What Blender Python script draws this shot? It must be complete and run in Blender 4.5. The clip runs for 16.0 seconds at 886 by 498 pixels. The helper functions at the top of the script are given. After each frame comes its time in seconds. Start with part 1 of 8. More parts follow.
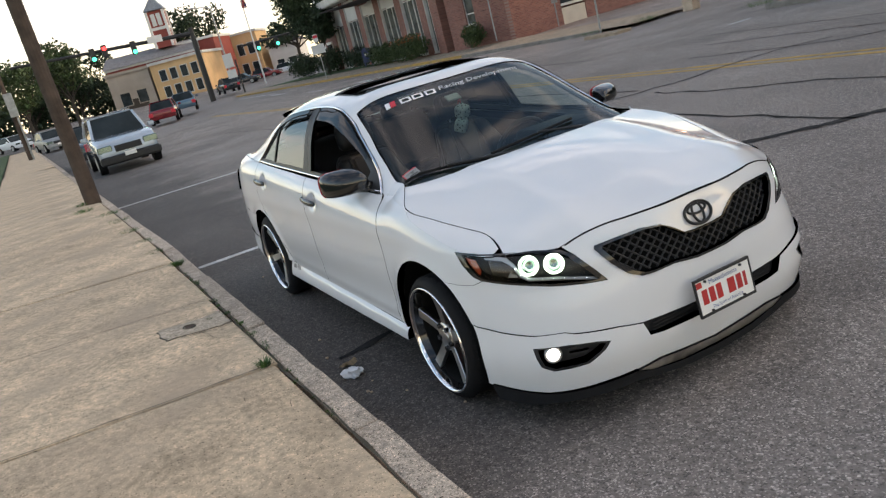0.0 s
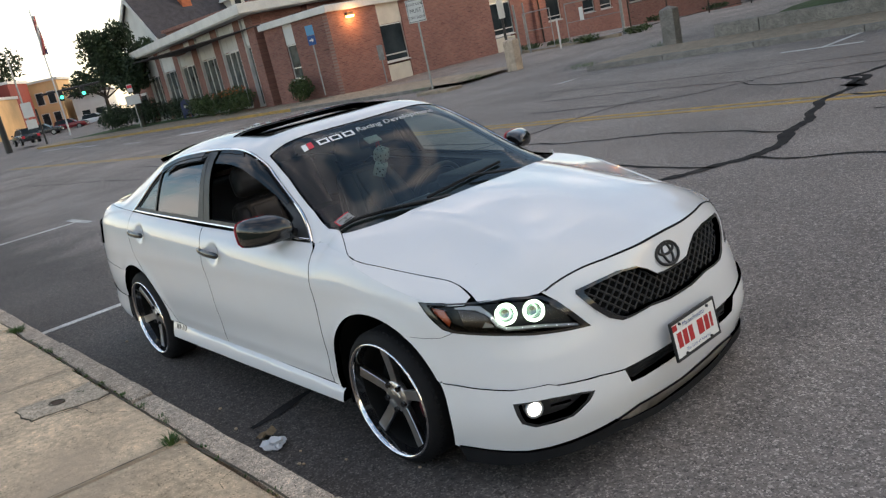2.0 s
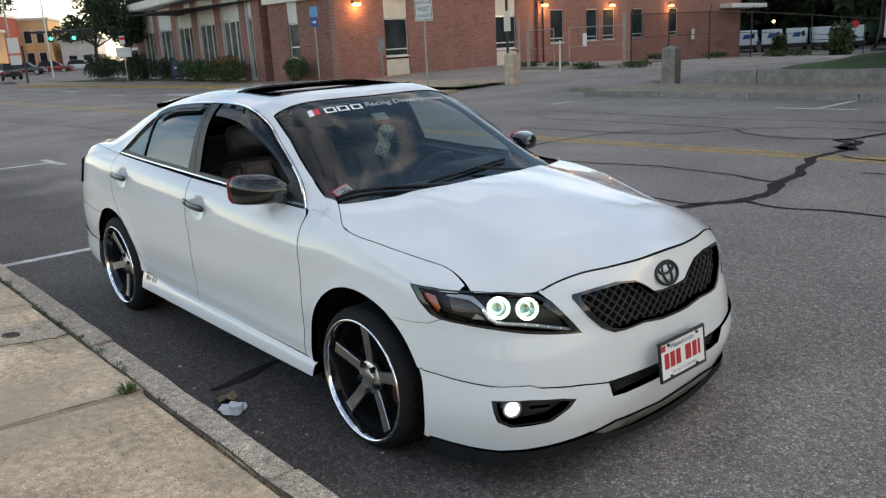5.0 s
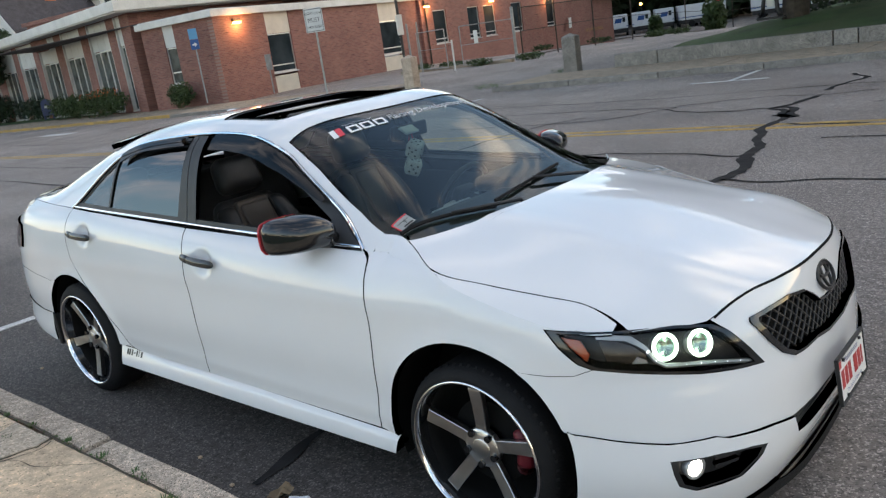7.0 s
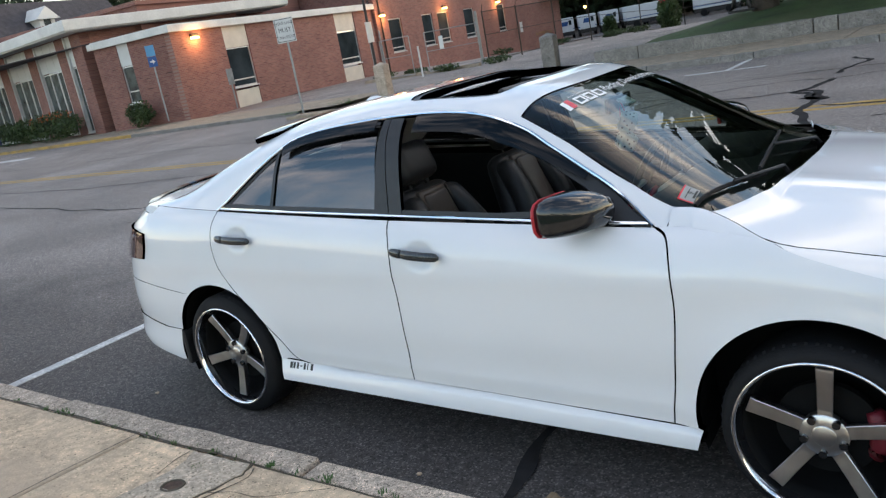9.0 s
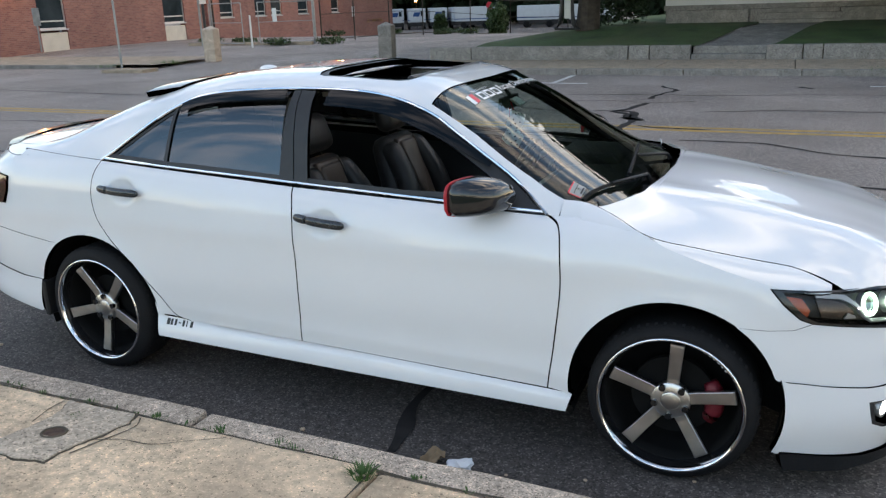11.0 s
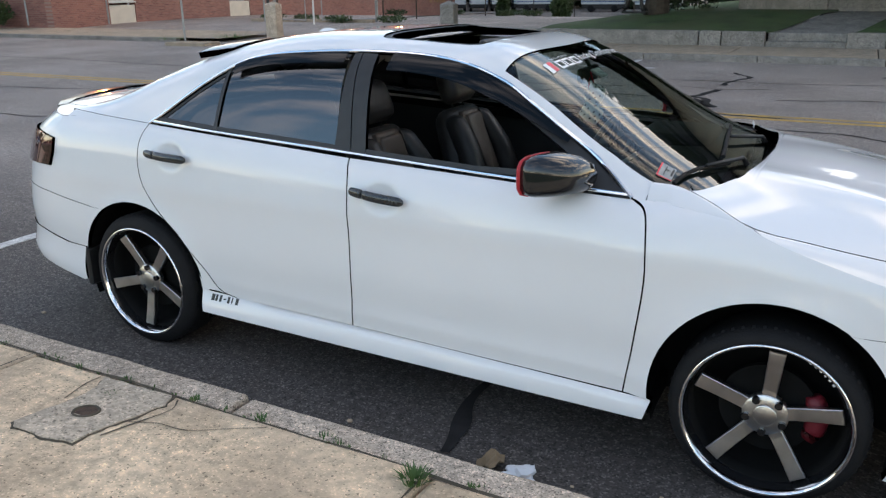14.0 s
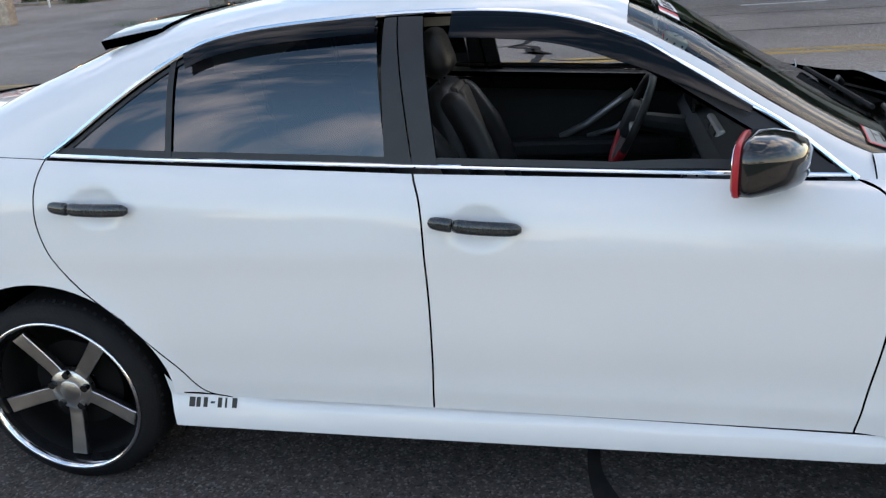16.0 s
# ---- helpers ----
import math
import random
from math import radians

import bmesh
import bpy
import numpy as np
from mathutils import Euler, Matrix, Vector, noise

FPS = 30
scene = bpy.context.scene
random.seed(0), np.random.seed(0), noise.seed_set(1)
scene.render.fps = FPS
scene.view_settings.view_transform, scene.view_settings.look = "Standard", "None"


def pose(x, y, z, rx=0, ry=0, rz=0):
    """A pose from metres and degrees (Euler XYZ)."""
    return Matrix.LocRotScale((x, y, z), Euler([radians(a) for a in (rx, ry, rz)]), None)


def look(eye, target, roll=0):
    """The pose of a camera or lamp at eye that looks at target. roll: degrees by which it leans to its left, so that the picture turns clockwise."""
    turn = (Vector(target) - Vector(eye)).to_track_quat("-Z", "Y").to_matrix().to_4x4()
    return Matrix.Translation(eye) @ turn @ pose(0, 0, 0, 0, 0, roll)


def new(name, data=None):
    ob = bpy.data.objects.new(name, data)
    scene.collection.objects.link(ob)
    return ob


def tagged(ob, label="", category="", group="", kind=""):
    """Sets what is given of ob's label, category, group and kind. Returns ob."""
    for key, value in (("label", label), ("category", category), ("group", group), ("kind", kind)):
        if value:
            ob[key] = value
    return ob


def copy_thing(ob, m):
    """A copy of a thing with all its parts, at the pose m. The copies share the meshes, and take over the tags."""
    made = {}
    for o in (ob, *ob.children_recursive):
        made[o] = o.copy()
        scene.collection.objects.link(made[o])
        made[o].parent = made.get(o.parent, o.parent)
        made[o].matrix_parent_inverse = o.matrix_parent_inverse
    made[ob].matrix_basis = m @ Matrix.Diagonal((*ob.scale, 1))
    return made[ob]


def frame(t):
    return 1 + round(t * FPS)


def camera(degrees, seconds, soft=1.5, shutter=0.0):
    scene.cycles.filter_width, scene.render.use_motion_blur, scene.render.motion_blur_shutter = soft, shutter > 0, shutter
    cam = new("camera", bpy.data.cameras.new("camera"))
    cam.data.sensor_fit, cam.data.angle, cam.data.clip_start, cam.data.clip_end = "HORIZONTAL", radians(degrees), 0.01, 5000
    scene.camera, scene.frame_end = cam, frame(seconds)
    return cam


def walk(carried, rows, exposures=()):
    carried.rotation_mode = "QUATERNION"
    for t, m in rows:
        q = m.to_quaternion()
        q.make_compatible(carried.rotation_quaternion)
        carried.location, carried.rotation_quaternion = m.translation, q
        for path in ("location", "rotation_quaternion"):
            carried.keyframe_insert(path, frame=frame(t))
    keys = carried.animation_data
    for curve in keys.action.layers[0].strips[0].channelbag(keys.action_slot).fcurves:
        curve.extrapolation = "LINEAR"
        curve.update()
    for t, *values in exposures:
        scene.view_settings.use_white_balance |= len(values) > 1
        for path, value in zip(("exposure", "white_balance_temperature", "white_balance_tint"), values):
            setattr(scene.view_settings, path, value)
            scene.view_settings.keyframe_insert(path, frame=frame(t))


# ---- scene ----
cam = camera(58.1, 16.0, soft=1.3)
METRES, EYE, TILT, LEAN, TURN = 5.457, 1.6998, -15.748, 14.154, 61.723
ROWS = [
    (0.0, 0.0, 0.0, 0.0, 0.0, 0.0, 0.0),
    (0.5, -0.041, 0.0103, 0.0047, -4.2, 4.83, 7.18),
    (1.0, -0.0612, 0.0413, 0.0052, -7.9, 5.29, 9.45),
    (1.5, -0.0792, 0.0615, 0.0018, -12.38, 2.93, 5.58),
    (2.0, -0.0997, 0.0638, -0.0018, -12.72, 3.7, 1.86),
    (2.5, -0.1093, 0.0631, -0.0063, -11.74, 3.89, -0.84),
    (3.0, -0.1113, 0.0631, -0.0091, -12.64, 3.18, -2.45),
    (3.5, -0.112, 0.0648, -0.0119, -14.89, 3.22, -4.57),
    (6.0, -0.1457, 0.1445, -0.0104, -15.54, 4.41, -7.17),
    (6.5, -0.1765, 0.1919, -0.0055, -17.12, 4.02, -3.64),
    (7.0, -0.2119, 0.2346, 0.0049, -22.25, 4.96, 0.99),
    (7.5, -0.2436, 0.2886, 0.006, -22.63, 4.74, 1.97),
    (8.0, -0.2932, 0.3297, 0.006, -19.17, 3.91, 2.22),
    (8.5, -0.3493, 0.3502, 0.0044, -20.97, 5.63, 2.97),
    (9.0, -0.3835, 0.3756, 0.0016, -25.54, 5.51, 4.49),
    (9.5, -0.4162, 0.3941, 0.0043, -32.03, 3.68, 5.29),
    (10.0, -0.454, 0.3802, -0.0049, -37.89, 4.21, 1.51),
    (12.5, -0.4687, 0.374, -0.0097, -40.5, 3.48, 0.72),
    (13.0, -0.4623, 0.3815, -0.0087, -40.1, 2.66, 0.06),
    (13.5, -0.4455, 0.3947, -0.0073, -37.11, 3.07, -0.78),
    (14.0, -0.4381, 0.4247, -0.0065, -36.12, 2.68, -1.95),
    (14.5, -0.4349, 0.4789, 0.0131, -43.25, 4.5, 3.89),
    (15.0, -0.4332, 0.5392, 0.0194, -45.33, 3.12, 5.37),
    (15.5, -0.4342, 0.61, 0.0377, -46.68, 1.95, 9.01),
    (16.0, -0.4569, 0.6771, 0.0488, -51.58, -0.55, 7.68),
]
walk(cam, [(t, pose(4.6781, -2.2423, EYE, TILT, LEAN, TURN) @ pose(METRES * x, METRES * y, METRES * z, 90 + pitch, roll, yaw)) for t, x, y, z, yaw, pitch, roll in ROWS],
     exposures=[(0.0, 1.33, 6950, 13), (3.5, 1.34, 6750, 11), (6.0, 1.50, 6700, 10), (8.0, 1.64, 6550, 11), (9.5, 1.70, 6450, 11), (13.5, 1.65, 6550, 12), (16.0, 1.71, 6350, 13)])

# ---- sky and sun: dusk, the sun low behind the houses across the street ----
SUN_AZ, SUN_EL = radians(62.0), radians(8.0)   # azimuth from +x towards +y
world = bpy.data.worlds.new("sky")
scene.world = world
world.use_nodes = True
wn, wl = world.node_tree.nodes, world.node_tree.links
wn.clear()
w_out = wn.new("ShaderNodeOutputWorld")
w_bg = wn.new("ShaderNodeBackground")
w_sky = wn.new("ShaderNodeTexSky")
w_sky.sky_type = "NISHITA"
w_sky.sun_disc = False
w_sky.sun_elevation = SUN_EL
w_sky.sun_rotation = radians(90) - SUN_AZ
w_sky.air_density, w_sky.dust_density, w_sky.ozone_density = 1.0, 0.3, 1.6
# thin drifting cloud, warm-white, over the whole sky
w_tc = wn.new("ShaderNodeTexCoord")
w_map = wn.new("ShaderNodeMapping")
w_map.inputs["Scale"].default_value = (1.6, 2.6, 6.0)
w_map.inputs["Location"].default_value = (5.6, 0.3, 1.1)
w_noise = wn.new("ShaderNodeTexNoise")
w_noise.inputs["Scale"].default_value = 1.7
w_noise.inputs["Detail"].default_value = 7.0
w_noise.inputs["Roughness"].default_value = 0.58
w_ramp = wn.new("ShaderNodeValToRGB")
w_ramp.color_ramp.elements[0].position, w_ramp.color_ramp.elements[1].position = 0.47, 0.68
w_mix = wn.new("ShaderNodeMix")
w_mix.data_type = "RGBA"
# the clouds are brighter and warmer on the sun's side
w_dot = wn.new("ShaderNodeVectorMath")
w_dot.operation = "DOT_PRODUCT"
w_dot.inputs[1].default_value = (math.cos(SUN_AZ) * 0.85, math.sin(SUN_AZ) * 0.85, 0.53)
w_side = wn.new("ShaderNodeMapRange")
w_side.interpolation_type = "SMOOTHSTEP"
w_side.inputs["From Min"].default_value, w_side.inputs["From Max"].default_value = 0.55, 0.95
w_lit = wn.new("ShaderNodeMix")
w_lit.data_type = "RGBA"
w_lit.inputs["A"].default_value = (5.6, 5.2, 5.2, 1)
w_lit.inputs["B"].default_value = (15.0, 12.2, 9.0, 1)
wl.new(w_tc.outputs["Generated"], w_dot.inputs[0])
wl.new(w_dot.outputs["Value"], w_side.inputs["Value"])
wl.new(w_side.outputs["Result"], w_lit.inputs["Factor"])
wl.new(w_lit.outputs["Result"], w_mix.inputs["B"])
w_gain = wn.new("ShaderNodeMath")
w_gain.operation = "MULTIPLY"
w_gain.inputs[1].default_value = 0.7
wl.new(w_tc.outputs["Generated"], w_map.inputs["Vector"])
wl.new(w_map.outputs["Vector"], w_noise.inputs["Vector"])
wl.new(w_noise.outputs["Fac"], w_ramp.inputs["Fac"])
wl.new(w_ramp.outputs["Color"], w_gain.inputs[0])
wl.new(w_gain.outputs[0], w_mix.inputs["Factor"])
wl.new(w_sky.outputs["Color"], w_mix.inputs["A"])
w_sep = wn.new("ShaderNodeSeparateXYZ")
w_haze = wn.new("ShaderNodeMapRange")
w_haze.interpolation_type = "SMOOTHSTEP"
w_haze.inputs["From Min"].default_value, w_haze.inputs["From Max"].default_value = 0.26, 0.0
w_haze.inputs["To Min"].default_value, w_haze.inputs["To Max"].default_value = 0.0, 0.55
w_low = wn.new("ShaderNodeMix")
w_low.data_type = "RGBA"
w_low.inputs["B"].default_value = (6.6, 5.6, 4.2, 1)
wl.new(w_tc.outputs["Generated"], w_sep.inputs[0])
wl.new(w_sep.outputs["Z"], w_haze.inputs["Value"])
wl.new(w_haze.outputs["Result"], w_low.inputs["Factor"])
wl.new(w_mix.outputs["Result"], w_low.inputs["A"])
wl.new(w_low.outputs["Result"], w_bg.inputs["Color"])
w_bg.inputs["Strength"].default_value = 0.15
wl.new(w_bg.outputs[0], w_out.inputs[0])
sun_data = bpy.data.lights.new("sun", "SUN")
sun_data.energy, sun_data.angle, sun_data.color = 0.5, radians(6.0), (1.0, 0.80, 0.60)
sun = new("sun", sun_data)
sun.matrix_world = look((40 * math.cos(SUN_AZ), 40 * math.sin(SUN_AZ), 40 * math.tan(SUN_EL)), (0, 0, 0))

# ---- materials ----
def material(name, color, rough=0.6, metal=0.0, vary=0.12, scale=3.0, bump=0.0, bump_scale=60.0, tint=None, island=0.0,
             coat=0.0, spec=0.5, detail=6.0, coords="Object", fine=0.0, fine_scale=150.0, emit=None, emit_strength=1.0, transmission=0.0, alpha=1.0, ior=1.45, grain=None):
    """A principled surface whose colour wanders at two scales, with fine relief."""
    m = bpy.data.materials.new(name)
    m.use_nodes = True
    n, l = m.node_tree.nodes, m.node_tree.links
    b = n["Principled BSDF"]
    b.inputs["Roughness"].default_value = rough
    b.inputs["Metallic"].default_value = metal
    b.inputs["Specular IOR Level"].default_value = spec
    b.inputs["Coat Weight"].default_value = coat
    b.inputs["Coat Roughness"].default_value = 0.03
    b.inputs["Transmission Weight"].default_value = transmission
    b.inputs["IOR"].default_value = ior
    b.inputs["Alpha"].default_value = alpha
    if emit:
        b.inputs["Emission Color"].default_value = (*emit, 1)
        b.inputs["Emission Strength"].default_value = emit_strength
    base = (*color, 1)
    b.inputs["Base Color"].default_value = base
    tc = n.new("ShaderNodeTexCoord")
    out = None
    if vary or fine or island or tint:
        big = n.new("ShaderNodeTexNoise")
        big.inputs["Scale"].default_value, big.inputs["Detail"].default_value = scale, detail
        l.new(tc.outputs[coords], big.inputs["Vector"])
        ramp = n.new("ShaderNodeMapRange")
        ramp.inputs["From Min"].default_value, ramp.inputs["From Max"].default_value = 0.3, 0.7
        ramp.inputs["To Min"].default_value, ramp.inputs["To Max"].default_value = 1 - vary, 1 + vary
        l.new(big.outputs["Fac"], ramp.inputs["Value"])
        value = ramp.outputs["Result"]
        if fine:
            small = n.new("ShaderNodeTexNoise")
            small.inputs["Scale"].default_value, small.inputs["Detail"].default_value = fine_scale, 3
            l.new(tc.outputs[coords], small.inputs["Vector"])
            r2 = n.new("ShaderNodeMapRange")
            r2.inputs["From Min"].default_value, r2.inputs["From Max"].default_value = 0.3, 0.7
            r2.inputs["To Min"].default_value, r2.inputs["To Max"].default_value = 1 - fine, 1 + fine
            l.new(small.outputs["Fac"], r2.inputs["Value"])
            mu = n.new("ShaderNodeMath")
            mu.operation = "MULTIPLY"
            l.new(value, mu.inputs[0])
            l.new(r2.outputs["Result"], mu.inputs[1])
            value = mu.outputs[0]
        if grain:
            # small stones: each cell of its own brightness, a few much lighter or darker
            vo = n.new("ShaderNodeTexVoronoi")
            vo.inputs["Scale"].default_value = grain[0]
            l.new(tc.outputs[coords], vo.inputs["Vector"])
            sp = n.new("ShaderNodeSeparateColor")
            l.new(vo.outputs["Color"], sp.inputs[0])
            rg = n.new("ShaderNodeValToRGB")
            rg.color_ramp.interpolation = "LINEAR"
            el = rg.color_ramp.elements
            el[0].position, el[1].position = 0.0, 1.0
            el[0].color, el[1].color = (grain[1],) * 3 + (1,), (grain[3],) * 3 + (1,)
            for pos, val in ((grain[4], grain[2] * 0.92), (grain[5], grain[2] * 1.08)):
                e = el.new(pos)
                e.color = (val, val, val, 1)
            l.new(sp.outputs[0], rg.inputs["Fac"])
            mg = n.new("ShaderNodeMath")
            mg.operation = "MULTIPLY"
            l.new(value, mg.inputs[0])
            l.new(rg.outputs["Color"], mg.inputs[1])
            value = mg.outputs[0]
        if island:
            info = n.new("ShaderNodeObjectInfo")
            r3 = n.new("ShaderNodeMapRange")
            r3.inputs["To Min"].default_value, r3.inputs["To Max"].default_value = 1 - island, 1 + island
            l.new(info.outputs["Random"], r3.inputs["Value"])
            mu2 = n.new("ShaderNodeMath")
            mu2.operation = "MULTIPLY"
            l.new(value, mu2.inputs[0])
            l.new(r3.outputs["Result"], mu2.inputs[1])
            value = mu2.outputs[0]
        col = n.new("ShaderNodeVectorMath")
        col.operation = "SCALE"
        col.inputs[0].default_value = color
        l.new(value, col.inputs["Scale"])
        out = col.outputs["Vector"]
        if tint:
            mx = n.new("ShaderNodeMix")
            mx.data_type = "RGBA"
            other = n.new("ShaderNodeTexNoise")
            other.inputs["Scale"].default_value, other.inputs["Detail"].default_value = scale * 0.37, 5
            l.new(tc.outputs[coords], other.inputs["Vector"])
            rr = n.new("ShaderNodeMapRange")
            rr.inputs["From Min"].default_value, rr.inputs["From Max"].default_value = 0.45, 0.7
            l.new(other.outputs["Fac"], rr.inputs["Value"])
            l.new(rr.outputs["Result"], mx.inputs["Factor"])
            l.new(out, mx.inputs["A"])
            mx.inputs["B"].default_value = (*tint, 1)
            out = mx.outputs["Result"]
        l.new(out, b.inputs["Base Color"])
    if bump:
        bn = n.new("ShaderNodeTexNoise")
        bn.inputs["Scale"].default_value, bn.inputs["Detail"].default_value = bump_scale, 4
        l.new(tc.outputs[coords], bn.inputs["Vector"])
        bp = n.new("ShaderNodeBump")
        bp.inputs["Strength"].default_value, bp.inputs["Distance"].default_value = bump, 0.01
        l.new(bn.outputs["Fac"], bp.inputs["Height"])
        l.new(bp.outputs["Normal"], b.inputs["Normal"])
    return m


def glass(name, tint, rough=0.0, clear=0.5, gloss=1.45):
    """Thin tinted pane: a clear coloured sheet under a mirror-like face."""
    m = bpy.data.materials.new(name)
    m.use_nodes = True
    n, l = m.node_tree.nodes, m.node_tree.links
    n.clear()
    o = n.new("ShaderNodeOutputMaterial")
    see = n.new("ShaderNodeBsdfTransparent")
    see.inputs["Color"].default_value = (*[c * clear for c in tint], 1)
    shine = n.new("ShaderNodeBsdfGlossy")
    shine.inputs["Roughness"].default_value = rough
    fr = n.new("ShaderNodeFresnel")
    fr.inputs["IOR"].default_value = gloss
    mix = n.new("ShaderNodeMixShader")
    l.new(fr.outputs[0], mix.inputs[0])
    l.new(see.outputs[0], mix.inputs[1])
    l.new(shine.outputs[0], mix.inputs[2])
    l.new(mix.outputs[0], o.inputs[0])
    return m


M = {}
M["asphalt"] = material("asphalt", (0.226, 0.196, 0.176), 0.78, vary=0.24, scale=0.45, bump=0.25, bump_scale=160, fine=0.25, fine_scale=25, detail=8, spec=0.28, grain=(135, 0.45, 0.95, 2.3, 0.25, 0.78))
M["tar"] = material("tar", (0.028, 0.026, 0.025), 0.85, vary=0.4, scale=6, bump=0.2, bump_scale=50, spec=0.15)
M["concrete"] = material("concrete", (0.58, 0.445, 0.305), 0.92, vary=0.22, scale=3.2, bump=0.55, bump_scale=85, fine=0.26, fine_scale=22, island=0.09, tint=(0.46, 0.36, 0.26), spec=0.25, grain=(165, 0.22, 1.0, 1.5, 0.055, 0.90))
M["concrete_old"] = material("concrete_old", (0.31, 0.25, 0.185), 0.95, vary=0.25, scale=4, bump=0.4, bump_scale=70, fine=0.3, fine_scale=30, spec=0.25, grain=(130, 0.4, 1.0, 1.7, 0.14, 0.85))
M["granite"] = material("granite", (0.46, 0.375, 0.295), 0.9, vary=0.22, scale=5, bump=0.5, bump_scale=45, fine=0.25, fine_scale=30, island=0.1, spec=0.25, grain=(190, 0.3, 1.0, 1.7, 0.22, 0.75))
M["concrete_grey"] = material("concrete_grey", (0.47, 0.39, 0.30), 0.95, vary=0.2, scale=6, bump=0.4, bump_scale=60, fine=0.25, fine_scale=35, spec=0.25, grain=(140, 0.4, 1.0, 1.5, 0.14, 0.85))
M["granite_grey"] = material("granite_grey", (0.22, 0.205, 0.185), 0.9, vary=0.24, scale=3, bump=0.5, bump_scale=30, fine=0.2, fine_scale=20, island=0.1, spec=0.25, grain=(110, 0.4, 1.0, 1.6, 0.2, 0.8))
M["rust"] = material("rusty_iron", (0.075, 0.045, 0.03), 0.85, vary=0.35, scale=30, bump=0.5, bump_scale=90)
M["dirt"] = material("dirt", (0.085, 0.070, 0.050), 0.95, vary=0.3, scale=9, bump=0.6, bump_scale=70)
M["yellow_paint"] = material("yellow_paint", (0.42, 0.26, 0.07), 0.8, vary=0.2, scale=8, fine=0.35, fine_scale=60, tint=(0.25, 0.18, 0.09))
M["white_paint"] = material("white_paint", (0.56, 0.55, 0.53), 0.8, vary=0.2, scale=6, fine=0.35, fine_scale=60, tint=(0.32, 0.31, 0.30))
M["grass"] = material("grass", (0.034, 0.068, 0.014), 0.95, vary=0.4, scale=1.3, bump=0.8, bump_scale=60, fine=0.4, fine_scale=45, tint=(0.06, 0.08, 0.025))
M["blade"] = material("blade", (0.07, 0.13, 0.03), 0.7, vary=0.3, scale=5)
M["brick"] = material("brick", (0.27, 0.105, 0.075), 0.9, vary=0.25, scale=3, bump=0.4, bump_scale=40, fine=0.15, fine_scale=30, island=0.15)
M["paint"] = material("car_paint", (0.74, 0.74, 0.75), 0.26, vary=0.015, scale=2.5, coat=1.0, spec=0.12, fine=0.0)
M["black_gloss"] = material("black_gloss", (0.012, 0.012, 0.013), 0.12, vary=0.1, coat=0.6)
M["black"] = material("black_plastic", (0.02, 0.02, 0.021), 0.45, vary=0.15, scale=20, bump=0.1, bump_scale=300)
M["rubber"] = material("rubber", (0.010, 0.010, 0.011), 0.75, spec=0.25, vary=0.15, scale=12, bump=0.2, bump_scale=120)
# black underside and liners; also painted deep shade inside the wheels
M["void"] = material("underbody_shade", (0.008, 0.008, 0.008), 0.9, vary=0.2, spec=0.1)
M["chrome"] = material("chrome", (0.82, 0.82, 0.84), 0.06, 1.0, vary=0.03)
M["alloy"] = material("machined_alloy", (0.60, 0.59, 0.58), 0.30, 1.0, vary=0.12, scale=14, bump=0.05, bump_scale=400)
M["glass_front"] = glass("windscreen_glass", (0.80, 0.95, 0.88), clear=0.68, gloss=1.58)
M["glass_tint"] = glass("tinted_glass", (0.50, 0.66, 0.66), clear=0.24, gloss=2.15)
M["smoke"] = glass("smoked_acrylic", (0.30, 0.30, 0.32), clear=0.18, gloss=1.45)
M["leather"] = material("leather", (0.022, 0.021, 0.021), 0.36, vary=0.15, scale=8, bump=0.25, bump_scale=220)
M["tan_cloth"] = material("brown_leather", (0.085, 0.066, 0.052), 0.42, vary=0.1, scale=12, bump=0.2, bump_scale=200)


def car_shade(m, near, far, front, dark):
    """Paints the parked car's shade along the kerb into the asphalt colour, ragged-edged."""
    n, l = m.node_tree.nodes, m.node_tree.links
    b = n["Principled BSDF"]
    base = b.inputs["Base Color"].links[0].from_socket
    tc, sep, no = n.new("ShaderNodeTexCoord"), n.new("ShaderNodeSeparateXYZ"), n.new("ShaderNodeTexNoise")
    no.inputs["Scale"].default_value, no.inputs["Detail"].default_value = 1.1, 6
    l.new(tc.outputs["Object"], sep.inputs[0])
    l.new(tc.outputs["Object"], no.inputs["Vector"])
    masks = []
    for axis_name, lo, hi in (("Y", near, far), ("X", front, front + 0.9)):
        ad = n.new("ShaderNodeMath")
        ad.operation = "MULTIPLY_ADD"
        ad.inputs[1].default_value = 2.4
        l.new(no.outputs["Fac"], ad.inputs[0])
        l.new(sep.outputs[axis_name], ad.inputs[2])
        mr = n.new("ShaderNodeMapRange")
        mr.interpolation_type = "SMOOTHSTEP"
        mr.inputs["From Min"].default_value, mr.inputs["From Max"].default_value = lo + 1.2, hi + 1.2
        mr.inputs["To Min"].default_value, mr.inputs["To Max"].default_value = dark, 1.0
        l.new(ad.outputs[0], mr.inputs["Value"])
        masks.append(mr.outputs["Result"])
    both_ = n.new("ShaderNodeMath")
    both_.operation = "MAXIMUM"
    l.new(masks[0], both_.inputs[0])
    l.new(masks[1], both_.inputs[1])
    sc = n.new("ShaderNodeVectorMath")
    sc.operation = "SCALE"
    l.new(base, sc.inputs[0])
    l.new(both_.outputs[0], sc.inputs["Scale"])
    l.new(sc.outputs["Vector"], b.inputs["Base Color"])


# shade under and beside the car, put into the road's colour
car_shade(M["asphalt"], 0.9, 2.8, 1.6, 0.45)

# ---- building helpers ----
STREET = Matrix.Translation((0, -1.21, 0)) @ Matrix.Rotation(0.0111, 4, "Z")   # s along the kerb, d across the street


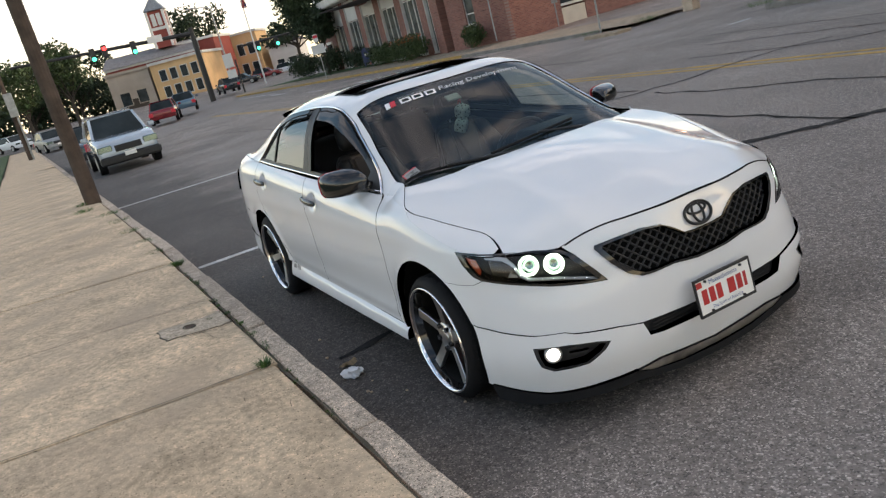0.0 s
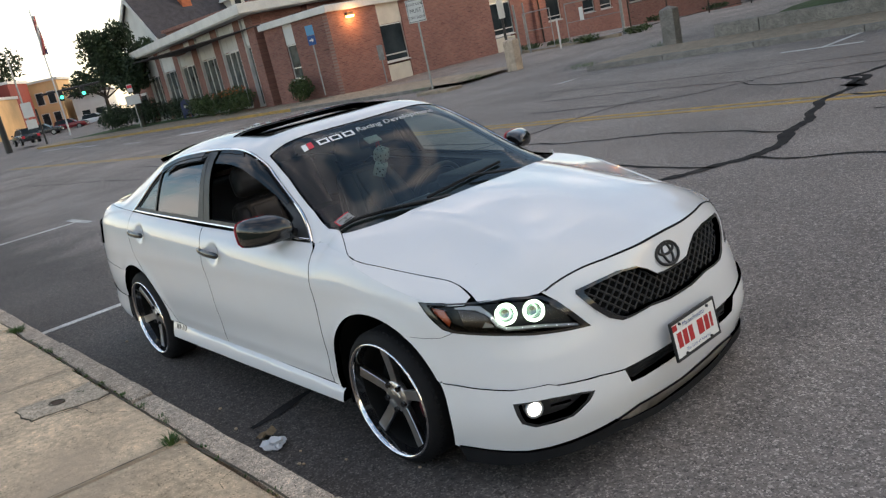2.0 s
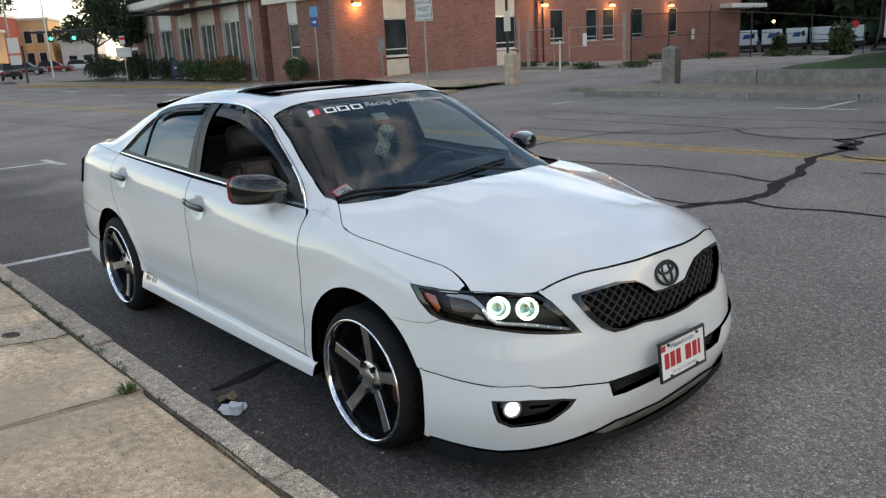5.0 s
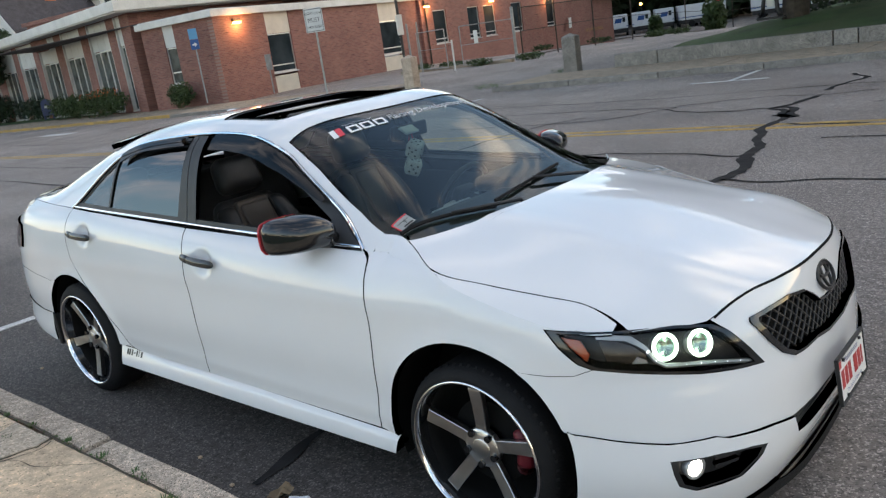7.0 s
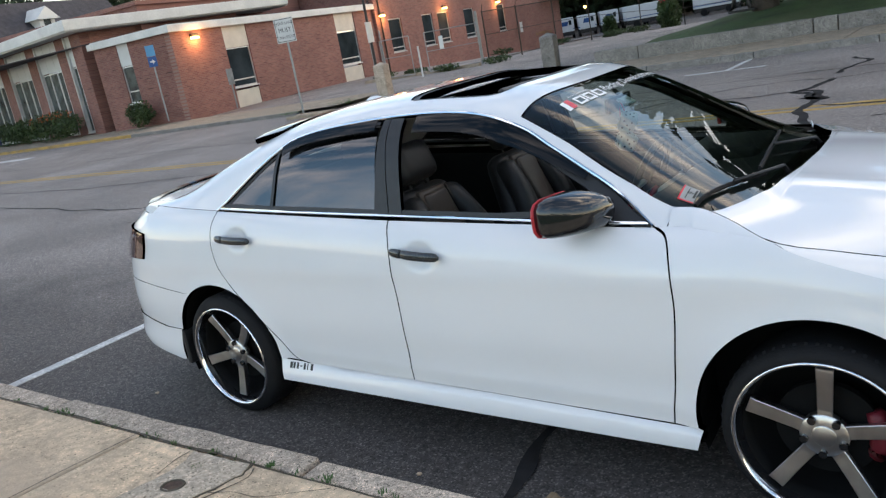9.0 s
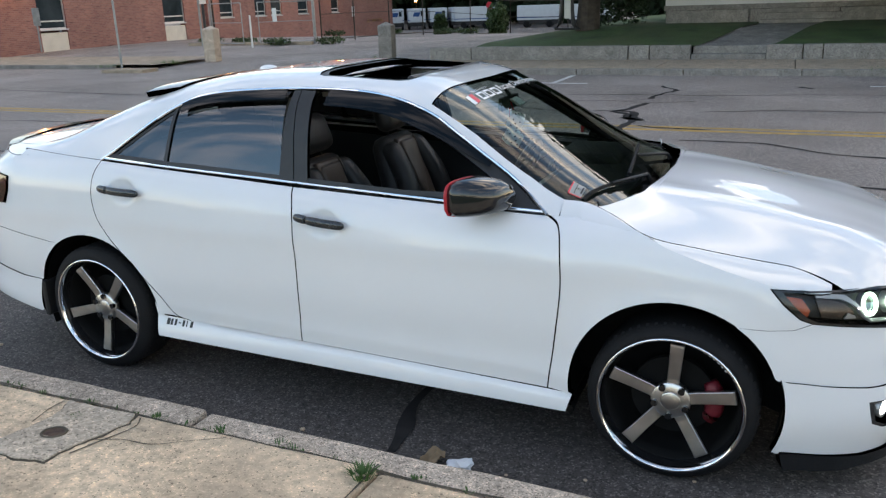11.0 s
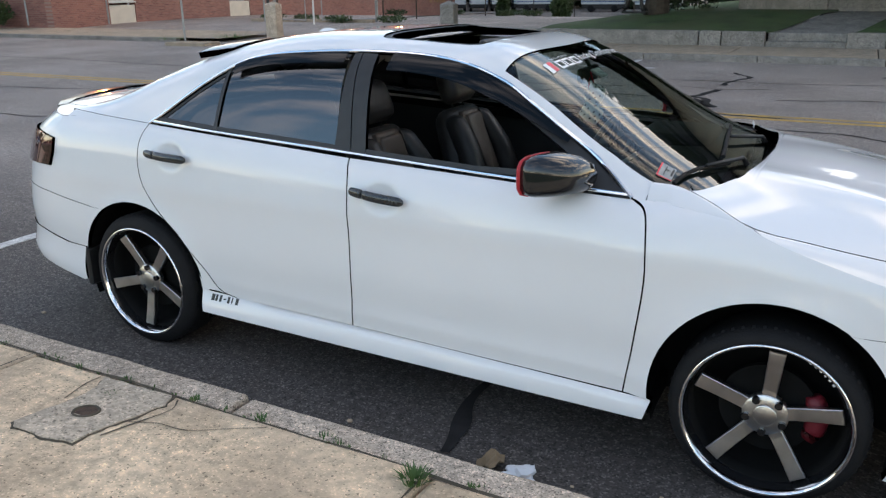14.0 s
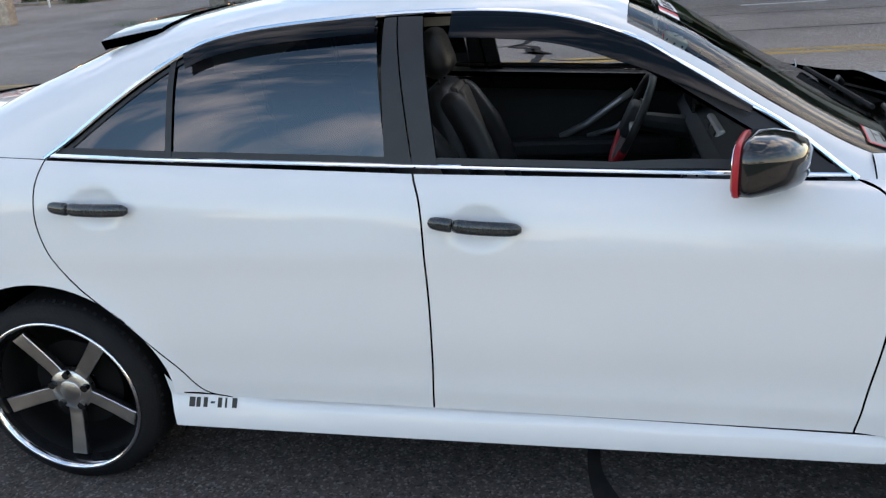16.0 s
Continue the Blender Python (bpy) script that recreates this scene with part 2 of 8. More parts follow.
def part(name, geo, mat, parent=None, label="", smooth=False):
    """Links a bmesh or a mesh as one object under a thing or a part."""
    if isinstance(geo, bmesh.types.BMesh):
        me = bpy.data.meshes.new(name)
        bmesh.ops.recalc_face_normals(geo, faces=geo.faces)
        geo.to_mesh(me)
        geo.free()
    else:
        me = geo
    me.materials.append(M[mat] if isinstance(mat, str) else mat)
    if smooth:
        me.polygons.foreach_set("use_smooth", [True] * len(me.polygons))
    ob = new(name, me)
    if parent is not None:
        ob.parent = parent
    if label:
        tagged(ob, label)
    return ob


def thing(name, label, category, m=None, group="", kind=""):
    """An empty at a thing's base, which its parts hang from."""
    ob = new(name)
    ob.empty_display_size = 0.1
    if m is not None:
        ob.matrix_basis = m
    return tagged(ob, label, category, group, kind)


def st(s, d, z=0.0, turn=0.0):
    """A pose in the street's own axes."""
    return STREET @ pose(s, d, z, 0, 0, turn)


def box(bm, x0, x1, y0, y1, z0, z1, bevel=0.0, seg=1):
    made = bmesh.ops.create_cube(bm, size=1.0, matrix=Matrix.Translation(((x0 + x1) / 2, (y0 + y1) / 2, (z0 + z1) / 2)) @ Matrix.Diagonal((x1 - x0, y1 - y0, z1 - z0, 1)))
    if bevel:
        es = {e for v in made["verts"] for e in v.link_edges}
        bmesh.ops.bevel(bm, geom=list(es), offset=bevel, segments=seg, profile=0.5, affect="EDGES", clamp_overlap=True)
    return bm


def boxes(*rows, bevel=0.0, seg=1):
    bm = bmesh.new()
    for r in rows:
        box(bm, *r, bevel=bevel, seg=seg)
    return bm


def rod(bm, a, b, r0, r1=None, seg=10):
    """A tapered round bar from a to b."""
    a, b = Vector(a), Vector(b)
    r1 = r0 if r1 is None else r1
    m = Matrix.Translation((a + b) / 2) @ (b - a).to_track_quat("Z", "Y").to_matrix().to_4x4()
    bmesh.ops.create_cone(bm, cap_ends=True, segments=seg, radius1=r0, radius2=r1, depth=(b - a).length, matrix=m)
    return bm


def rods(*rows, seg=10):
    bm = bmesh.new()
    for r in rows:
        rod(bm, *r, seg=seg)
    return bm


def tube(points, radius, seg=8, closed=False):
    """A round bar along a run of points, as a mesh."""
    pts = [Vector(p) for p in points]
    n = len(pts)
    vs, fs = [], []
    up = Vector((0, 0, 1))
    for i, p in enumerate(pts):
        a = pts[(i - 1) % n] if closed or i else p
        b = pts[(i + 1) % n] if closed or i < n - 1 else p
        t = (b - a).normalized()
        if abs(t.dot(up)) > 0.95:
            up = Vector((1, 0, 0))
        x = t.cross(up).normalized()
        y = x.cross(t).normalized()
        r = radius(i / max(1, n - 1)) if callable(radius) else radius
        vs += [tuple(p + x * r * math.cos(2 * math.pi * k / seg) + y * r * math.sin(2 * math.pi * k / seg)) for k in range(seg)]
    for i in range(n if closed else n - 1):
        j = (i + 1) % n
        fs += [(i * seg + k, i * seg + (k + 1) % seg, j * seg + (k + 1) % seg, j * seg + k) for k in range(seg)]
    if not closed:
        fs += [tuple(range(seg))[::-1], tuple((n - 1) * seg + k for k in range(seg))]
    me = bpy.data.meshes.new("tube")
    me.from_pydata(vs, [], fs)
    return me


def lathe(profile, seg=48, axis="y"):
    """Turns (radius, offset) rows about an axis."""
    vs, fs = [], []
    n = len(profile)
    for k in range(seg):
        a = 2 * math.pi * k / seg
        for r, o in profile:
            vs.append((r * math.cos(a), o, r * math.sin(a)) if axis == "y" else (r * math.cos(a), r * math.sin(a), o))
    for k in range(seg):
        j = (k + 1) % seg
        fs += [(k * n + i, k * n + i + 1, j * n + i + 1, j * n + i) for i in range(n - 1)]
    bm = bmesh.new()
    me = bpy.data.meshes.new("turned")
    me.from_pydata(vs, [], fs)
    bm.from_mesh(me)
    bmesh.ops.remove_doubles(bm, verts=bm.verts, dist=1e-5)
    bmesh.ops.recalc_face_normals(bm, faces=bm.faces)
    bm.to_mesh(me)
    bm.free()
    return me


def prism(outline, depth, axis="z", at=0.0, bevel=0.0):
    """A flat outline given thickness along an axis."""
    bm = bmesh.new()
    place = {"z": lambda p, o: (p[0], p[1], o), "y": lambda p, o: (p[0], o, p[1]), "x": lambda p, o: (o, p[0], p[1])}[axis]
    f = bm.faces.new([bm.verts.new(place(p, at)) for p in outline])
    ex = bmesh.ops.extrude_face_region(bm, geom=[f])
    move = Vector(place((0, 0), depth))
    bmesh.ops.translate(bm, vec=move, verts=[v for v in ex["geom"] if isinstance(v, bmesh.types.BMVert)])
    bmesh.ops.recalc_face_normals(bm, faces=bm.faces)
    if bevel:
        bmesh.ops.bevel(bm, geom=list(bm.edges), offset=bevel, segments=2, profile=0.5, affect="EDGES", clamp_overlap=True)
    return bm


def curve(pts):
    """A smooth curve through a few (x, y) knots."""
    xs, ys = [p[0] for p in pts], [p[1] for p in pts]
    n = len(xs)
    d = [(ys[i + 1] - ys[i]) / (xs[i + 1] - xs[i]) for i in range(n - 1)]
    m = [d[0]] + [(d[i - 1] * (xs[i + 1] - xs[i]) + d[i] * (xs[i] - xs[i - 1])) / (xs[i + 1] - xs[i - 1]) for i in range(1, n - 1)] + [d[-1]]

    def f(x):
        if x <= xs[0]:
            return ys[0] + m[0] * (x - xs[0])
        if x >= xs[-1]:
            return ys[-1] + m[-1] * (x - xs[-1])
        i = 0
        while x > xs[i + 1]:
            i += 1
        h = xs[i + 1] - xs[i]
        t = (x - xs[i]) / h
        return ys[i] * (1 + 2 * t) * (1 - t) ** 2 + m[i] * h * t * (1 - t) ** 2 + ys[i + 1] * t * t * (3 - 2 * t) - m[i + 1] * h * t * t * (1 - t)
    return f


def smooth_line(pts, per=6):
    """Points of a smooth run through the given 2D points."""
    t = list(range(len(pts)))
    fx, fy = curve(list(zip(t, [p[0] for p in pts]))), curve(list(zip(t, [p[1] for p in pts])))
    n = (len(pts) - 1) * per
    return [(fx(i / per), fy(i / per)) for i in range(n + 1)]


def inset(poly, gap):
    """Moves a closed outline inwards by a small gap."""
    n = len(poly)
    area = sum(poly[i][0] * poly[(i + 1) % n][1] - poly[(i + 1) % n][0] * poly[i][1] for i in range(n))
    s = 1 if area > 0 else -1
    out = []
    for i in range(n):
        a, p, b = Vector(poly[i - 1]), Vector(poly[i]), Vector(poly[(i + 1) % n])
        e, f = (p - a), (b - p)
        if e.length < 1e-6 or f.length < 1e-6:
            out.append(tuple(p))
            continue
        n1, n2 = Vector((-e.y, e.x)).normalized(), Vector((-f.y, f.x)).normalized()
        m = n1 + n2
        m = m / max(m.length_squared / 2, 0.35)
        out.append(tuple(p + m * gap * s))
    return out


def skin(outline, fmap, du, dv, thick=0.012, flip=False, lift=0.0, cut=False):
    """Lays a flat outline onto a curved surface: fmap takes (u, v) to a point. The sheet gets smooth normals and a turned-in rim."""
    clean = []
    for p in outline:
        if not clean or (Vector(p) - Vector(clean[-1])).length > 1e-5:
            clean.append(p)
    bm = bmesh.new()
    bm.faces.new([bm.verts.new((p[0], p[1], 0)) for p in clean])
    if cut:
        bmesh.ops.triangulate(bm, faces=bm.faces[:], ngon_method="EAR_CLIP")
    us, vs_ = [p[0] for p in clean], [p[1] for p in clean]
    for lo, hi, step, axis in ((min(us), max(us), du, 0), (min(vs_), max(vs_), dv, 1)):
        n = max(1, round((hi - lo) / step))
        for i in range(1, n):
            co, no = [0.0, 0.0, 0.0], [0.0, 0.0, 0.0]
            co[axis], no[axis] = lo + (hi - lo) * i / n + 1.37e-5, 1.0
            bmesh.ops.bisect_plane(bm, geom=bm.verts[:] + bm.edges[:] + bm.faces[:], dist=1e-6, plane_co=co, plane_no=no)
    bmesh.ops.triangulate(bm, faces=[f for f in bm.faces if len(f.verts) > 4])
    bm.verts.index_update()
    e = 2e-3
    vs, ns = [], []
    for v in bm.verts:
        u, w = v.co.x, v.co.y
        p = Vector(fmap(u, w))
        n = (Vector(fmap(u + e, w)) - Vector(fmap(u - e, w))).cross(Vector(fmap(u, w + e)) - Vector(fmap(u, w - e)))
        n = n.normalized() if n.length > 1e-12 else Vector((0, 0, 1))
        n = -n if flip else n
        vs.append(p + n * lift)
        ns.append(n)
    fs = [[v.index for v in f.verts] for f in bm.faces]
    # face winding that agrees with the normals
    a, b, c = (vs[i] for i in fs[0][:3])
    turn = sum(1 if (vs[f[1]] - vs[f[0]]).cross(vs[f[2]] - vs[f[0]]).dot(ns[f[0]]) > 0 else -1 for f in fs) < 0
    if turn:
        fs = [f[::-1] for f in fs]
    rim = [(ed.verts[0].index, ed.verts[1].index) for ed in bm.edges if len(ed.link_faces) == 1]
    bm.free()
    if thick:
        for i, j in rim:
            k = len(vs)
            vs += [vs[i], vs[j], vs[j] - ns[j] * thick, vs[i] - ns[i] * thick]
            side_n = (vs[k + 1] - vs[k]).cross(ns[i])
            side_n = side_n.normalized() if side_n.length > 1e-12 else ns[i]
            ns += [side_n] * 4
            fs.append([k, k + 1, k + 2, k + 3])
    me = bpy.data.meshes.new("panel")
    me.from_pydata([tuple(v) for v in vs], [], fs)
    me.polygons.foreach_set("use_smooth", [True] * len(me.polygons))
    me.normals_split_custom_set_from_vertices([tuple(n) for n in ns])
    return me


def join(*meshes):
    """Joins meshes, with their normals, into one."""
    vs, fs, ns = [], [], []
    for me in meshes:
        k = len(vs)
        vs += [tuple(v.co) for v in me.vertices]
        fs += [[k + i for i in p.vertices] for p in me.polygons]
        n = [None] * len(me.vertices)
        for lp, cn in zip(me.loops, me.corner_normals):
            n[lp.vertex_index] = tuple(cn.vector)
        ns += [q or (0, 0, 1) for q in n]
    me = bpy.data.meshes.new("joined")
    me.from_pydata(vs, [], fs)
    me.polygons.foreach_set("use_smooth", [True] * len(me.polygons))
    me.normals_split_custom_set_from_vertices(ns)
    return me


def mirrored(me):
    """The same mesh on the other side of the car."""
    vs = [(v.co.x, -v.co.y, v.co.z) for v in me.vertices]
    n = [(0, 0, 1)] * len(me.vertices)
    for lp, cn in zip(me.loops, me.corner_normals):
        n[lp.vertex_index] = (cn.vector[0], -cn.vector[1], cn.vector[2])
    out = bpy.data.meshes.new(me.name)
    out.from_pydata(vs, [], [list(p.vertices)[::-1] for p in me.polygons])
    out.polygons.foreach_set("use_smooth", [p.use_smooth for p in me.polygons])
    out.normals_split_custom_set_from_vertices(n)
    return out
M["red_trim"] = material("red_trim", (0.42, 0.02, 0.03), 0.35, vary=0.1)
M["amber"] = material("amber_lens", (0.42, 0.05, 0.010), 0.25, vary=0.1, coat=0.8)
M["tail_red"] = material("smoked_red_lens", (0.05, 0.006, 0.008), 0.08, vary=0.2, coat=1.0)
M["ring_light"] = material("ring_light", (0.9, 1.0, 0.9), 0.4, vary=0, emit=(0.74, 1.0, 0.78), emit_strength=2.0)
M["lamp_light"] = material("lamp_light", (1.0, 0.98, 0.9), 0.4, vary=0, emit=(1.0, 0.98, 0.88), emit_strength=3.0)
M["led_light"] = material("led_light", (0.9, 0.95, 1.0), 0.4, vary=0, emit=(0.9, 0.95, 1.0), emit_strength=1.4)
M["lens"] = glass("headlamp_lens", (1.0, 1.0, 1.0), clear=0.96, gloss=1.3)
M["reflector_dim"] = material("dim_reflector", (0.07, 0.06, 0.055), 0.25, 1.0, vary=0.3, scale=40)
M["reflector"] = material("lamp_reflector", (0.34, 0.43, 0.38), 0.2, 1.0, vary=0.1, scale=30)
M["plate_white"] = material("plate_white", (0.78, 0.77, 0.74), 0.4, vary=0.04)
M["plate_red"] = material("plate_red", (0.45, 0.03, 0.03), 0.4, vary=0.05)
M["plate_blue"] = material("plate_blue", (0.05, 0.10, 0.30), 0.4, vary=0.05)
M["decal_white"] = material("decal_white", (0.8, 0.8, 0.8), 0.4, vary=0.03)
M["decal_red"] = material("decal_red", (0.65, 0.03, 0.05), 0.4, vary=0.03)
M["plush"] = material("plush", (0.80, 0.84, 0.80), 0.95, vary=0.1, scale=30, bump=0.5, bump_scale=120)
M["steel_dark"] = material("brake_disc", (0.05, 0.048, 0.046), 0.5, 0.9, vary=0.25, scale=8)
M["sticker_grey"] = material("sticker_grey", (0.30, 0.31, 0.30), 0.5, vary=0.1, scale=30)
M["caliper_red"] = material("caliper_red", (0.13, 0.008, 0.016), 0.5, vary=0.15)
M["carbon"] = material("carbon_weave", (0.016, 0.02, 0.024), 0.25, vary=0.5, scale=140, coat=0.6)
M["silver_plastic"] = material("silver_plastic", (0.42, 0.42, 0.42), 0.35, 0.6, vary=0.1, scale=9)
M["liner"] = material("headliner", (0.42, 0.40, 0.37), 0.95, vary=0.08, scale=10)
M["mirror"] = material("mirror_face", (0.8, 0.82, 0.84), 0.02, 1.0, vary=0)
M["dash"] = material("dash_black", (0.016, 0.018, 0.02), 0.6, vary=0.1, bump=0.2, bump_scale=250)
M["skid"] = material("scraped_silver", (0.50, 0.46, 0.40), 0.28, 0.85, vary=0.4, scale=9, tint=(0.12, 0.11, 0.10))


def letters(text, size, depth=0.001, align="CENTER", shear=0.0, bold=0.0):
    """Flat letters as a mesh, in the plane x right, y up."""
    c = bpy.data.curves.new("letters", "FONT")
    c.body, c.size, c.extrude, c.align_x, c.align_y, c.shear, c.resolution_u = text, size, depth, align, "CENTER", shear, 2
    c.offset = bold
    ob = bpy.data.objects.new("letters", c)
    scene.collection.objects.link(ob)
    me = bpy.data.meshes.new_from_object(ob.evaluated_get(bpy.context.evaluated_depsgraph_get()))
    bpy.data.objects.remove(ob)
    me.materials.clear()
    return me


def moved(me, f):
    """A mesh with each point carried by f."""
    for v in me.vertices:
        v.co = Vector(f(v.co))
    me.update()
    return me


def brick_material(name, axes, dark=1.0):
    """Brick courses in true size on a wall that runs along the first of the two axes."""
    m = bpy.data.materials.new(name)
    m.use_nodes = True
    n, l = m.node_tree.nodes, m.node_tree.links
    b = n["Principled BSDF"]
    b.inputs["Roughness"].default_value = 0.9
    tc, sep, com = n.new("ShaderNodeTexCoord"), n.new("ShaderNodeSeparateXYZ"), n.new("ShaderNodeCombineXYZ")
    l.new(tc.outputs["Object"], sep.inputs[0])
    l.new(sep.outputs[axes[0]], com.inputs[0])
    l.new(sep.outputs[axes[1]], com.inputs[1])
    br = n.new("ShaderNodeTexBrick")
    br.inputs["Scale"].default_value = 1.0
    br.inputs["Brick Width"].default_value, br.inputs["Row Height"].default_value = 0.215, 0.075
    br.inputs["Mortar Size"].default_value, br.inputs["Mortar Smooth"].default_value = 0.007, 0.3
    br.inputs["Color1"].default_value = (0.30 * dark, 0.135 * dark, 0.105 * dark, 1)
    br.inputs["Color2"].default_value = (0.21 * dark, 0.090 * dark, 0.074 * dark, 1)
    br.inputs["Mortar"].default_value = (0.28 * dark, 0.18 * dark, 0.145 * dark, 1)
    l.new(com.outputs[0], br.inputs["Vector"])
    # burnt bricks, in long runs along the courses
    st_ = n.new("ShaderNodeMapping")
    st_.inputs["Scale"].default_value = (1.1, 13.3, 1)
    l.new(com.outputs[0], st_.inputs["Vector"])
    no = n.new("ShaderNodeTexNoise")
    no.inputs["Scale"].default_value, no.inputs["Detail"].default_value = 1.0, 2
    l.new(st_.outputs["Vector"], no.inputs["Vector"])
    mr = n.new("ShaderNodeMapRange")
    mr.inputs["From Min"].default_value, mr.inputs["From Max"].default_value = 0.62, 0.72
    mr.inputs["To Min"].default_value, mr.inputs["To Max"].default_value = 1.0, 0.45
    l.new(no.outputs["Fac"], mr.inputs["Value"])
    big = n.new("ShaderNodeTexNoise")
    big.inputs["Scale"].default_value, big.inputs["Detail"].default_value = 0.6, 5
    l.new(tc.outputs["Object"], big.inputs["Vector"])
    m2 = n.new("ShaderNodeMapRange")
    m2.inputs["To Min"].default_value, m2.inputs["To Max"].default_value = 0.75, 1.25
    l.new(big.outputs["Fac"], m2.inputs["Value"])
    mu = n.new("ShaderNodeMath")
    mu.operation = "MULTIPLY"
    l.new(mr.outputs["Result"], mu.inputs[0])
    l.new(m2.outputs["Result"], mu.inputs[1])
    sc = n.new("ShaderNodeVectorMath")
    sc.operation = "SCALE"
    l.new(br.outputs["Color"], sc.inputs[0])
    l.new(mu.outputs[0], sc.inputs["Scale"])
    l.new(sc.outputs["Vector"], b.inputs["Base Color"])
    bp = n.new("ShaderNodeBump")
    bp.inputs["Strength"].default_value, bp.inputs["Distance"].default_value = 0.5, 0.01
    l.new(br.outputs["Fac"], bp.inputs["Height"])
    bp.invert = True
    l.new(bp.outputs["Normal"], b.inputs["Normal"])
    return m


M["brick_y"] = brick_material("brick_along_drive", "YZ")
# same brick, darkened: the street side's shade is put into its colour
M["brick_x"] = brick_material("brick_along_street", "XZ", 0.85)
M["cream"] = material("cream_panel", (0.62, 0.55, 0.45), 0.7, vary=0.08, scale=2, fine=0.05, fine_scale=30)
M["pale"] = material("pale_panel", (0.55, 0.55, 0.53), 0.6, vary=0.06, scale=1.5)
M["fascia"] = material("white_fascia", (0.62, 0.60, 0.56), 0.6, vary=0.1, scale=1.2, fine=0.06, fine_scale=12)
M["win_dark"] = material("window_glass", (0.03, 0.038, 0.042), 0.04, vary=0.5, scale=0.8, spec=0.5, ior=1.14)
M["win_blind"] = material("window_blinds", (0.055, 0.066, 0.066), 0.2, vary=0.6, scale=2.5, spec=0.5, ior=1.2)
M["alu"] = material("aluminium", (0.55, 0.55, 0.54), 0.4, 0.5, vary=0.08)
M["roof_dark"] = material("roof_shingle", (0.055, 0.05, 0.055), 0.9, vary=0.25, scale=2.5, bump=0.5, bump_scale=9, fine=0.2, fine_scale=14)
M["leaf"] = material("leaf", (0.045, 0.075, 0.022), 0.65, vary=0.45, scale=1.4, tint=(0.07, 0.085, 0.03))
M["leaf_dark"] = material("leaf_dark", (0.022, 0.040, 0.016), 0.7, vary=0.4, scale=1.1)
M["flower"] = material("lily_flower", (0.50, 0.11, 0.03), 0.6, vary=0.3, scale=4)
M["bark"] = material("bark", (0.055, 0.045, 0.036), 0.95, vary=0.3, scale=7, bump=0.8, bump_scale=18)
M["pole_wood"] = material("pole_wood", (0.085, 0.06, 0.045), 0.95, vary=0.3, scale=4, bump=0.7, bump_scale=22)
M["galv"] = material("galvanised", (0.30, 0.31, 0.31), 0.45, 0.7, vary=0.2, scale=6)
M["sign_white"] = material("sign_white", (0.62, 0.62, 0.60), 0.4, vary=0.05)
M["sign_blue"] = material("sign_blue", (0.02, 0.08, 0.25), 0.4, vary=0.06)
M["sign_lblue"] = material("sign_light_blue", (0.10, 0.30, 0.50), 0.4, vary=0.06)
M["mailbox"] = material("mailbox_blue", (0.025, 0.04, 0.12), 0.45, vary=0.12, scale=3)
M["sodium"] = material("lamp_glow", (1.0, 0.5, 0.15), 0.5, vary=0, emit=(1.0, 0.42, 0.10), emit_strength=9.0)
M["green_lamp"] = material("green_signal", (0.1, 1.0, 0.6), 0.5, vary=0, emit=(0.03, 1.0, 0.50), emit_strength=1.6)
M["red_lamp"] = material("red_signal", (1.0, 0.1, 0.1), 0.5, vary=0, emit=(1.0, 0.03, 0.03), emit_strength=1.8)
M["van_white"] = material("van_white", (0.66, 0.68, 0.70), 0.35, vary=0.05)
# the low sun's orange glow on the tan shops is put into this colour
M["tan_wall"] = material("sunlit_tan_render", (0.66, 0.43, 0.22), 0.85, vary=0.1, scale=0.6)
M["grey_wall"] = material("grey_render", (0.33, 0.29, 0.25), 0.85, vary=0.12, scale=0.6)
M["red_wall"] = material("red_clapboard", (0.26, 0.06, 0.045), 0.8, vary=0.12, scale=0.8)
M["white_wall"] = material("white_clapboard", (0.62, 0.61, 0.58), 0.7, vary=0.08, scale=0.8)
M["silver_car"] = material("silver_car_paint", (0.40, 0.46, 0.52), 0.25, 0.3, vary=0.04, coat=0.8)
M["red_car"] = material("red_car_paint", (0.20, 0.015, 0.02), 0.25, 0.2, vary=0.04, coat=0.8)
M["blue_car"] = material("blue_car_paint", (0.10, 0.17, 0.23), 0.25, 0.3, vary=0.04, coat=0.8)
M["dark_car"] = material("dark_car_paint", (0.025, 0.028, 0.032), 0.25, 0.2, vary=0.04, coat=0.8)
M["tissue"] = material("tissue", (0.75, 0.75, 0.76), 0.9, vary=0.05)
M["flag_blue"] = material("flag_blue", (0.03, 0.04, 0.12), 0.9, vary=0.2, scale=5)
M["flag_white"] = material("flag_white", (0.45, 0.42, 0.40), 0.9, vary=0.2, scale=5)
M["roof_grey"] = material("grey_shingle", (0.20, 0.19, 0.19), 0.9, vary=0.2, scale=2, fine=0.15, fine_scale=10)
M["dry_leaf"] = material("dry_leaf", (0.24, 0.17, 0.10), 0.9, vary=0.2, scale=20)
M["flag_cloth"] = material("flag_cloth", (0.35, 0.08, 0.08), 0.9, vary=0.2, scale=5)
M["mesh_wire"] = glass("chain_link", (0.55, 0.56, 0.56), clear=1.35, gloss=1.02)
M["chimney_brick"] = material("chimney_brick", (0.42, 0.13, 0.06), 0.9, vary=0.2, scale=4, fine=0.15, fine_scale=20)
M["leaf_lit"] = material("leaf_lit", (0.075, 0.12, 0.035), 0.65, vary=0.4, scale=1.2, tint=(0.10, 0.13, 0.04))

# ---- ground, road, pavements ----
rnd = random.Random(7)


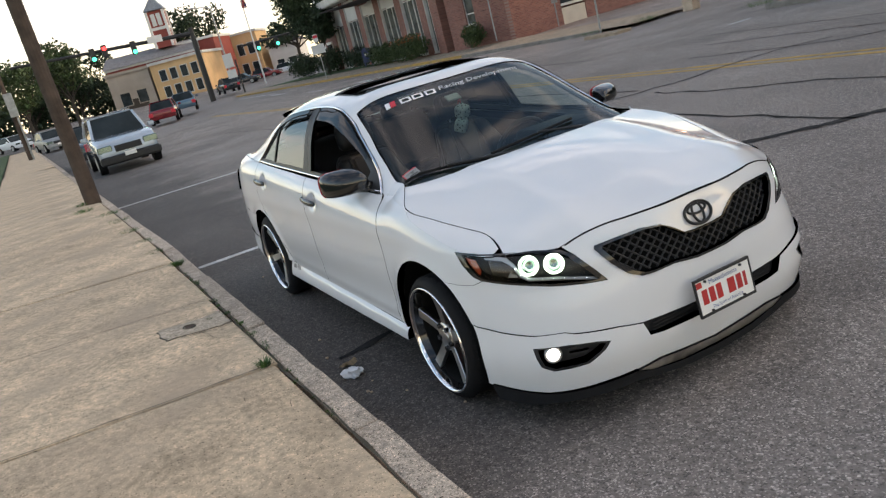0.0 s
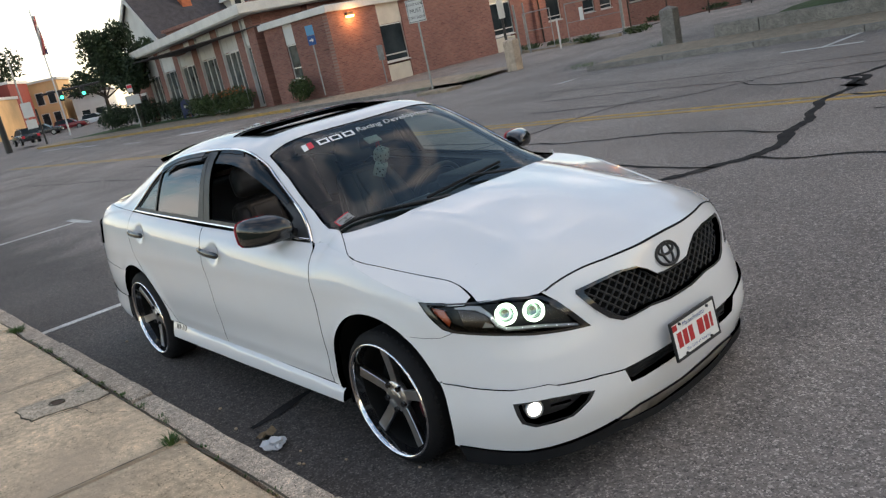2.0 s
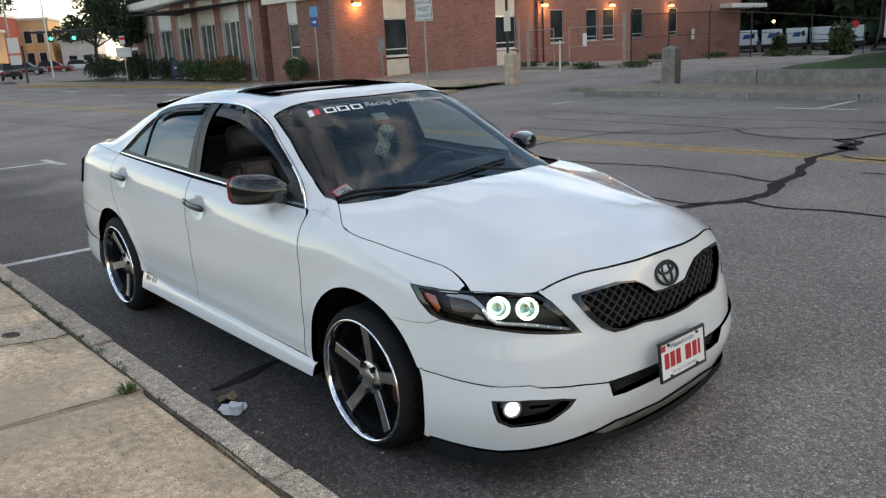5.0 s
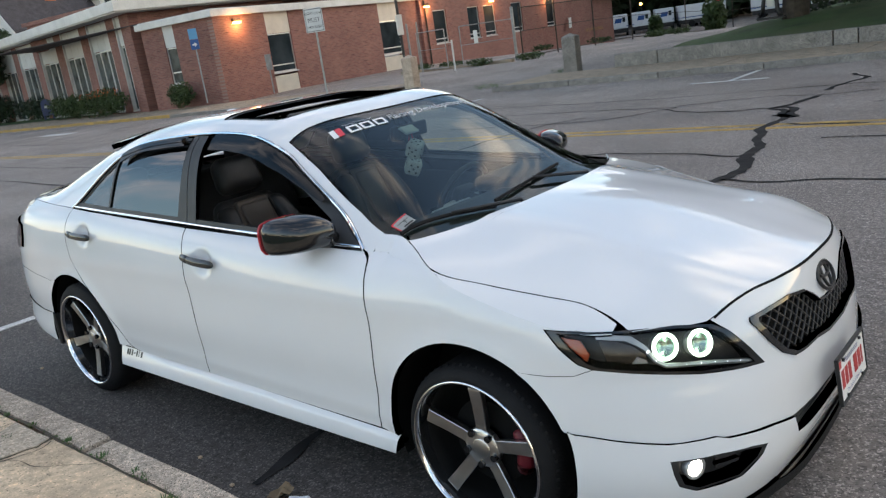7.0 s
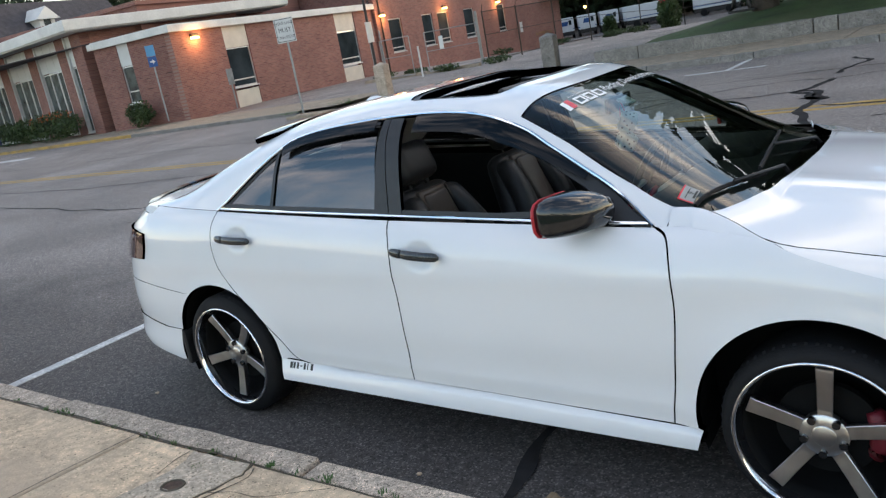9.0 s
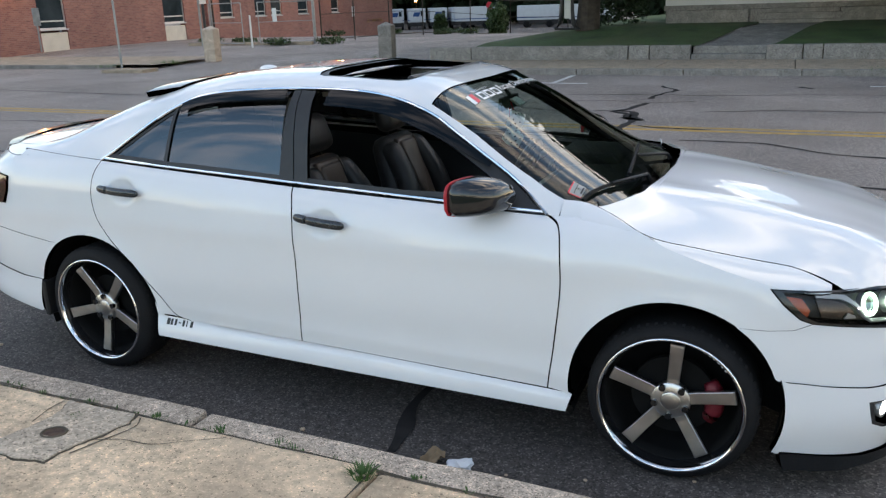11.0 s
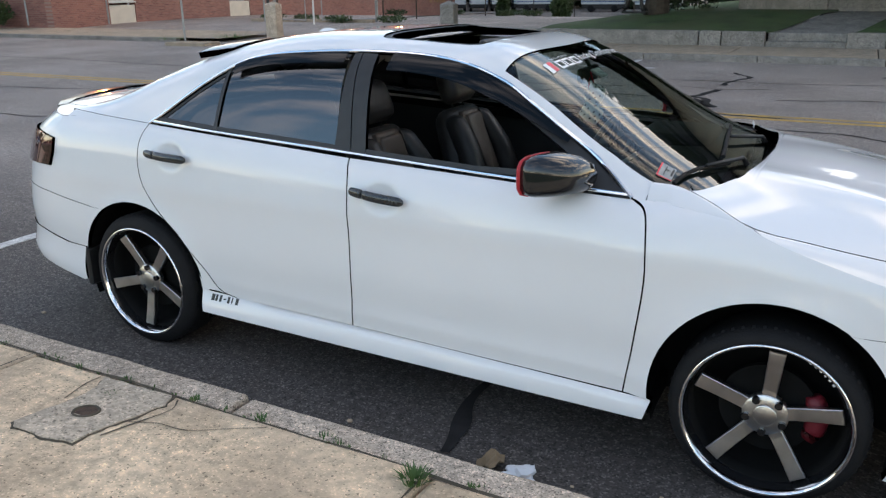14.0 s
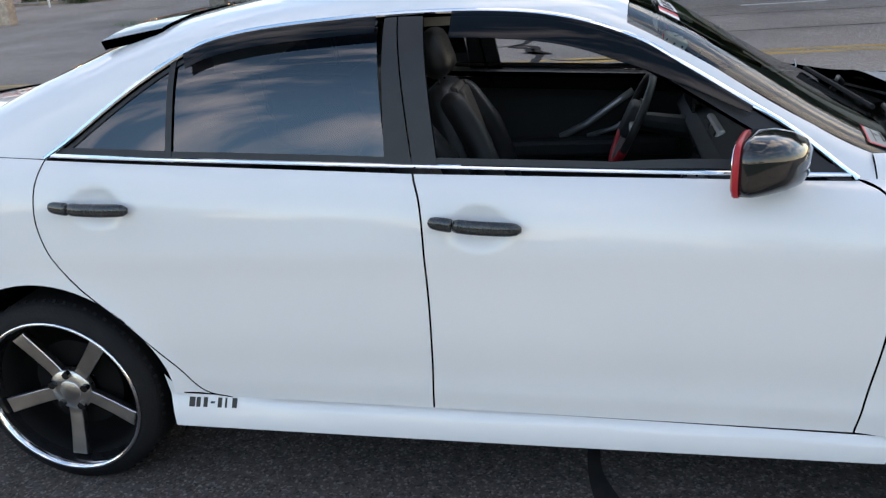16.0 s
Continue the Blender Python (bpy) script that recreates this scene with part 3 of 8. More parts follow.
def sheet(ns, nd, height):
    """A sheet over the given street places, at height(s, d)."""
    vs = [(s, d, height(s, d)) for s in ns for d in nd]
    k = len(nd)
    fs = [(i * k + j, (i + 1) * k + j, (i + 1) * k + j + 1, i * k + j + 1) for i in range(len(ns) - 1) for j in range(k - 1)]
    me = bpy.data.meshes.new("sheet")
    me.from_pydata(vs, [], fs)
    return me


def ease(a, b, x):
    t = min(max((x - a) / (b - a), 0.0), 1.0)
    return t * t * (3 - 2 * t)


def land(s, d):
    """The lie of the land: level at the road, rising past the crossing, dropping to the yard behind the brick building."""
    z = 1.5 * ease(-80, -125, s)
    z += 0.22 * ease(17.5, 26, d) * ease(-70, -50, s) * ease(10, -6, s)
    z -= 1.25 * ease(34, 60, d) * ease(-60, -40, s) * ease(10, -5, s)
    return z


def setting(ob, label, category):
    ob.matrix_basis = STREET
    return tagged(ob, label, category, kind="structure")


axis = [-1500, -800, -400, -250] + list(range(-200, -40, 10)) + list(range(-40, 41, 4)) + [60, 100, 200, 400, 900, 1500]
axis_d = [-1500, -600, -250, -100, -40, -10, 0, 4, 8, 12, 16, 18, 20, 22, 24, 26, 28, 32, 36, 40, 44, 48, 52, 56, 60, 64, 80, 120, 250, 600, 1500]
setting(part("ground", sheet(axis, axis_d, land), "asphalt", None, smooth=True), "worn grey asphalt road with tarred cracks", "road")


def stone(length, width, height, chip=0.006, seed=0, nx=None):
    """A sawn block with worn, uneven faces, its top at z = 0."""
    bm = bmesh.new()
    box(bm, 0, length, 0, width, -height, 0)
    nx = nx or max(2, int(length / 0.22))
    for i in range(1, nx):
        bmesh.ops.bisect_plane(bm, geom=bm.verts[:] + bm.edges[:] + bm.faces[:], plane_co=(length * i / nx, 0, 0), plane_no=(1, 0, 0))
    bmesh.ops.bevel(bm, geom=[e for e in bm.edges if e.calc_face_angle(0) > 1.0 and max(v.co.z for v in e.verts) > -0.01], offset=min(0.02, width * 0.12), segments=2, profile=0.6, affect="EDGES", clamp_overlap=True)
    for v in bm.verts:
        q = v.co * 5 + Vector((seed * 7.3, seed * 1.7, 0))
        v.co += Vector((0, noise.noise(q), noise.noise(q + Vector((9, 0, 0))))) * chip
    return bm


def ribbon(pts, width, per=10, wob=0.10):
    """A ragged flat ribbon along a few turning points."""
    run = smooth_line(pts, per)
    vs, fs = [], []
    for i, p in enumerate(run):
        a, b = Vector(run[max(i - 1, 0)]), Vector(run[min(i + 1, len(run) - 1)])
        t = (b - a).normalized()
        n = Vector((-t.y, t.x))
        q = Vector((p[0] * 2.1, p[1] * 2.1, 0))
        c = Vector(p) + n * noise.noise(q) * wob
        w = width * (0.55 + 0.9 * abs(noise.noise(q * 2.3 + Vector((5, 5, 5)))))
        vs += [(*(c + n * w), 0.0052), (*(c - n * w), 0.0052)]
        if i:
            k = 2 * i
            fs.append((k - 2, k - 1, k + 1, k))
    me = bpy.data.meshes.new("crack")
    me.from_pydata(vs, [], fs)
    return me


def ragged(outline, size, per=7):
    """A closed outline broken into small uneven steps."""
    out = []
    for i, a in enumerate(outline):
        a, b = Vector(a), Vector(outline[(i + 1) % len(outline)])
        for k in range(per):
            p = a + (b - a) * k / per
            q = Vector((p.x * 23, p.y * 23, 1.7))
            out.append((p.x + size * noise.noise(q), p.y + size * noise.noise(q + Vector((7, 3, 1)))))
    return out


def kerb_edge(s):
    """Where the kerb's outer edge runs: it draws a little away from the road towards the front."""
    return min(-0.028, -0.122 - 0.022 * s) if s < 6 else -0.254


FALL = 0.055


def slab_z(d):
    """Height of the pavement, which falls towards the kerb."""
    return 0.182 - FALL * (d + 0.2)


pavement = setting(part("pavement", boxes((-75, 60, -2.08, -1.2, -0.2, 0.165), (-75, 60, -1.2, -0.32, -0.2, 0.120), (-75, 60, -0.32, -0.20, -0.2, 0.09)), "dirt"), "tan concrete pavement slabs with weedy joints", "pavement")
s = 38.596
k = 0
while s > -30:
    wide = 1.906
    edge = kerb_edge(s - 1.0) - 0.145
    bm = stone(wide - 0.016, edge + 2.06, 0.06, 0.0035, k, 9)
    slab = part("slab", bm, "concrete", pavement)
    slab.matrix_basis = pose(s - wide + 0.008, -2.06, slab_z(-2.06) + rnd.uniform(-0.003, 0.003), -math.degrees(math.atan(FALL)), 0, -0.6 if -6 < s < 8 else 0)
    s -= wide
    k += 1
setting(part("pavement_far", boxes((-75, -30.2, -2.08, -0.19, -0.2, 0.21)), "concrete"), "tan concrete pavement running on along the kerb", "pavement")


def laid(me, up):
    """Lays flat work on the sloping pavement, its face raised by up."""
    top = max(v.co.z for v in me.vertices)
    return moved(me, lambda c: (c.x * 0.958 + 0.092, c.y * 0.958 - 0.075, slab_z(c.y * 0.958 - 0.075) + up + c.z - top))


def slab_plate(outline, size, up):
    bm = prism(ragged(outline, size), 0.03, at=0.0)
    me = bpy.data.meshes.new("plate")
    bm.to_mesh(me)
    bm.free()
    return laid(me, up)


# a mended strip round a shut-off valve, its edges packed with dirt, and the cracks that run from it
PATCH = [(-1.105, -0.215), (-1.065, -0.28), (-1.045, -0.36), (-1.05, -0.45), (-1.07, -0.55), (-1.08, -0.64), (-1.05, -0.668), (-0.90, -0.665), (-0.77, -0.645), (-0.765, -0.55), (-0.745, -0.46), (-0.72, -0.37), (-0.70, -0.28), (-0.735, -0.215)]
mid_p = (-0.90, -0.44)
part("joint_dirt", slab_plate([(mid_p[0] + (x - mid_p[0]) * 1.05, mid_p[1] + (y - mid_p[1]) * 1.035) for x, y in PATCH], 0.016, 0.0055), "dirt", pavement)
part("mended_patch", slab_plate(PATCH, 0.009, 0.010), "concrete_grey", pavement)
for pts, w in (([(-0.72, -0.445), (-0.62, -0.40), (-0.49, -0.385), (-0.38, -0.31), (-0.26, -0.225)], 0.0024), ([(-0.695, -0.225), (-0.66, -0.30), (-0.70, -0.44), (-0.73, -0.56)], 0.0042),
               ([(-1.12, -0.22), (-1.12, -0.30), (-1.085, -0.42)], 0.004), ([(0.98, -0.24), (1.02, -0.33), (1.10, -0.36)], 0.002)):
    part("slab_crack", laid(ribbon(pts, w, 8, 0.025), 0.0050), "dirt", pavement)
# the joints themselves, filled with dirt
for sj in (-3.336, -1.430, 0.476, 2.382, 4.288):
    part("joint_dirt", laid(ribbon([((sj - 0.092) / 0.958 + 0.004 * math.sin(i * 2.1), -0.19 - 0.19 * i) for i in range(10)], 0.0048, 6, 0.012), 0.0045), "dirt", pavement)
for i in range(-4, 6):
    part("joint_dirt", moved(ribbon([(1.2 * i + 0.2 * j, kerb_edge(1.2 * i + 0.2 * j) - 0.140 + 0.004 * math.sin(j * 1.7 + i)) for j in range(7)], 0.0085, 6, 0.02), lambda c: (c.x, c.y, c.z + 0.171)), "dirt", pavement)
valve = thing("valve_cover", "worn rusty shut-off valve lid set in the mended concrete", "valve cover", st(-0.782, -0.522, slab_z(-0.522) + 0.0085, 20))
part("rusty_lid", rods(((0, 0, -0.006), (0, 0, 0.003), 0.042)), "rust", valve)
part("rim", tube([(0.047 * math.cos(2 * math.pi * i / 20), 0.038 * math.sin(2 * math.pi * i / 20), 0.002) for i in range(20)], 0.006, 6, True), "dirt", valve)

kerb = setting(part("kerb", boxes((-75, 60, -0.22, -0.15, -0.3, 0.07)), "dirt"), "weathered granite kerb stones", "kerb")
s, k = 38.065, 0
while s > -26:
    length = 1.92 if k != 19 else 1.969
    bm = stone(length - 0.02, 0.130, 0.30, 0.008, 50 + k)
    ks = part("kerb_stone", bm, "granite", kerb)
    slope = -1.26 if -4 < s < 6 else 0.0
    ks.matrix_basis = pose(s - length + 0.01, kerb_edge(s - length) - 0.130 + rnd.uniform(-0.006, 0.004), 0.166 + rnd.uniform(-0.006, 0.004), 0, 0, slope + rnd.uniform(-0.25, 0.25))
    s -= length
    k += 1
setting(part("kerb_far", boxes((-75, -26.2, -0.168, -0.02, -0.2, 0.16)), "granite"), "granite kerb running on to the crossing", "kerb")

# across the street: pavement, kerb, granite wall and lawn on the right; yellow kerb on the left
far_kerb = setting(part("kerb_opposite", boxes((-10.2, 60, 16.60, 16.74, -0.2, 0.06)), "dirt"), "grey granite kerb across the street", "kerb")
s, k = -10.3, 0
while s < 34:
    bm = stone(2.43, 0.16, 0.3, 0.012, 90 + k)
    part("kerb_stone", bm, "granite_grey", far_kerb).matrix_basis = pose(s, 16.56, 0.145, 0, 0, 0)
    s += 2.45
    k += 1
far_walk = setting(part("pavement_opposite", boxes((-10.2, 60, 16.74, 19.5, -0.2, 0.09)), "dirt"), "grey concrete pavement across the street", "pavement")
s, k = -10.2, 0
while s < 30:
    part("slab", stone(2.98, 2.74, 0.06, 0.005, 130 + k, 6), "concrete_old", far_walk).matrix_basis = pose(s + 0.01, 16.745, 0.143, 0, 0, 0)
    s += 3.0
    k += 1
setting(part("kerb_yellow", boxes((-72, -28.6, 17.82, 18.0, -0.2, 0.13), bevel=0.012), "yellow_paint"), "kerb with worn yellow paint before the brick building", "kerb")
setting(part("kerb_left", boxes((-28.58, -18.6, 17.82, 18.0, -0.2, 0.13), bevel=0.012), "granite_grey"), "worn grey kerb before the brick building", "kerb")
setting(part("pavement_left", sheet([-75, -60, -50, -40, -30, -26, -22, -19, -17], [18.0, 19, 20, 21.0], lambda s, d: 0.132 + max(0, land(s, d) - 0.02)), "concrete_old"), "pale concrete pavement before the brick building", "pavement")
setting(part("sign_island", stone(1.5, 0.75, 0.3, 0.02, 3), "concrete_old"), "small broken concrete island round a sign post", "island").matrix_basis = st(-17.65, 16.40, 0.10, 4)

# painted lines, thin over the asphalt
def line(name, s0, s1, d0, d1, mat, label, cat="road marking"):
    return setting(part(name, boxes((s0, s1, d0, d1, -0.02, 0.005)), mat), label, cat)


line("centre_line", -42, 60, 8.60, 8.72, "yellow_paint", "worn double yellow centre line")
line("centre_line", -42, 60, 8.86, 8.98, "yellow_paint", "worn double yellow centre line")
line("bay_line", -3.56, -3.46, 0.04, 2.45, "white_paint", "worn white parking bay line")
line("bay_line", -11.02, -10.92, 0.04, 2.6, "white_paint", "worn white parking bay line")
line("bay_tee", -11.6, -10.4, 2.62, 2.74, "white_paint", "worn white parking bay tee")
line("bay_line", -3.06, -2.95, 14.72, 16.45, "white_paint", "worn white parking bay line")
line("bay_tee", -3.85, -2.25, 14.62, 14.72, "white_paint", "worn white parking bay tee")
line("bay_line", -9.6, -9.5, 14.4, 15.1, "white_paint", "worn white parking bay line")
line("bay_tee", 3.1, 4.6, 14.5, 14.6, "white_paint", "worn white parking bay tee")
line("lane_arrow", -33.4, -30.8, 14.2, 14.8, "white_paint", "worn white lane arrow")
line("lane_dash", -38.5, -36.0, 13.4, 13.55, "white_paint", "worn white lane dash")
line("lane_dash", -50, -46.5, 14.6, 14.8, "white_paint", "worn white lane dash")
line("stop_line", -62, -52, 15.5, 15.7, "white_paint", "worn white edge line")


def crack(pts, width, label="tarred crack sealed across the road", per=10, wob=0.10):
    return setting(part("tar_seam", ribbon(pts, width, per, wob), "tar"), label, "road crack")


crack([(-0.50, 11.5), (-0.62, 10.8), (-0.85, 10.4), (-0.55, 10.0), (-0.35, 9.3), (-0.40, 8.6), (-0.12, 7.74), (0.05, 6.76), (0.16, 6.24), (0.1, 5.74), (-0.06, 5.45), (-0.33, 4.93), (-0.9, 4.2)], 0.085)
crack([(-0.85, 10.45), (-0.55, 10.3), (-0.40, 9.9), (-0.25, 9.5), (-0.6, 9.7)], 0.10)
crack([(0.14, 5.74), (0.58, 5.68), (1.3, 5.85), (2.6, 5.6), (4.5, 5.9)], 0.035)
crack([(-4.0, 5.9), (-1.28, 5.56), (-0.65, 5.43), (-0.02, 5.38)], 0.035)
crack([(-4.40, 7.10), (-3.13, 6.95), (-2.01, 7.15), (-1.12, 7.13), (-0.05, 6.92)], 0.03)
crack([(-5.2, 6.3), (-4.7, 7.4), (-4.54, 8.88), (-4.48, 9.66), (-3.93, 10.46)], 0.035)
crack([(-0.85, 10.45), (-1.67, 10.3), (-2.69, 10.9), (-2.7, 11.1), (-4.2, 11.3), (-7.5, 11.4)], 0.035)
crack([(-2.7, 11.0), (-3.2, 10.3), (-4.2, 9.95), (-6.5, 9.9)], 0.03)
crack([(-2.62, 11.25), (-1.47, 11.72), (-0.45, 11.6), (0.29, 11.74)], 0.025)
crack([(-0.55, 12.1), (-0.52, 12.6), (-0.30, 13.4), (-0.63, 14.3)], 0.055)
crack([(-9, 12.9), (-4, 12.5), (-0.47, 12.75), (0.19, 12.66), (1.21, 12.85), (3.26, 13.1), (8, 12.9)], 0.028)
crack([(0.47, 10.5), (1.42, 10.8), (2.62, 10.89), (5.5, 10.95)], 0.028)
crack([(-0.2, 9.0), (0.1, 8.82), (0.78, 8.8)], 0.04)
crack([(0.50, 7.82), (1.28, 7.88), (1.77, 7.62), (2.6, 7.2), (5, 7.0)], 0.03)
crack([(0.35, 0.10), (0.32, 0.30), (0.285, 0.49), (0.28, 0.8), (0.3, 1.3), (0.36, 2.2)], 0.034, wob=0.05)
crack([(1.90, 14.35), (1.95, 14.2), (2.1, 14.0)], 0.09, "oily tar blot on the road", 4)
crack([(-20, 7.2), (-14, 7.0), (-9.5, 7.6), (-5, 7.3)], 0.03)
crack([(-24, 5.2), (-16, 5.6), (-10, 5.0), (-6, 5.3)], 0.03)
crack([(-30, 11.6), (-24, 11.2), (-17, 11.8), (-11, 11.3)], 0.035)

# lawn over the granite wall
def lawn_z(s, d):
    return 0.46 + 0.37 * ease(19.8, 24.4, d) - 0.44 * ease(-4.6, -7.9, s)


def slant(me, weight):
    """The path runs up to the house at a slant, and the lawns give way to it."""
    for v in me.vertices:
        v.co.x += 1.2 * min((v.co.y - 19.75) / 4.4, 1.15) * weight(v.co.x)
    return me


lawn_d = [19.75, 20.3, 21, 22, 23, 24, 24.8, 26, 29, 33, 40, 46]
lawn_s = [-7.95, -7.6, -7.2, -6.8, -6.4, -6, -4, -2, -0.7]
setting(part("lawn", slant(sheet(lawn_s, lawn_d, lawn_z), lambda x: ease(-6, -0.7, x)), "grass", smooth=True), "mown green lawn above the granite wall", "lawn")
setting(part("lawn", slant(sheet([1.12, 2, 4, 8, 14, 22, 40], lawn_d, lawn_z), lambda x: ease(8, 1.12, x)), "grass", smooth=True), "mown green lawn above the granite wall", "lawn")
setting(part("garden_path", slant(sheet([-0.72, 0.2, 1.14], [20.2] + lawn_d[2:9], lambda s, d: lawn_z(s, d) - 0.03), lambda x: 1.0), "granite_grey"), "grey concrete garden path up to the house", "path")
granite_wall = setting(part("wall_granite", boxes((-8.0, -0.72, 19.56, 19.75, -0.1, 0.40), (1.12, 34, 19.56, 19.75, -0.1, 0.40)), "dirt"), "low grey granite retaining wall", "wall")
for s0, s1 in ((-8.05, -6.75), (-6.74, -2.3), (-2.28, -1.75), (-1.73, -0.70), (1.12, 1.95), (1.97, 2.4), (2.42, 6.9), (6.92, 11.4), (11.42, 16.0), (16.02, 21)):
    part("granite_block", stone(s1 - s0 - 0.01, 0.26, 0.5, 0.012, int(s0 * 10) + 400), "granite_grey", granite_wall).matrix_basis = pose(s0, 19.5, 0.50, 0, 0, 0)
for i, (d0, z) in enumerate(((19.55, 0.27), (19.98, 0.455))):
    setting(part("garden_step", stone(1.80, 0.36, 0.3, 0.008, 500 + i), "granite_grey"), "worn granite garden step", "step").matrix_basis = st(-0.69, d0, z)
setting(part("verge", sheet([-75, -40, -20, -10, -4, 0, 4, 10, 30], [-30, -8, -4, -2.08], lambda s, d: 0.285 + 0.02 * noise.noise(Vector((s, d, 0)))), "grass", smooth=True), "green grass verge behind the pavement", "verge")
setting(part("lawn_left", sheet([-74, -68, -60, -52, -44, -38, -33.5], [21.0, 22, 24, 27], lambda s, d: 0.15 + land(s, d) * 0.9), "grass", smooth=True), "green lawn before the brick building", "lawn")


def tuft(name, s, d, z, n, h, spread, mat="blade", label="tuft of green weeds growing from a pavement joint"):
    vs, fs = [], []
    for _ in range(n):
        a, r = rnd.uniform(0, 6.28), spread * math.sqrt(rnd.random())
        b = Vector((r * math.cos(a), r * math.sin(a), 0))
        lean = Vector((math.cos(a), math.sin(a), 0)) * rnd.uniform(0.2, 1.0) * h
        hh = h * rnd.uniform(0.4, 1.0)
        w = Vector((-math.sin(a), math.cos(a), 0)) * rnd.uniform(0.0018, 0.004)
        k = len(vs)
        m = b + lean * 0.45 + Vector((0, 0, hh * 0.7))
        t = b + lean + Vector((0, 0, hh))
        vs += [tuple(b - w), tuple(b + w), tuple(m + w * 0.8), tuple(m - w * 0.8), tuple(t)]
        fs += [(k, k + 1, k + 2, k + 3), (k + 3, k + 2, k + 4)]
    me = bpy.data.meshes.new("tuft")
    me.from_pydata(vs, [], fs)
    ob = part(name, me, mat)
    ob.matrix_basis = st(s, d, z)
    return tagged(ob, label, "weeds", kind="stuff")


for s, d, n, h, sp in ((0.405, -0.30, 90, 0.065, 0.06), (-3.35, -0.20, 160, 0.07, 0.11), (-0.62, -0.20, 40, 0.03, 0.06), (-0.30, -0.19, 36, 0.03, 0.07), (0.05, -0.20, 30, 0.022, 0.06), (-1.0, -0.21, 30, 0.03, 0.04), (-0.92, -0.33, 26, 0.025, 0.03),
                       (-4.4, -0.2, 120, 0.06, 0.16), (-5.4, -0.2, 110, 0.06, 0.2), (-6.6, -0.2, 130, 0.07, 0.2), (-8.0, -0.2, 140, 0.07, 0.3), (-9.3, -0.2, 150, 0.08, 0.3), (-10.6, -0.5, 160, 0.08, 0.3), (-11.9, -0.35, 200, 0.10, 0.35), (-2.3, -0.2, 40, 0.03, 0.06), (1.3, -0.2, 24, 0.02, 0.06)):
    s, d = s * 0.97 + 0.07, (kerb_edge(s) - 0.138 if d > -0.3 and s > -4 else d * 0.958 - 0.06)
    tuft("weed", s, d, 0.166 if d > -0.3 else slab_z(d), n, h * 0.7, sp * 0.62)
for i in range(26):
    s = -2.6 + 0.145 * i + rnd.uniform(-0.07, 0.07)
    tuft("weed", s, kerb_edge(s) - 0.140 + rnd.uniform(-0.012, 0.012), 0.170, rnd.randint(6, 16), rnd.uniform(0.010, 0.022), rnd.uniform(0.012, 0.035))
for s, d, n, h, sp in ((-10.5, 16.7, 160, 0.14, 0.5), (-18.3, 17.2, 120, 0.12, 0.5), (-16.9, 18.6, 150, 0.18, 0.6), (-10.0, 19.9, 120, 0.15, 0.5), (3.5, 16.78, 60, 0.08, 0.4), (7.3, 19.4, 60, 0.1, 0.4)):
    tuft("weed", s, d, 0.13, n, h, sp)

# litter by the kerb
bm = bmesh.new()
bmesh.ops.create_icosphere(bm, subdivisions=3, radius=0.062)
for v in bm.verts:
    v.co += v.normal * noise.noise(v.co * 28) * 0.05
    v.co.z = max(v.co.z * 0.55, -0.012)
    v.co.y *= 0.7
tagged(part("tissue", bm, "tissue"), "crumpled white tissue in the gutter", "litter").matrix_basis = st(0.655, 0.065, 0.016, 30)
bm = bmesh.new()
bmesh.ops.create_grid(bm, x_segments=6, y_segments=6, size=0.05)
for v in bm.verts:
    v.co.z = 0.02 + 0.03 * noise.noise(v.co * 30) + v.co.x * 0.3
    v.co.y *= 0.6 + 0.4 * math.cos(v.co.x * 30)
tagged(part("dry_leaf", bm, "dry_leaf"), "curled brown leaf in the gutter", "leaf").matrix_basis = st(0.53, 0.085, 0.012, 20)
for s, d in ((0.83, 0.10), (0.955, 0.04), (1.12, 0.17), (0.93, 0.03), (-0.1, 0.13), (-1.6, 0.5), (-2.2, 0.35), (0.25, 0.05), (1.5, 0.3)):
    bm = bmesh.new()
    bmesh.ops.create_icosphere(bm, subdivisions=1, radius=rnd.uniform(0.008, 0.016), matrix=Matrix.Diagonal((1, 0.8, 0.5, 1)))
    tagged(part("pebble", bm, "concrete"), "small pale pebble on the asphalt", "pebble", group="pebbles in the gutter").matrix_basis = st(s, d, 0.006)

# ---- the brick building across the street ----
block = thing("brick_building", "low brown brick public building with white fascias", "building", st(-28.4, 20.9, 0.0, 5.7))


def wall_with_holes(u0, u1, z0, z1, holes, thick, axis, mat, parent, name="wall"):
    """A wall along an axis, pierced by rectangles (u0, u1, z0, z1); its outer face lies at 0 and its thickness goes inwards."""
    us = sorted({u0, u1, *[h[0] for h in holes], *[h[1] for h in holes]})
    zs = sorted({z0, z1, *[h[2] for h in holes], *[h[3] for h in holes]})
    bm = bmesh.new()
    for a, b in zip(us, us[1:]):
        for c, d in zip(zs, zs[1:]):
            if any(h[0] <= (a + b) / 2 <= h[1] and h[2] <= (c + d) / 2 <= h[3] for h in holes):
                continue
            if axis == "y":
                box(bm, -thick, 0, a, b, c, d)
            else:
                box(bm, a, b, 0, thick, c, d)
    bmesh.ops.remove_doubles(bm, verts=bm.verts, dist=1e-4)
    return part(name, bm, mat, parent)


def flat(axis, u0, u1, z0, z1, o0, o1):
    """Box numbers for a piece set between two depths outside the wall's face."""
    return (o0, o1, u0, u1, z0, z1) if axis == "y" else (u0, u1, -o1, -o0, z0, z1)


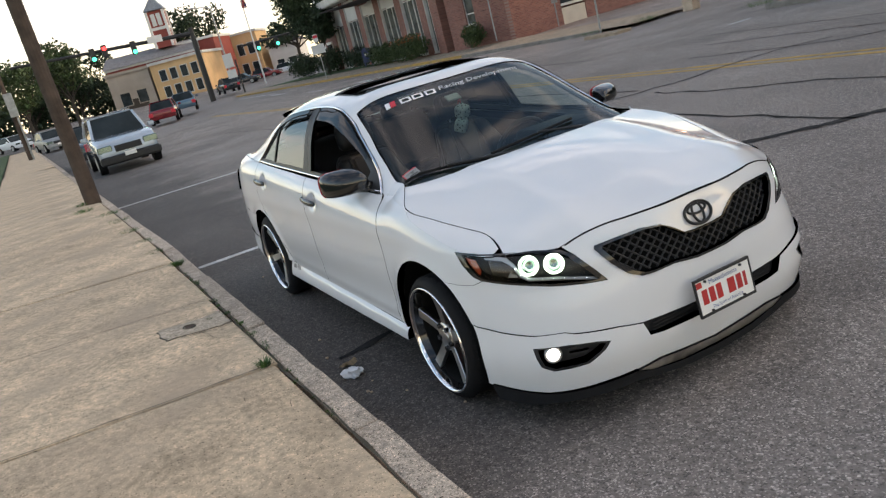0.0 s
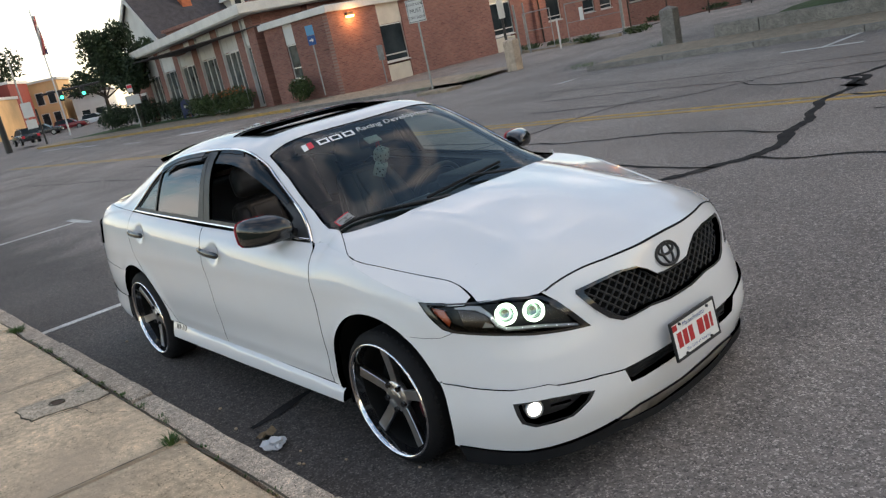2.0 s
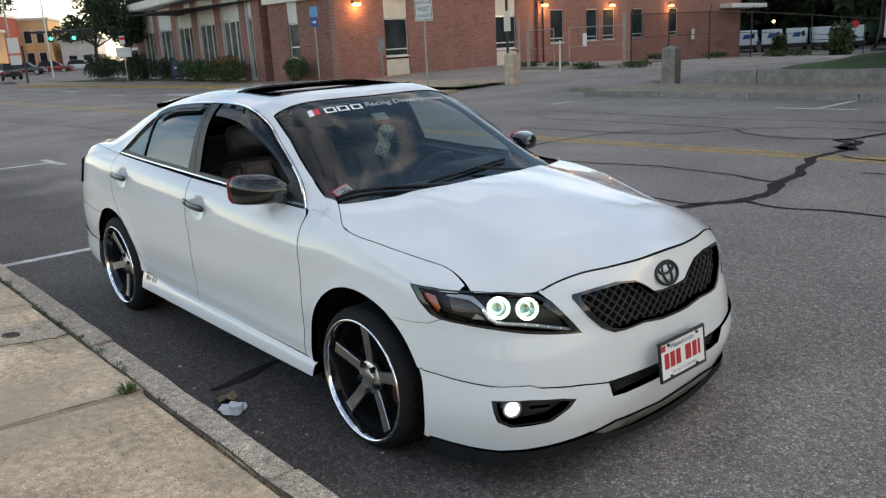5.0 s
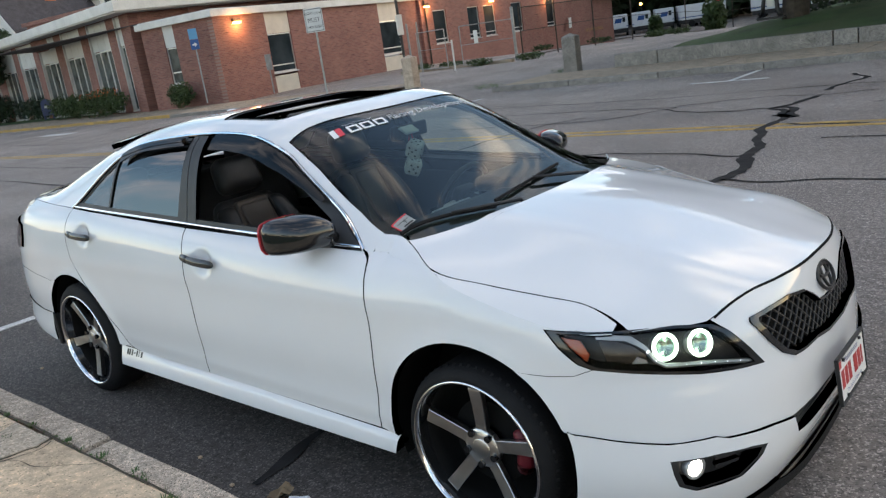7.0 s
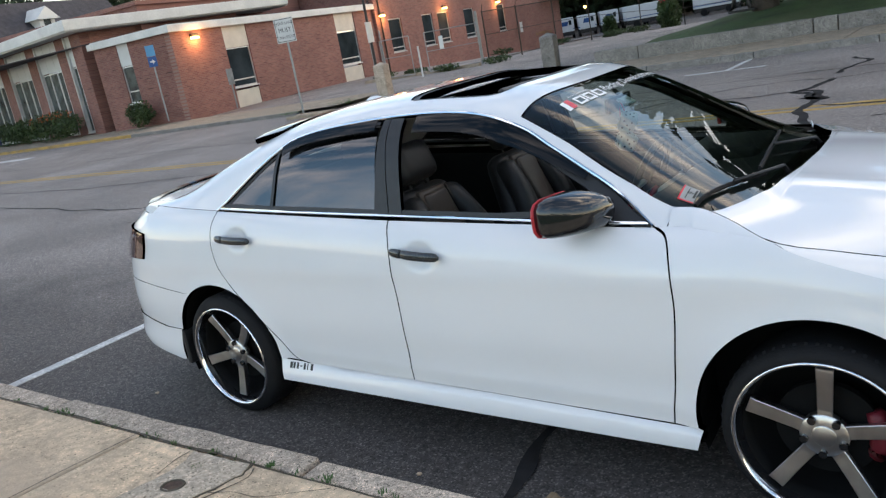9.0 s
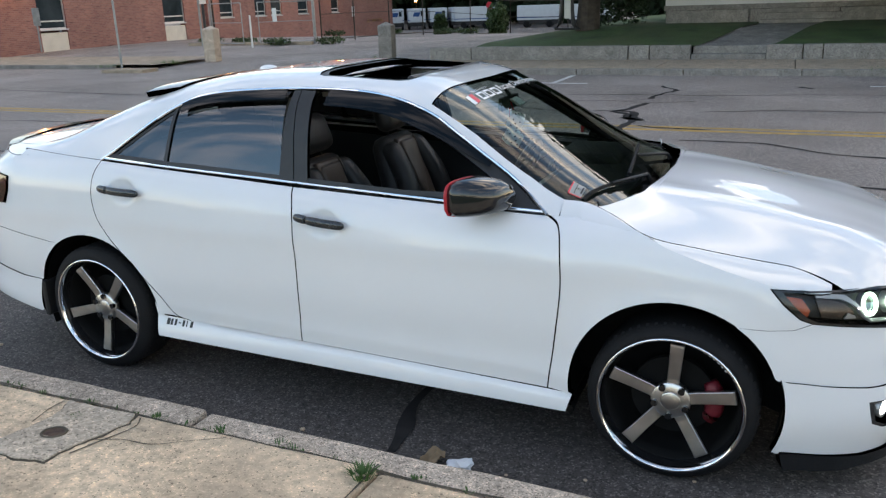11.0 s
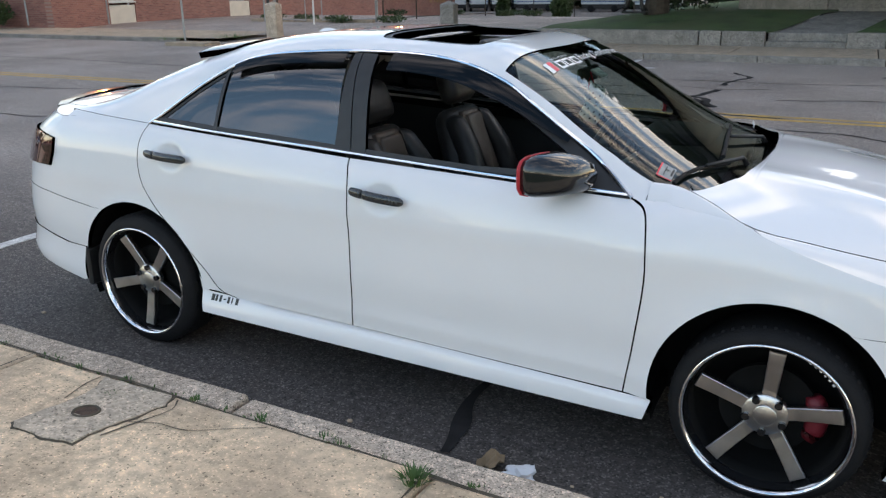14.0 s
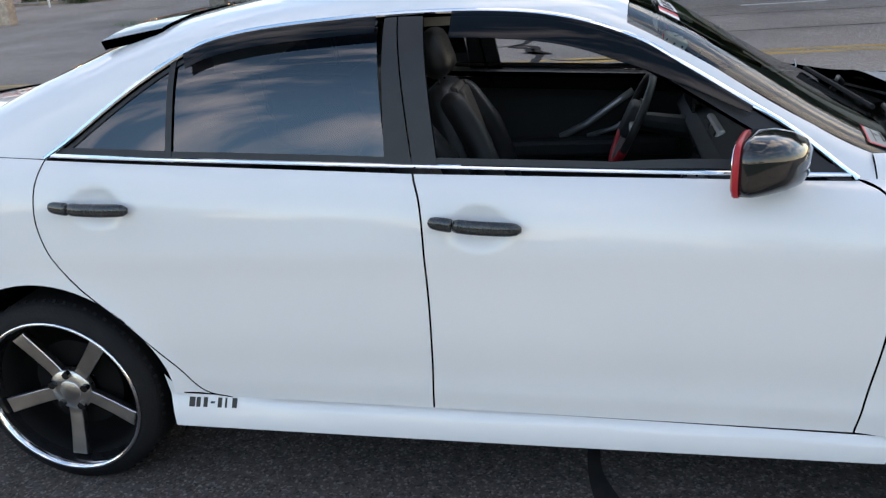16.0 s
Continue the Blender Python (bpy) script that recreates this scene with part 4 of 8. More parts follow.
def window(axis, u0, u1, z0, z1, parent, pane="win_dark", sash=0.35, deep=0.12, shift=(0, 0, 0)):
    w = part("window", boxes(flat(axis, u0, u0 + 0.05, z0, z1, -deep, -deep + 0.06), flat(axis, u1 - 0.05, u1, z0, z1, -deep, -deep + 0.06), flat(axis, u0 + 0.05, u1 - 0.05, z1 - 0.05, z1, -deep, -deep + 0.06), flat(axis, u0 + 0.05, u1 - 0.05, z0, z0 + 0.06, -deep, -deep + 0.06)), "alu", parent)
    part("pane", boxes(flat(axis, u0 + 0.05, u1 - 0.05, z0 + 0.06, z1 - 0.05, -deep + 0.01, -deep + 0.02)), pane, w)
    if sash:
        part("bar", boxes(flat(axis, u0 + 0.05, u1 - 0.05, z0 + (z1 - z0) * sash, z0 + (z1 - z0) * sash + 0.06, -deep + 0.005, -deep + 0.055)), "alu", w)
    part("sill", boxes(flat(axis, u0 - 0.03, u1 + 0.03, z0 - 0.06, z0, -deep, 0.05)), "alu", w)
    return w


# low wing: the wall along the drive and the short front
side_holes = [(3.2, 4.85, 0.05, 4.08), (12.1, 14.0, -0.2, 4.08)]
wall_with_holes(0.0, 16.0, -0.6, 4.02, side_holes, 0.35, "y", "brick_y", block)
for a, b, base in ((3.2, 4.85, 0.05), (12.1, 14.0, -0.2)):
    part("panel", boxes(flat("y", a, b, 3.02, 4.02, -0.10, -0.04)), "cream", block)
    part("panel", boxes(flat("y", a, b, base, 1.0, -0.10, -0.04)), "cream", block)
    window("y", a, b, 1.15, 3.0, block, sash=0.17)
front_holes = [(-3.62, -2.82, 0.6, 4.08)]
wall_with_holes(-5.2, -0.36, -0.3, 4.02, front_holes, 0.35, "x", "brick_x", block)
part("panel", boxes(flat("x", -3.62, -2.82, 3.02, 4.02, -0.10, -0.04)), "pale", block)
window("x", -3.62, -2.82, 1.32, 3.0, block, pane="win_blind", sash=0.3)
part("panel", boxes(flat("x", -3.62, -2.82, 0.6, 1.26, -0.10, -0.04)), "pale", block)
part("fascia", boxes((-5.35, 0.22, -0.22, 16.0, 4.02, 4.30), (-5.2, 0.12, -0.12, 16.0, 4.30, 4.36), bevel=0.01), "fascia", block)
part("roof", boxes((-20, -0.1, 0.1, 16.0, 4.36, 4.40)), "roof_dark", block)


def wall_lamp(y, z, x=0.0):
    l = part("wall_lamp", boxes((x, x + 0.16, y - 0.22, y + 0.22, z, z + 0.14), bevel=0.02), "bark", block, "lit sodium wall lamp")
    part("bulb", boxes((x + 0.02, x + 0.22, y - 0.20, y + 0.20, z - 0.10, z - 0.005), bevel=0.02), "sodium", l)
    data = bpy.data.lights.new("wall_lamp", "POINT")
    data.energy, data.color, data.shadow_soft_size = 28, (1.0, 0.5, 0.2), 0.12
    lamp = new("lamp_glow", data)
    lamp.parent = block
    lamp.matrix_basis = pose(x + 0.45, y, z - 0.12)


wall_lamp(1.32, 3.72)
wall_lamp(16.5, 3.62, 0.25)
wall_lamp(24.4, 3.6, 0.25)
wall_lamp(33.0, 3.55, 0.25)
# main block behind, with a higher parapet
back_windows = [(17.3, 18.8), (21.4, 22.8), (23.5, 25.0), (27.4, 29.0), (33.0, 34.4)]
main = wall_with_holes(16.0, 46.0, -1.6, 5.6, [(a, b, 1.3, 3.33) for a, b in back_windows], 0.35, "y", "brick_y", block)
main.matrix_basis = pose(0.2, 0, 0)
for a, b in back_windows:
    w = window("y", a, b, 1.3, 3.33, block, sash=0.12)
    w.matrix_basis = pose(0.2, 0, 0)
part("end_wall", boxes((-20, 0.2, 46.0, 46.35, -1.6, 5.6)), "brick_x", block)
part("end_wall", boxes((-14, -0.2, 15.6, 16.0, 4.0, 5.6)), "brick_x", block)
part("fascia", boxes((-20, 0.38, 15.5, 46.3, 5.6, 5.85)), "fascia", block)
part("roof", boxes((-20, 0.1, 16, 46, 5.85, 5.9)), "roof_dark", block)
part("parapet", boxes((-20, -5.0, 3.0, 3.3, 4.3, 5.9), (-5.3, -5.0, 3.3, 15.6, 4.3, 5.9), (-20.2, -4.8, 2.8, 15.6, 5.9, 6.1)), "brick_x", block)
part("canopy", boxes((-6.0, 1.3, 42.0, 49.5, 3.25, 3.6), bevel=0.02), "fascia", block, "white canopy over the loading end")
part("down_pipe", rods(((0.28, 16.4, -0.3), (0.28, 16.4, 5.6), 0.05)), "bark", block)
nop = moved(letters("NO PARKING", 0.62), lambda c: (0.225, 41.9 + c.x, 0.45 + c.y * 0.62))
part("wall_lettering", nop, "yellow_paint", block)
part("notice", boxes((0.6, 0.62, 36.0, 36.5, 0.9, 1.7)), "sign_white", block)

# front range with tall bays between brick piers, under a deep white roof edge
bays = thing("front_range", "brick front range with tall windows and white eaves", "building", st(-34.3, 20.4, 0.0, -7.0))
# local x runs back along the street to the left as negative
opens = [(-2.15, -1.30), (-5.95, -3.10), (-10.1, -7.0), (-14.4, -11.2), (-18.6, -15.4), (-22.6, -19.6)]
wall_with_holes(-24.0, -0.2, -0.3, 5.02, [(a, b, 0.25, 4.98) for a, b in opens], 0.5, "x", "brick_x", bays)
for a, b in opens:
    n = 3 if b - a > 2 else 1
    for i in range(n):
        w = (b - a) / n
        part("panel", boxes(flat("x", a + w * i + 0.02, a + w * (i + 1) - 0.02, 3.55, 4.98, -0.20, -0.12)), "pale", bays)
    for m0 in (a, b - 0.10):
        part("mullion", boxes(flat("x", m0, m0 + 0.10, 0.25, 4.98, -0.22, -0.02)), "alu", bays)
    for i in range(n):
        w = (b - a) / n
        window("x", a + w * i + (0.1 if i == 0 else 0), a + w * (i + 1) - (0.1 if i == n - 1 else 0), 0.3, 3.5, bays, pane="win_blind", sash=0, deep=0.2)
part("side_wall", boxes((-0.55, -0.2, 0.5, 9.0, -0.3, 5.02)), "brick_y", bays)
part("fascia", boxes((-24.8, 0.75, -1.0, 12.0, 5.05, 5.55), bevel=0.03), "fascia", bays)
part("soffit", boxes((-24.6, 0.6, -0.9, 12.0, 5.0, 5.05)), "pale", bays)
part("entrance", boxes((-27.5, -24.0, 0.2, 6.0, -0.3, 3.6)), "brick_x", bays)
door = part("entrance_door", boxes((-26.6, -24.9, 0.08, 0.2, 0.1, 2.6)), "white_wall", bays)
for i in range(3):
    part("pane", boxes((-26.5 + 0.55 * i, -26.05 + 0.55 * i, 0.05, 0.08, 0.5, 2.4)), "win_dark", door)

# the older house behind: its white gable to the street, its dark roof running back
old = thing("old_house", "white gabled house with a dark shingle roof", "house", st(-64.6, 26.2, 0.0, 95))
part("wall", boxes((0.3, 17, -3.1, 3.3, -1, 7.1)), "white_wall", old)
part("gable", prism([(-3.1, 7.1), (3.3, 7.1), (0.0, 10.3)], 0.3, axis="x", at=0.3), "white_wall", old)
part("roof", prism([(-3.7, 6.75), (0.0, 10.65), (3.9, 6.75), (3.9, 6.5), (0.0, 10.35), (-3.7, 6.5)], 17.4, axis="x", at=0.0), "roof_dark", old)
part("verge_board", prism([(-3.75, 6.55), (0.0, 10.5), (3.95, 6.55), (3.95, 6.2), (0.0, 10.1), (-3.75, 6.2)], 0.12, axis="x", at=-0.12), "white_wall", old)
chim = part("chimney", boxes((4.3, 5.2, -1.6, -0.8, 8.3, 11.2), bevel=0.02), M["chimney_brick"], old, "orange brick chimney")
part("cap", boxes((4.25, 5.25, -1.65, -0.75, 11.2, 11.3)), "concrete_old", chim)
dm = part("dormer", boxes((8.2, 9.6, -3.0, 0.0, 8.0, 8.95)), "white_wall", old, "white gabled dormer")
part("dormer_roof", prism([(7.8, 8.85), (8.9, 9.85), (10.0, 8.85)], 3.2, axis="y", at=-3.3), "white_wall", dm)
part("pane", boxes((8.6, 9.2, -3.05, -3.0, 8.1, 8.85)), "win_dark", dm)
for i in range(2):
    part("window", boxes((0.24, 0.3, -1.9 + 2.2 * i, -0.9 + 2.2 * i, 5.2, 6.9)), "win_dark", old)

# house on the lawn: granite foundation, white clapboard
house = thing("white_house", "white clapboard house on a granite foundation", "house", st(-2.35, 26.6, 0.45, 0.0))
found = part("foundation", boxes((0, 24, 0, 0.5, 0.2, 0.80)), "granite_grey", house)
for i in range(9):
    part("granite_block", stone(2.6, 0.2, 0.45, 0.02, 600 + i), "granite_grey", found).matrix_basis = pose(0.05 + 2.65 * i, -0.16, 0.79, 0, 0, 0)
wl_ = part("wall", boxes((0, 24, 0, 11, 0.8, 7.2)), "white_wall", house)
for i in range(24):
    part("clapboard", boxes((0, 24, -0.03, 0.0, 0.95 + 0.26 * i, 1.19 + 0.26 * i), (-0.03, 0, 0, 11, 0.95 + 0.26 * i, 1.19 + 0.26 * i)), "white_wall", wl_)
part("water_table", boxes((-0.05, 24.05, -0.12, 0.0, 0.80, 0.95)), "granite_grey", house)
part("roof", prism([(-0.6, 7.0), (5.5, 11.6), (11.6, 7.0)], 25, axis="x", at=-0.5), "roof_dark", house)
for i in range(2):
    part("door_step", stone(2.4, 0.4, 0.25, 0.01, 640 + i), "granite_grey", house).matrix_basis = pose(3.0, -0.62 + 0.36 * i - 0.1, 0.46 + 0.2 * i, 0, 0, 0)

# ---- plants ----
def leaves(name, blobs, count, size, mat, parent=None, seed=1, flat_top=False):
    """Many small leaf quads scattered through a few lumps, thin at the rim."""
    r = random.Random(seed)
    vs, fs = [], []
    total = sum(b[3] * b[4] * b[5] for b in blobs)
    for b in blobs:
        for _ in range(int(count * b[3] * b[4] * b[5] / total)):
            while True:
                p = Vector((r.uniform(-1, 1), r.uniform(-1, 1), r.uniform(-1, 1)))
                if 0.25 < p.length < 1.0:
                    break
            lump = 0.78 + 0.42 * noise.noise(p * 2.2 + Vector((b[0], b[1], seed)))
            c = Vector((b[0] + p.x * b[3] * lump, b[1] + p.y * b[4] * lump, b[2] + p.z * b[5] * lump))
            q = Euler((r.uniform(-1.2, 1.2), r.uniform(-1.2, 1.2), r.uniform(0, 6.28))).to_matrix()
            s = size * r.uniform(0.55, 1.25)
            k = len(vs)
            vs += [tuple(c + q @ Vector(v) * s) for v in ((-0.5, 0, 0), (0, -0.32, 0.08), (0.6, 0, 0), (0, 0.32, 0.08))]
            fs.append((k, k + 1, k + 2, k + 3))
    me = bpy.data.meshes.new(name)
    me.from_pydata(vs, [], fs)
    return part(name, me, mat, parent)


def tree(s, d, z, height, spread, label, count=4500, size=0.22, trunk=0.22, seed=1, mat="leaf", low=0.25, name="tree"):
    t = thing(name, label, "tree", st(s, d, z))
    r = random.Random(seed)
    fork = height * (low + 0.12)
    bm = bmesh.new()
    rod(bm, (0, 0, -0.3), (0.1, 0.05, fork), trunk, trunk * 0.7, seg=10)
    blobs = []
    for i in range(8):
        a = i * 2.4 + r.uniform(-0.4, 0.4)
        rad = spread * r.uniform(0.35, 0.75)
        zz = height * r.uniform(low + 0.2, 0.86)
        tip = Vector((rad * math.cos(a), rad * math.sin(a), zz))
        rod(bm, (0.1, 0.05, fork * r.uniform(0.75, 1.0)), tip, trunk * 0.45, trunk * 0.12, seg=7)
        blobs.append((tip.x, tip.y, tip.z, spread * r.uniform(0.32, 0.5), spread * r.uniform(0.32, 0.5), height * r.uniform(0.10, 0.18)))
    blobs.append((0, 0, height * 0.82, spread * 0.5, spread * 0.5, height * 0.18))
    blobs.append((0, 0, height * (low + 0.35), spread * 0.7, spread * 0.7, height * 0.2))
    part("trunk", bm, "bark", t)
    leaves("crown", blobs, count, size, mat, t, seed)
    return t


tree(-57.6, 22.1, 0.2, 8.2, 3.1, "small dark green tree on the lawn", 14000, 0.24, 0.16, 3, "leaf_dark", 0.16)
tree(-4.45, 24.0, 0.55, 10.5, 7.4, "large shade tree with a thick dark trunk", 30000, 0.42, 0.42, 5, "leaf_dark", 0.10)
tree(-84, 46, 0, 19.0, 5.5, "tall dark tree behind the houses", 4200, 0.6, 0.4, 8, "leaf_dark", 0.2)
tree(-80, 53, 0, 17.0, 5.5, "tall dark tree behind the houses", 4200, 0.6, 0.4, 9, "leaf_dark", 0.2)
tree(-73, 51, 0, 11.0, 5.0, "tall green tree behind the houses", 4200, 0.5, 0.4, 10, "leaf_lit", 0.2)
tree(-68, 54, 0, 10.2, 5.0, "tall green tree behind the houses", 4200, 0.5, 0.4, 11, "leaf_lit", 0.2)
tree(-110, 38, 1, 10.5, 5.0, "dark round tree beyond the crossing", 2600, 0.5, 0.3, 12, "leaf_dark", 0.2)
tree(-128, 28, 1, 14, 6.0, "dark tree behind the shops", 2400, 0.6, 0.3, 13, "leaf_dark", 0.3)
tree(-105, 6.3, 1, 10.8, 4.4, "green street tree beyond the crossing", 3200, 0.42, 0.25, 14, "leaf", 0.2)
tree(-99, 0.8, 1, 9.0, 4.6, "green street tree beyond the crossing", 3000, 0.42, 0.25, 15, "leaf", 0.15)
tree(-132, 9.0, 1, 12.0, 7.5, "broad dark tree beyond the crossing", 3600, 0.6, 0.3, 16, "leaf_dark", 0.05)
tree(-135, 2.0, 1, 11.0, 7.5, "broad dark tree beyond the crossing", 3600, 0.6, 0.3, 20, "leaf_dark", 0.05)
# trees on the camera's side of the street and over the yard, seen in the car's glass and beyond the vans
woods = [(-62 + 5.2 * i + 2 * math.sin(i * 3.1), 96 + 5 * math.sin(i * 1.7), 7.5 + 1.8 * math.sin(i * 2.3), 6.0, 5.0, 10.5 + 1.5 * math.sin(i * 1.3)) for i in range(22)] + [(-64 + 5.6 * i, 104 + 3 * math.sin(i * 2.9), 4.5 + math.sin(i * 1.1), 6.0, 4.0, 7.5) for i in range(21)]
wd = leaves("far_woods", woods, 46000, 1.9, "leaf_dark", None, 21)
wd.matrix_basis = STREET
tagged(wd, "dark band of woods behind the yard", "woods", kind="stuff")
far_band = [(-146 + 3 * math.sin(i * 2.2), -46 + 8.5 * i, 3.2 + 0.8 * math.sin(i * 1.9), 5.0, 6.0, 3.6 + 1.2 * math.sin(i * 1.3)) for i in range(9)]
fb = leaves("street_end_woods", far_band, 9000, 0.9, "leaf_dark", None, 23)
fb.matrix_basis = STREET
tagged(fb, "dark trees closing the far end of the street", "woods", kind="stuff")
row = [(-34 + 9 * i, -46 + 4 * math.sin(i * 1.9), 3.2 + 1.5 * math.sin(i * 2.7), 5.0, 4.0, 3.8 + 1.6 * math.sin(i * 1.3)) for i in range(9)]
wn_ = leaves("near_woods", row, 7000, 0.7, "leaf_dark", None, 22)
wn_.matrix_basis = STREET
tagged(wn_, "low line of trees mirrored in the car windows", "woods", kind="stuff")
tree(6.9, 23.4, 0.6, 10.2, 7.4, "tall dark tree on the lawn before the white house", 34000, 0.42, 0.35, 17, "leaf_dark", 0.0)
tree(19, 26, 0.4, 13, 6.5, "tall dark tree beside the white house", 6000, 0.42, 0.4, 18, "leaf_dark", 0.2)
tree(-14.0, 78, -1.0, 13, 6.0, "dark tree behind the lawn", 5000, 0.45, 0.35, 19, "leaf_dark", 0.25)


def shrub(name, s, d, z, sx, sy, sz, label, count, size=0.11, mat="leaf", seed=1, turn=0.0):
    h = leaves(name, [(0, 0, sz * 0.5, sx, sy, sz * 0.62), (sx * 0.4, 0, sz * 0.55, sx * 0.6, sy * 0.9, sz * 0.55), (-sx * 0.4, 0, sz * 0.5, sx * 0.6, sy * 0.9, sz * 0.6)], count, size, mat, None, seed)
    h.matrix_basis = st(s, d, z, turn)
    return tagged(h, label, "hedge" if name == "hedge" else "shrub")


shrub("shrub", -30.75, 20.0, 0.25, 0.85, 0.65, 1.15, "round clipped green shrub against the brick wall", 1800, 0.12, "leaf", 31)
shrub("flower_bed", -38.0, 19.9, 0.2, 3.0, 0.9, 1.4, "bed of orange day lilies along the wall", 3000, 0.14, "leaf", 32, 173)
fl = leaves("lily_flowers", [(0, 0, 1.15, 3.2, 0.9, 0.35)], 130, 0.12, "flower", None, 33)
fl.matrix_basis = st(-38.0, 19.85, 0.2, 173)
tagged(fl, "orange day lily flowers", "flowers", kind="stuff")
shrub("shrub", -43.5, 20.7, 0.2, 3.0, 0.9, 1.35, "green shrubs along the wall", 2600, 0.14, "leaf", 34, 173)
shrub("hedge", -51.5, 22.5, 0.2, 3.4, 1.2, 1.5, "dark clipped hedge on the lawn", 3000, 0.15, "leaf_dark", 35, 173)
shrub("hedge", -58.5, 22.9, 0.2, 3.8, 1.5, 2.0, "dark clipped hedge on the lawn", 4200, 0.16, "leaf_dark", 36, 173)
shrub("hedge", -65.6, 23.0, 0.2, 4.0, 1.6, 2.1, "dark clipped hedge on the lawn", 4200, 0.17, "leaf_dark", 39, 173)
shrub("hedge", -4.1, 27.6, 0.75, 1.5, 1.3, 2.4, "dark evergreen shrub beside the house", 3600, 0.16, "leaf_dark", 41)
shrub("shrub", -13.6, 41.5, -0.35, 0.7, 0.7, 1.9, "loose green shrub by the fence", 2600, 0.2, "leaf", 37)
shrub("shrub", -19.0, 46.0, -0.6, 0.5, 0.5, 1.7, "loose green shrub by the fence", 1600, 0.2, "leaf", 38)
for i, (s, d) in enumerate(((-21.5, 37), (-18.5, 38), (-15.5, 38.5), (-13.5, 36.5), (-21, 28.2), (-18.5, 27.0), (-16.2, 27.6), (-23.5, 29))):
    shrub("tall_weeds", s, d, land(s, d), 0.8, 0.5, 0.32, "tall ragged weeds along the fence", 320, 0.12, "leaf", 60 + i)

# ---- street furniture across the road ----
def post_sign(name, s, d, z, h, label, turn=0.0, lean=0.0):
    t = thing(name, label, "sign", STREET @ pose(s, d, z, lean, 0, turn))
    part("post", boxes((-0.03, 0.03, -0.02, 0.02, 0, h), bevel=0.006), "galv", t)
    return t


sg = post_sign("lane_sign", -17.20, 16.80, 0.13, 3.0, "white lane sign with black lettering on a steel post", 32)
part("plate", boxes((-0.31, 0.31, -0.045, -0.025, 2.28, 3.04), bevel=0.004), "sign_white", sg)
part("border", boxes((-0.285, 0.285, -0.048, -0.046, 2.995, 3.012), (-0.285, 0.285, -0.048, -0.046, 2.308, 2.325), (-0.285, -0.27, -0.048, -0.046, 2.325, 2.995), (0.27, 0.285, -0.048, -0.046, 2.325, 2.995)), "black", sg)
for word, z, size in (("RIGHT LANE", 2.87, 0.128), ("MUST", 2.66, 0.20), ("TURN RIGHT", 2.44, 0.128)):
    part("lettering", moved(letters(word, size), lambda c: (c.x * 0.82, -0.049, z + c.y)), "black", sg)
bs = post_sign("route_sign", -29.2, 20.3, 0.3, 2.95, "blue arrow sign on a steel post", 40)
part("plate", boxes((-0.19, 0.19, -0.045, -0.025, 2.88, 3.34)), "sign_lblue", bs)
part("plate", boxes((-0.19, 0.19, -0.045, -0.025, 2.42, 2.86)), "sign_blue", bs)
part("arrow", prism([(-0.11, -0.03), (0.0, -0.03), (0.0, -0.10), (0.12, 0.0), (0.0, 0.10), (0.0, 0.03), (-0.11, 0.03)], -0.004, axis="y", at=-0.046), "sign_white", bs).matrix_basis = pose(0, 0, 2.64)
nb = post_sign("parking_sign", -48.7, 18.5, 0.13, 3.1, "white parking notice on a leaning post", 60, 0)
part("plate", boxes((-0.16, 0.16, -0.045, -0.025, 2.55, 3.05)), "sign_white", nb)
part("red_band", boxes((-0.15, 0.15, -0.048, -0.045, 2.80, 3.0)), "decal_red", nb)
part("plate", boxes((-0.45, 0.45, -0.045, -0.025, 1.75, 2.35)), "sign_white", nb)
sm = post_sign("meter_sign", -26.8, 22.3, 0.3, 1.7, "small grey sign seen from behind", 75)
part("plate", boxes((-0.15, 0.15, -0.04, -0.025, 1.05, 1.75), bevel=0.06), "galv", sm)
bk = thing("black_post", "black steel post with a white notice board", "sign post", st(-16.75, 20.35, 0.2))
part("post", rods(((0, 0, 0), (0, 0, 3.4), 0.05)), "black", bk)
part("notice", boxes((0.02, 0.06, -0.18, 0.12, 1.75, 2.45)), "sign_white", bk)
lt = thing("bus_sign", "white lane sign on a black post by the crossing", "sign", st(-74, 19.3, 0.2, 60))
part("post", rods(((0, 0, 0), (0, 0, 3.2), 0.09)), "black", lt)
part("plate", boxes((-1.1, -0.2, -0.1, -0.06, 2.6, 3.9)), "sign_white", lt)
part("plate", boxes((-1.1, -0.2, -0.1, -0.06, 1.6, 2.4)), "sign_white", lt)

for s, d, h, label in ((-16.5, 20.3, 1.15, "pale granite bollard with a pyramid top"), (-9.55, 19.75, 1.18, "grey granite bollard with a pyramid top")):
    bm = bmesh.new()
    w = 0.21
    box(bm, -w, w, -w, w, -0.2, h - 0.10)
    top = bm.verts.new((0, 0, h))
    up_ = [f for f in bm.faces if f.normal.z > 0.9][0]
    ring = list(up_.verts)
    bmesh.ops.delete(bm, geom=[up_], context="FACES_ONLY")
    for i in range(4):
        bm.faces.new((ring[i], ring[(i + 1) % 4], top))
    bmesh.ops.bevel(bm, geom=list(bm.edges), offset=0.012, segments=1, affect="EDGES")
    tagged(part("bollard", bm, "granite" if s < -15 else "granite_grey"), label, "bollard", group="granite bollards at the drive").matrix_basis = st(s, d, land(s, d) + 0.03, 8)

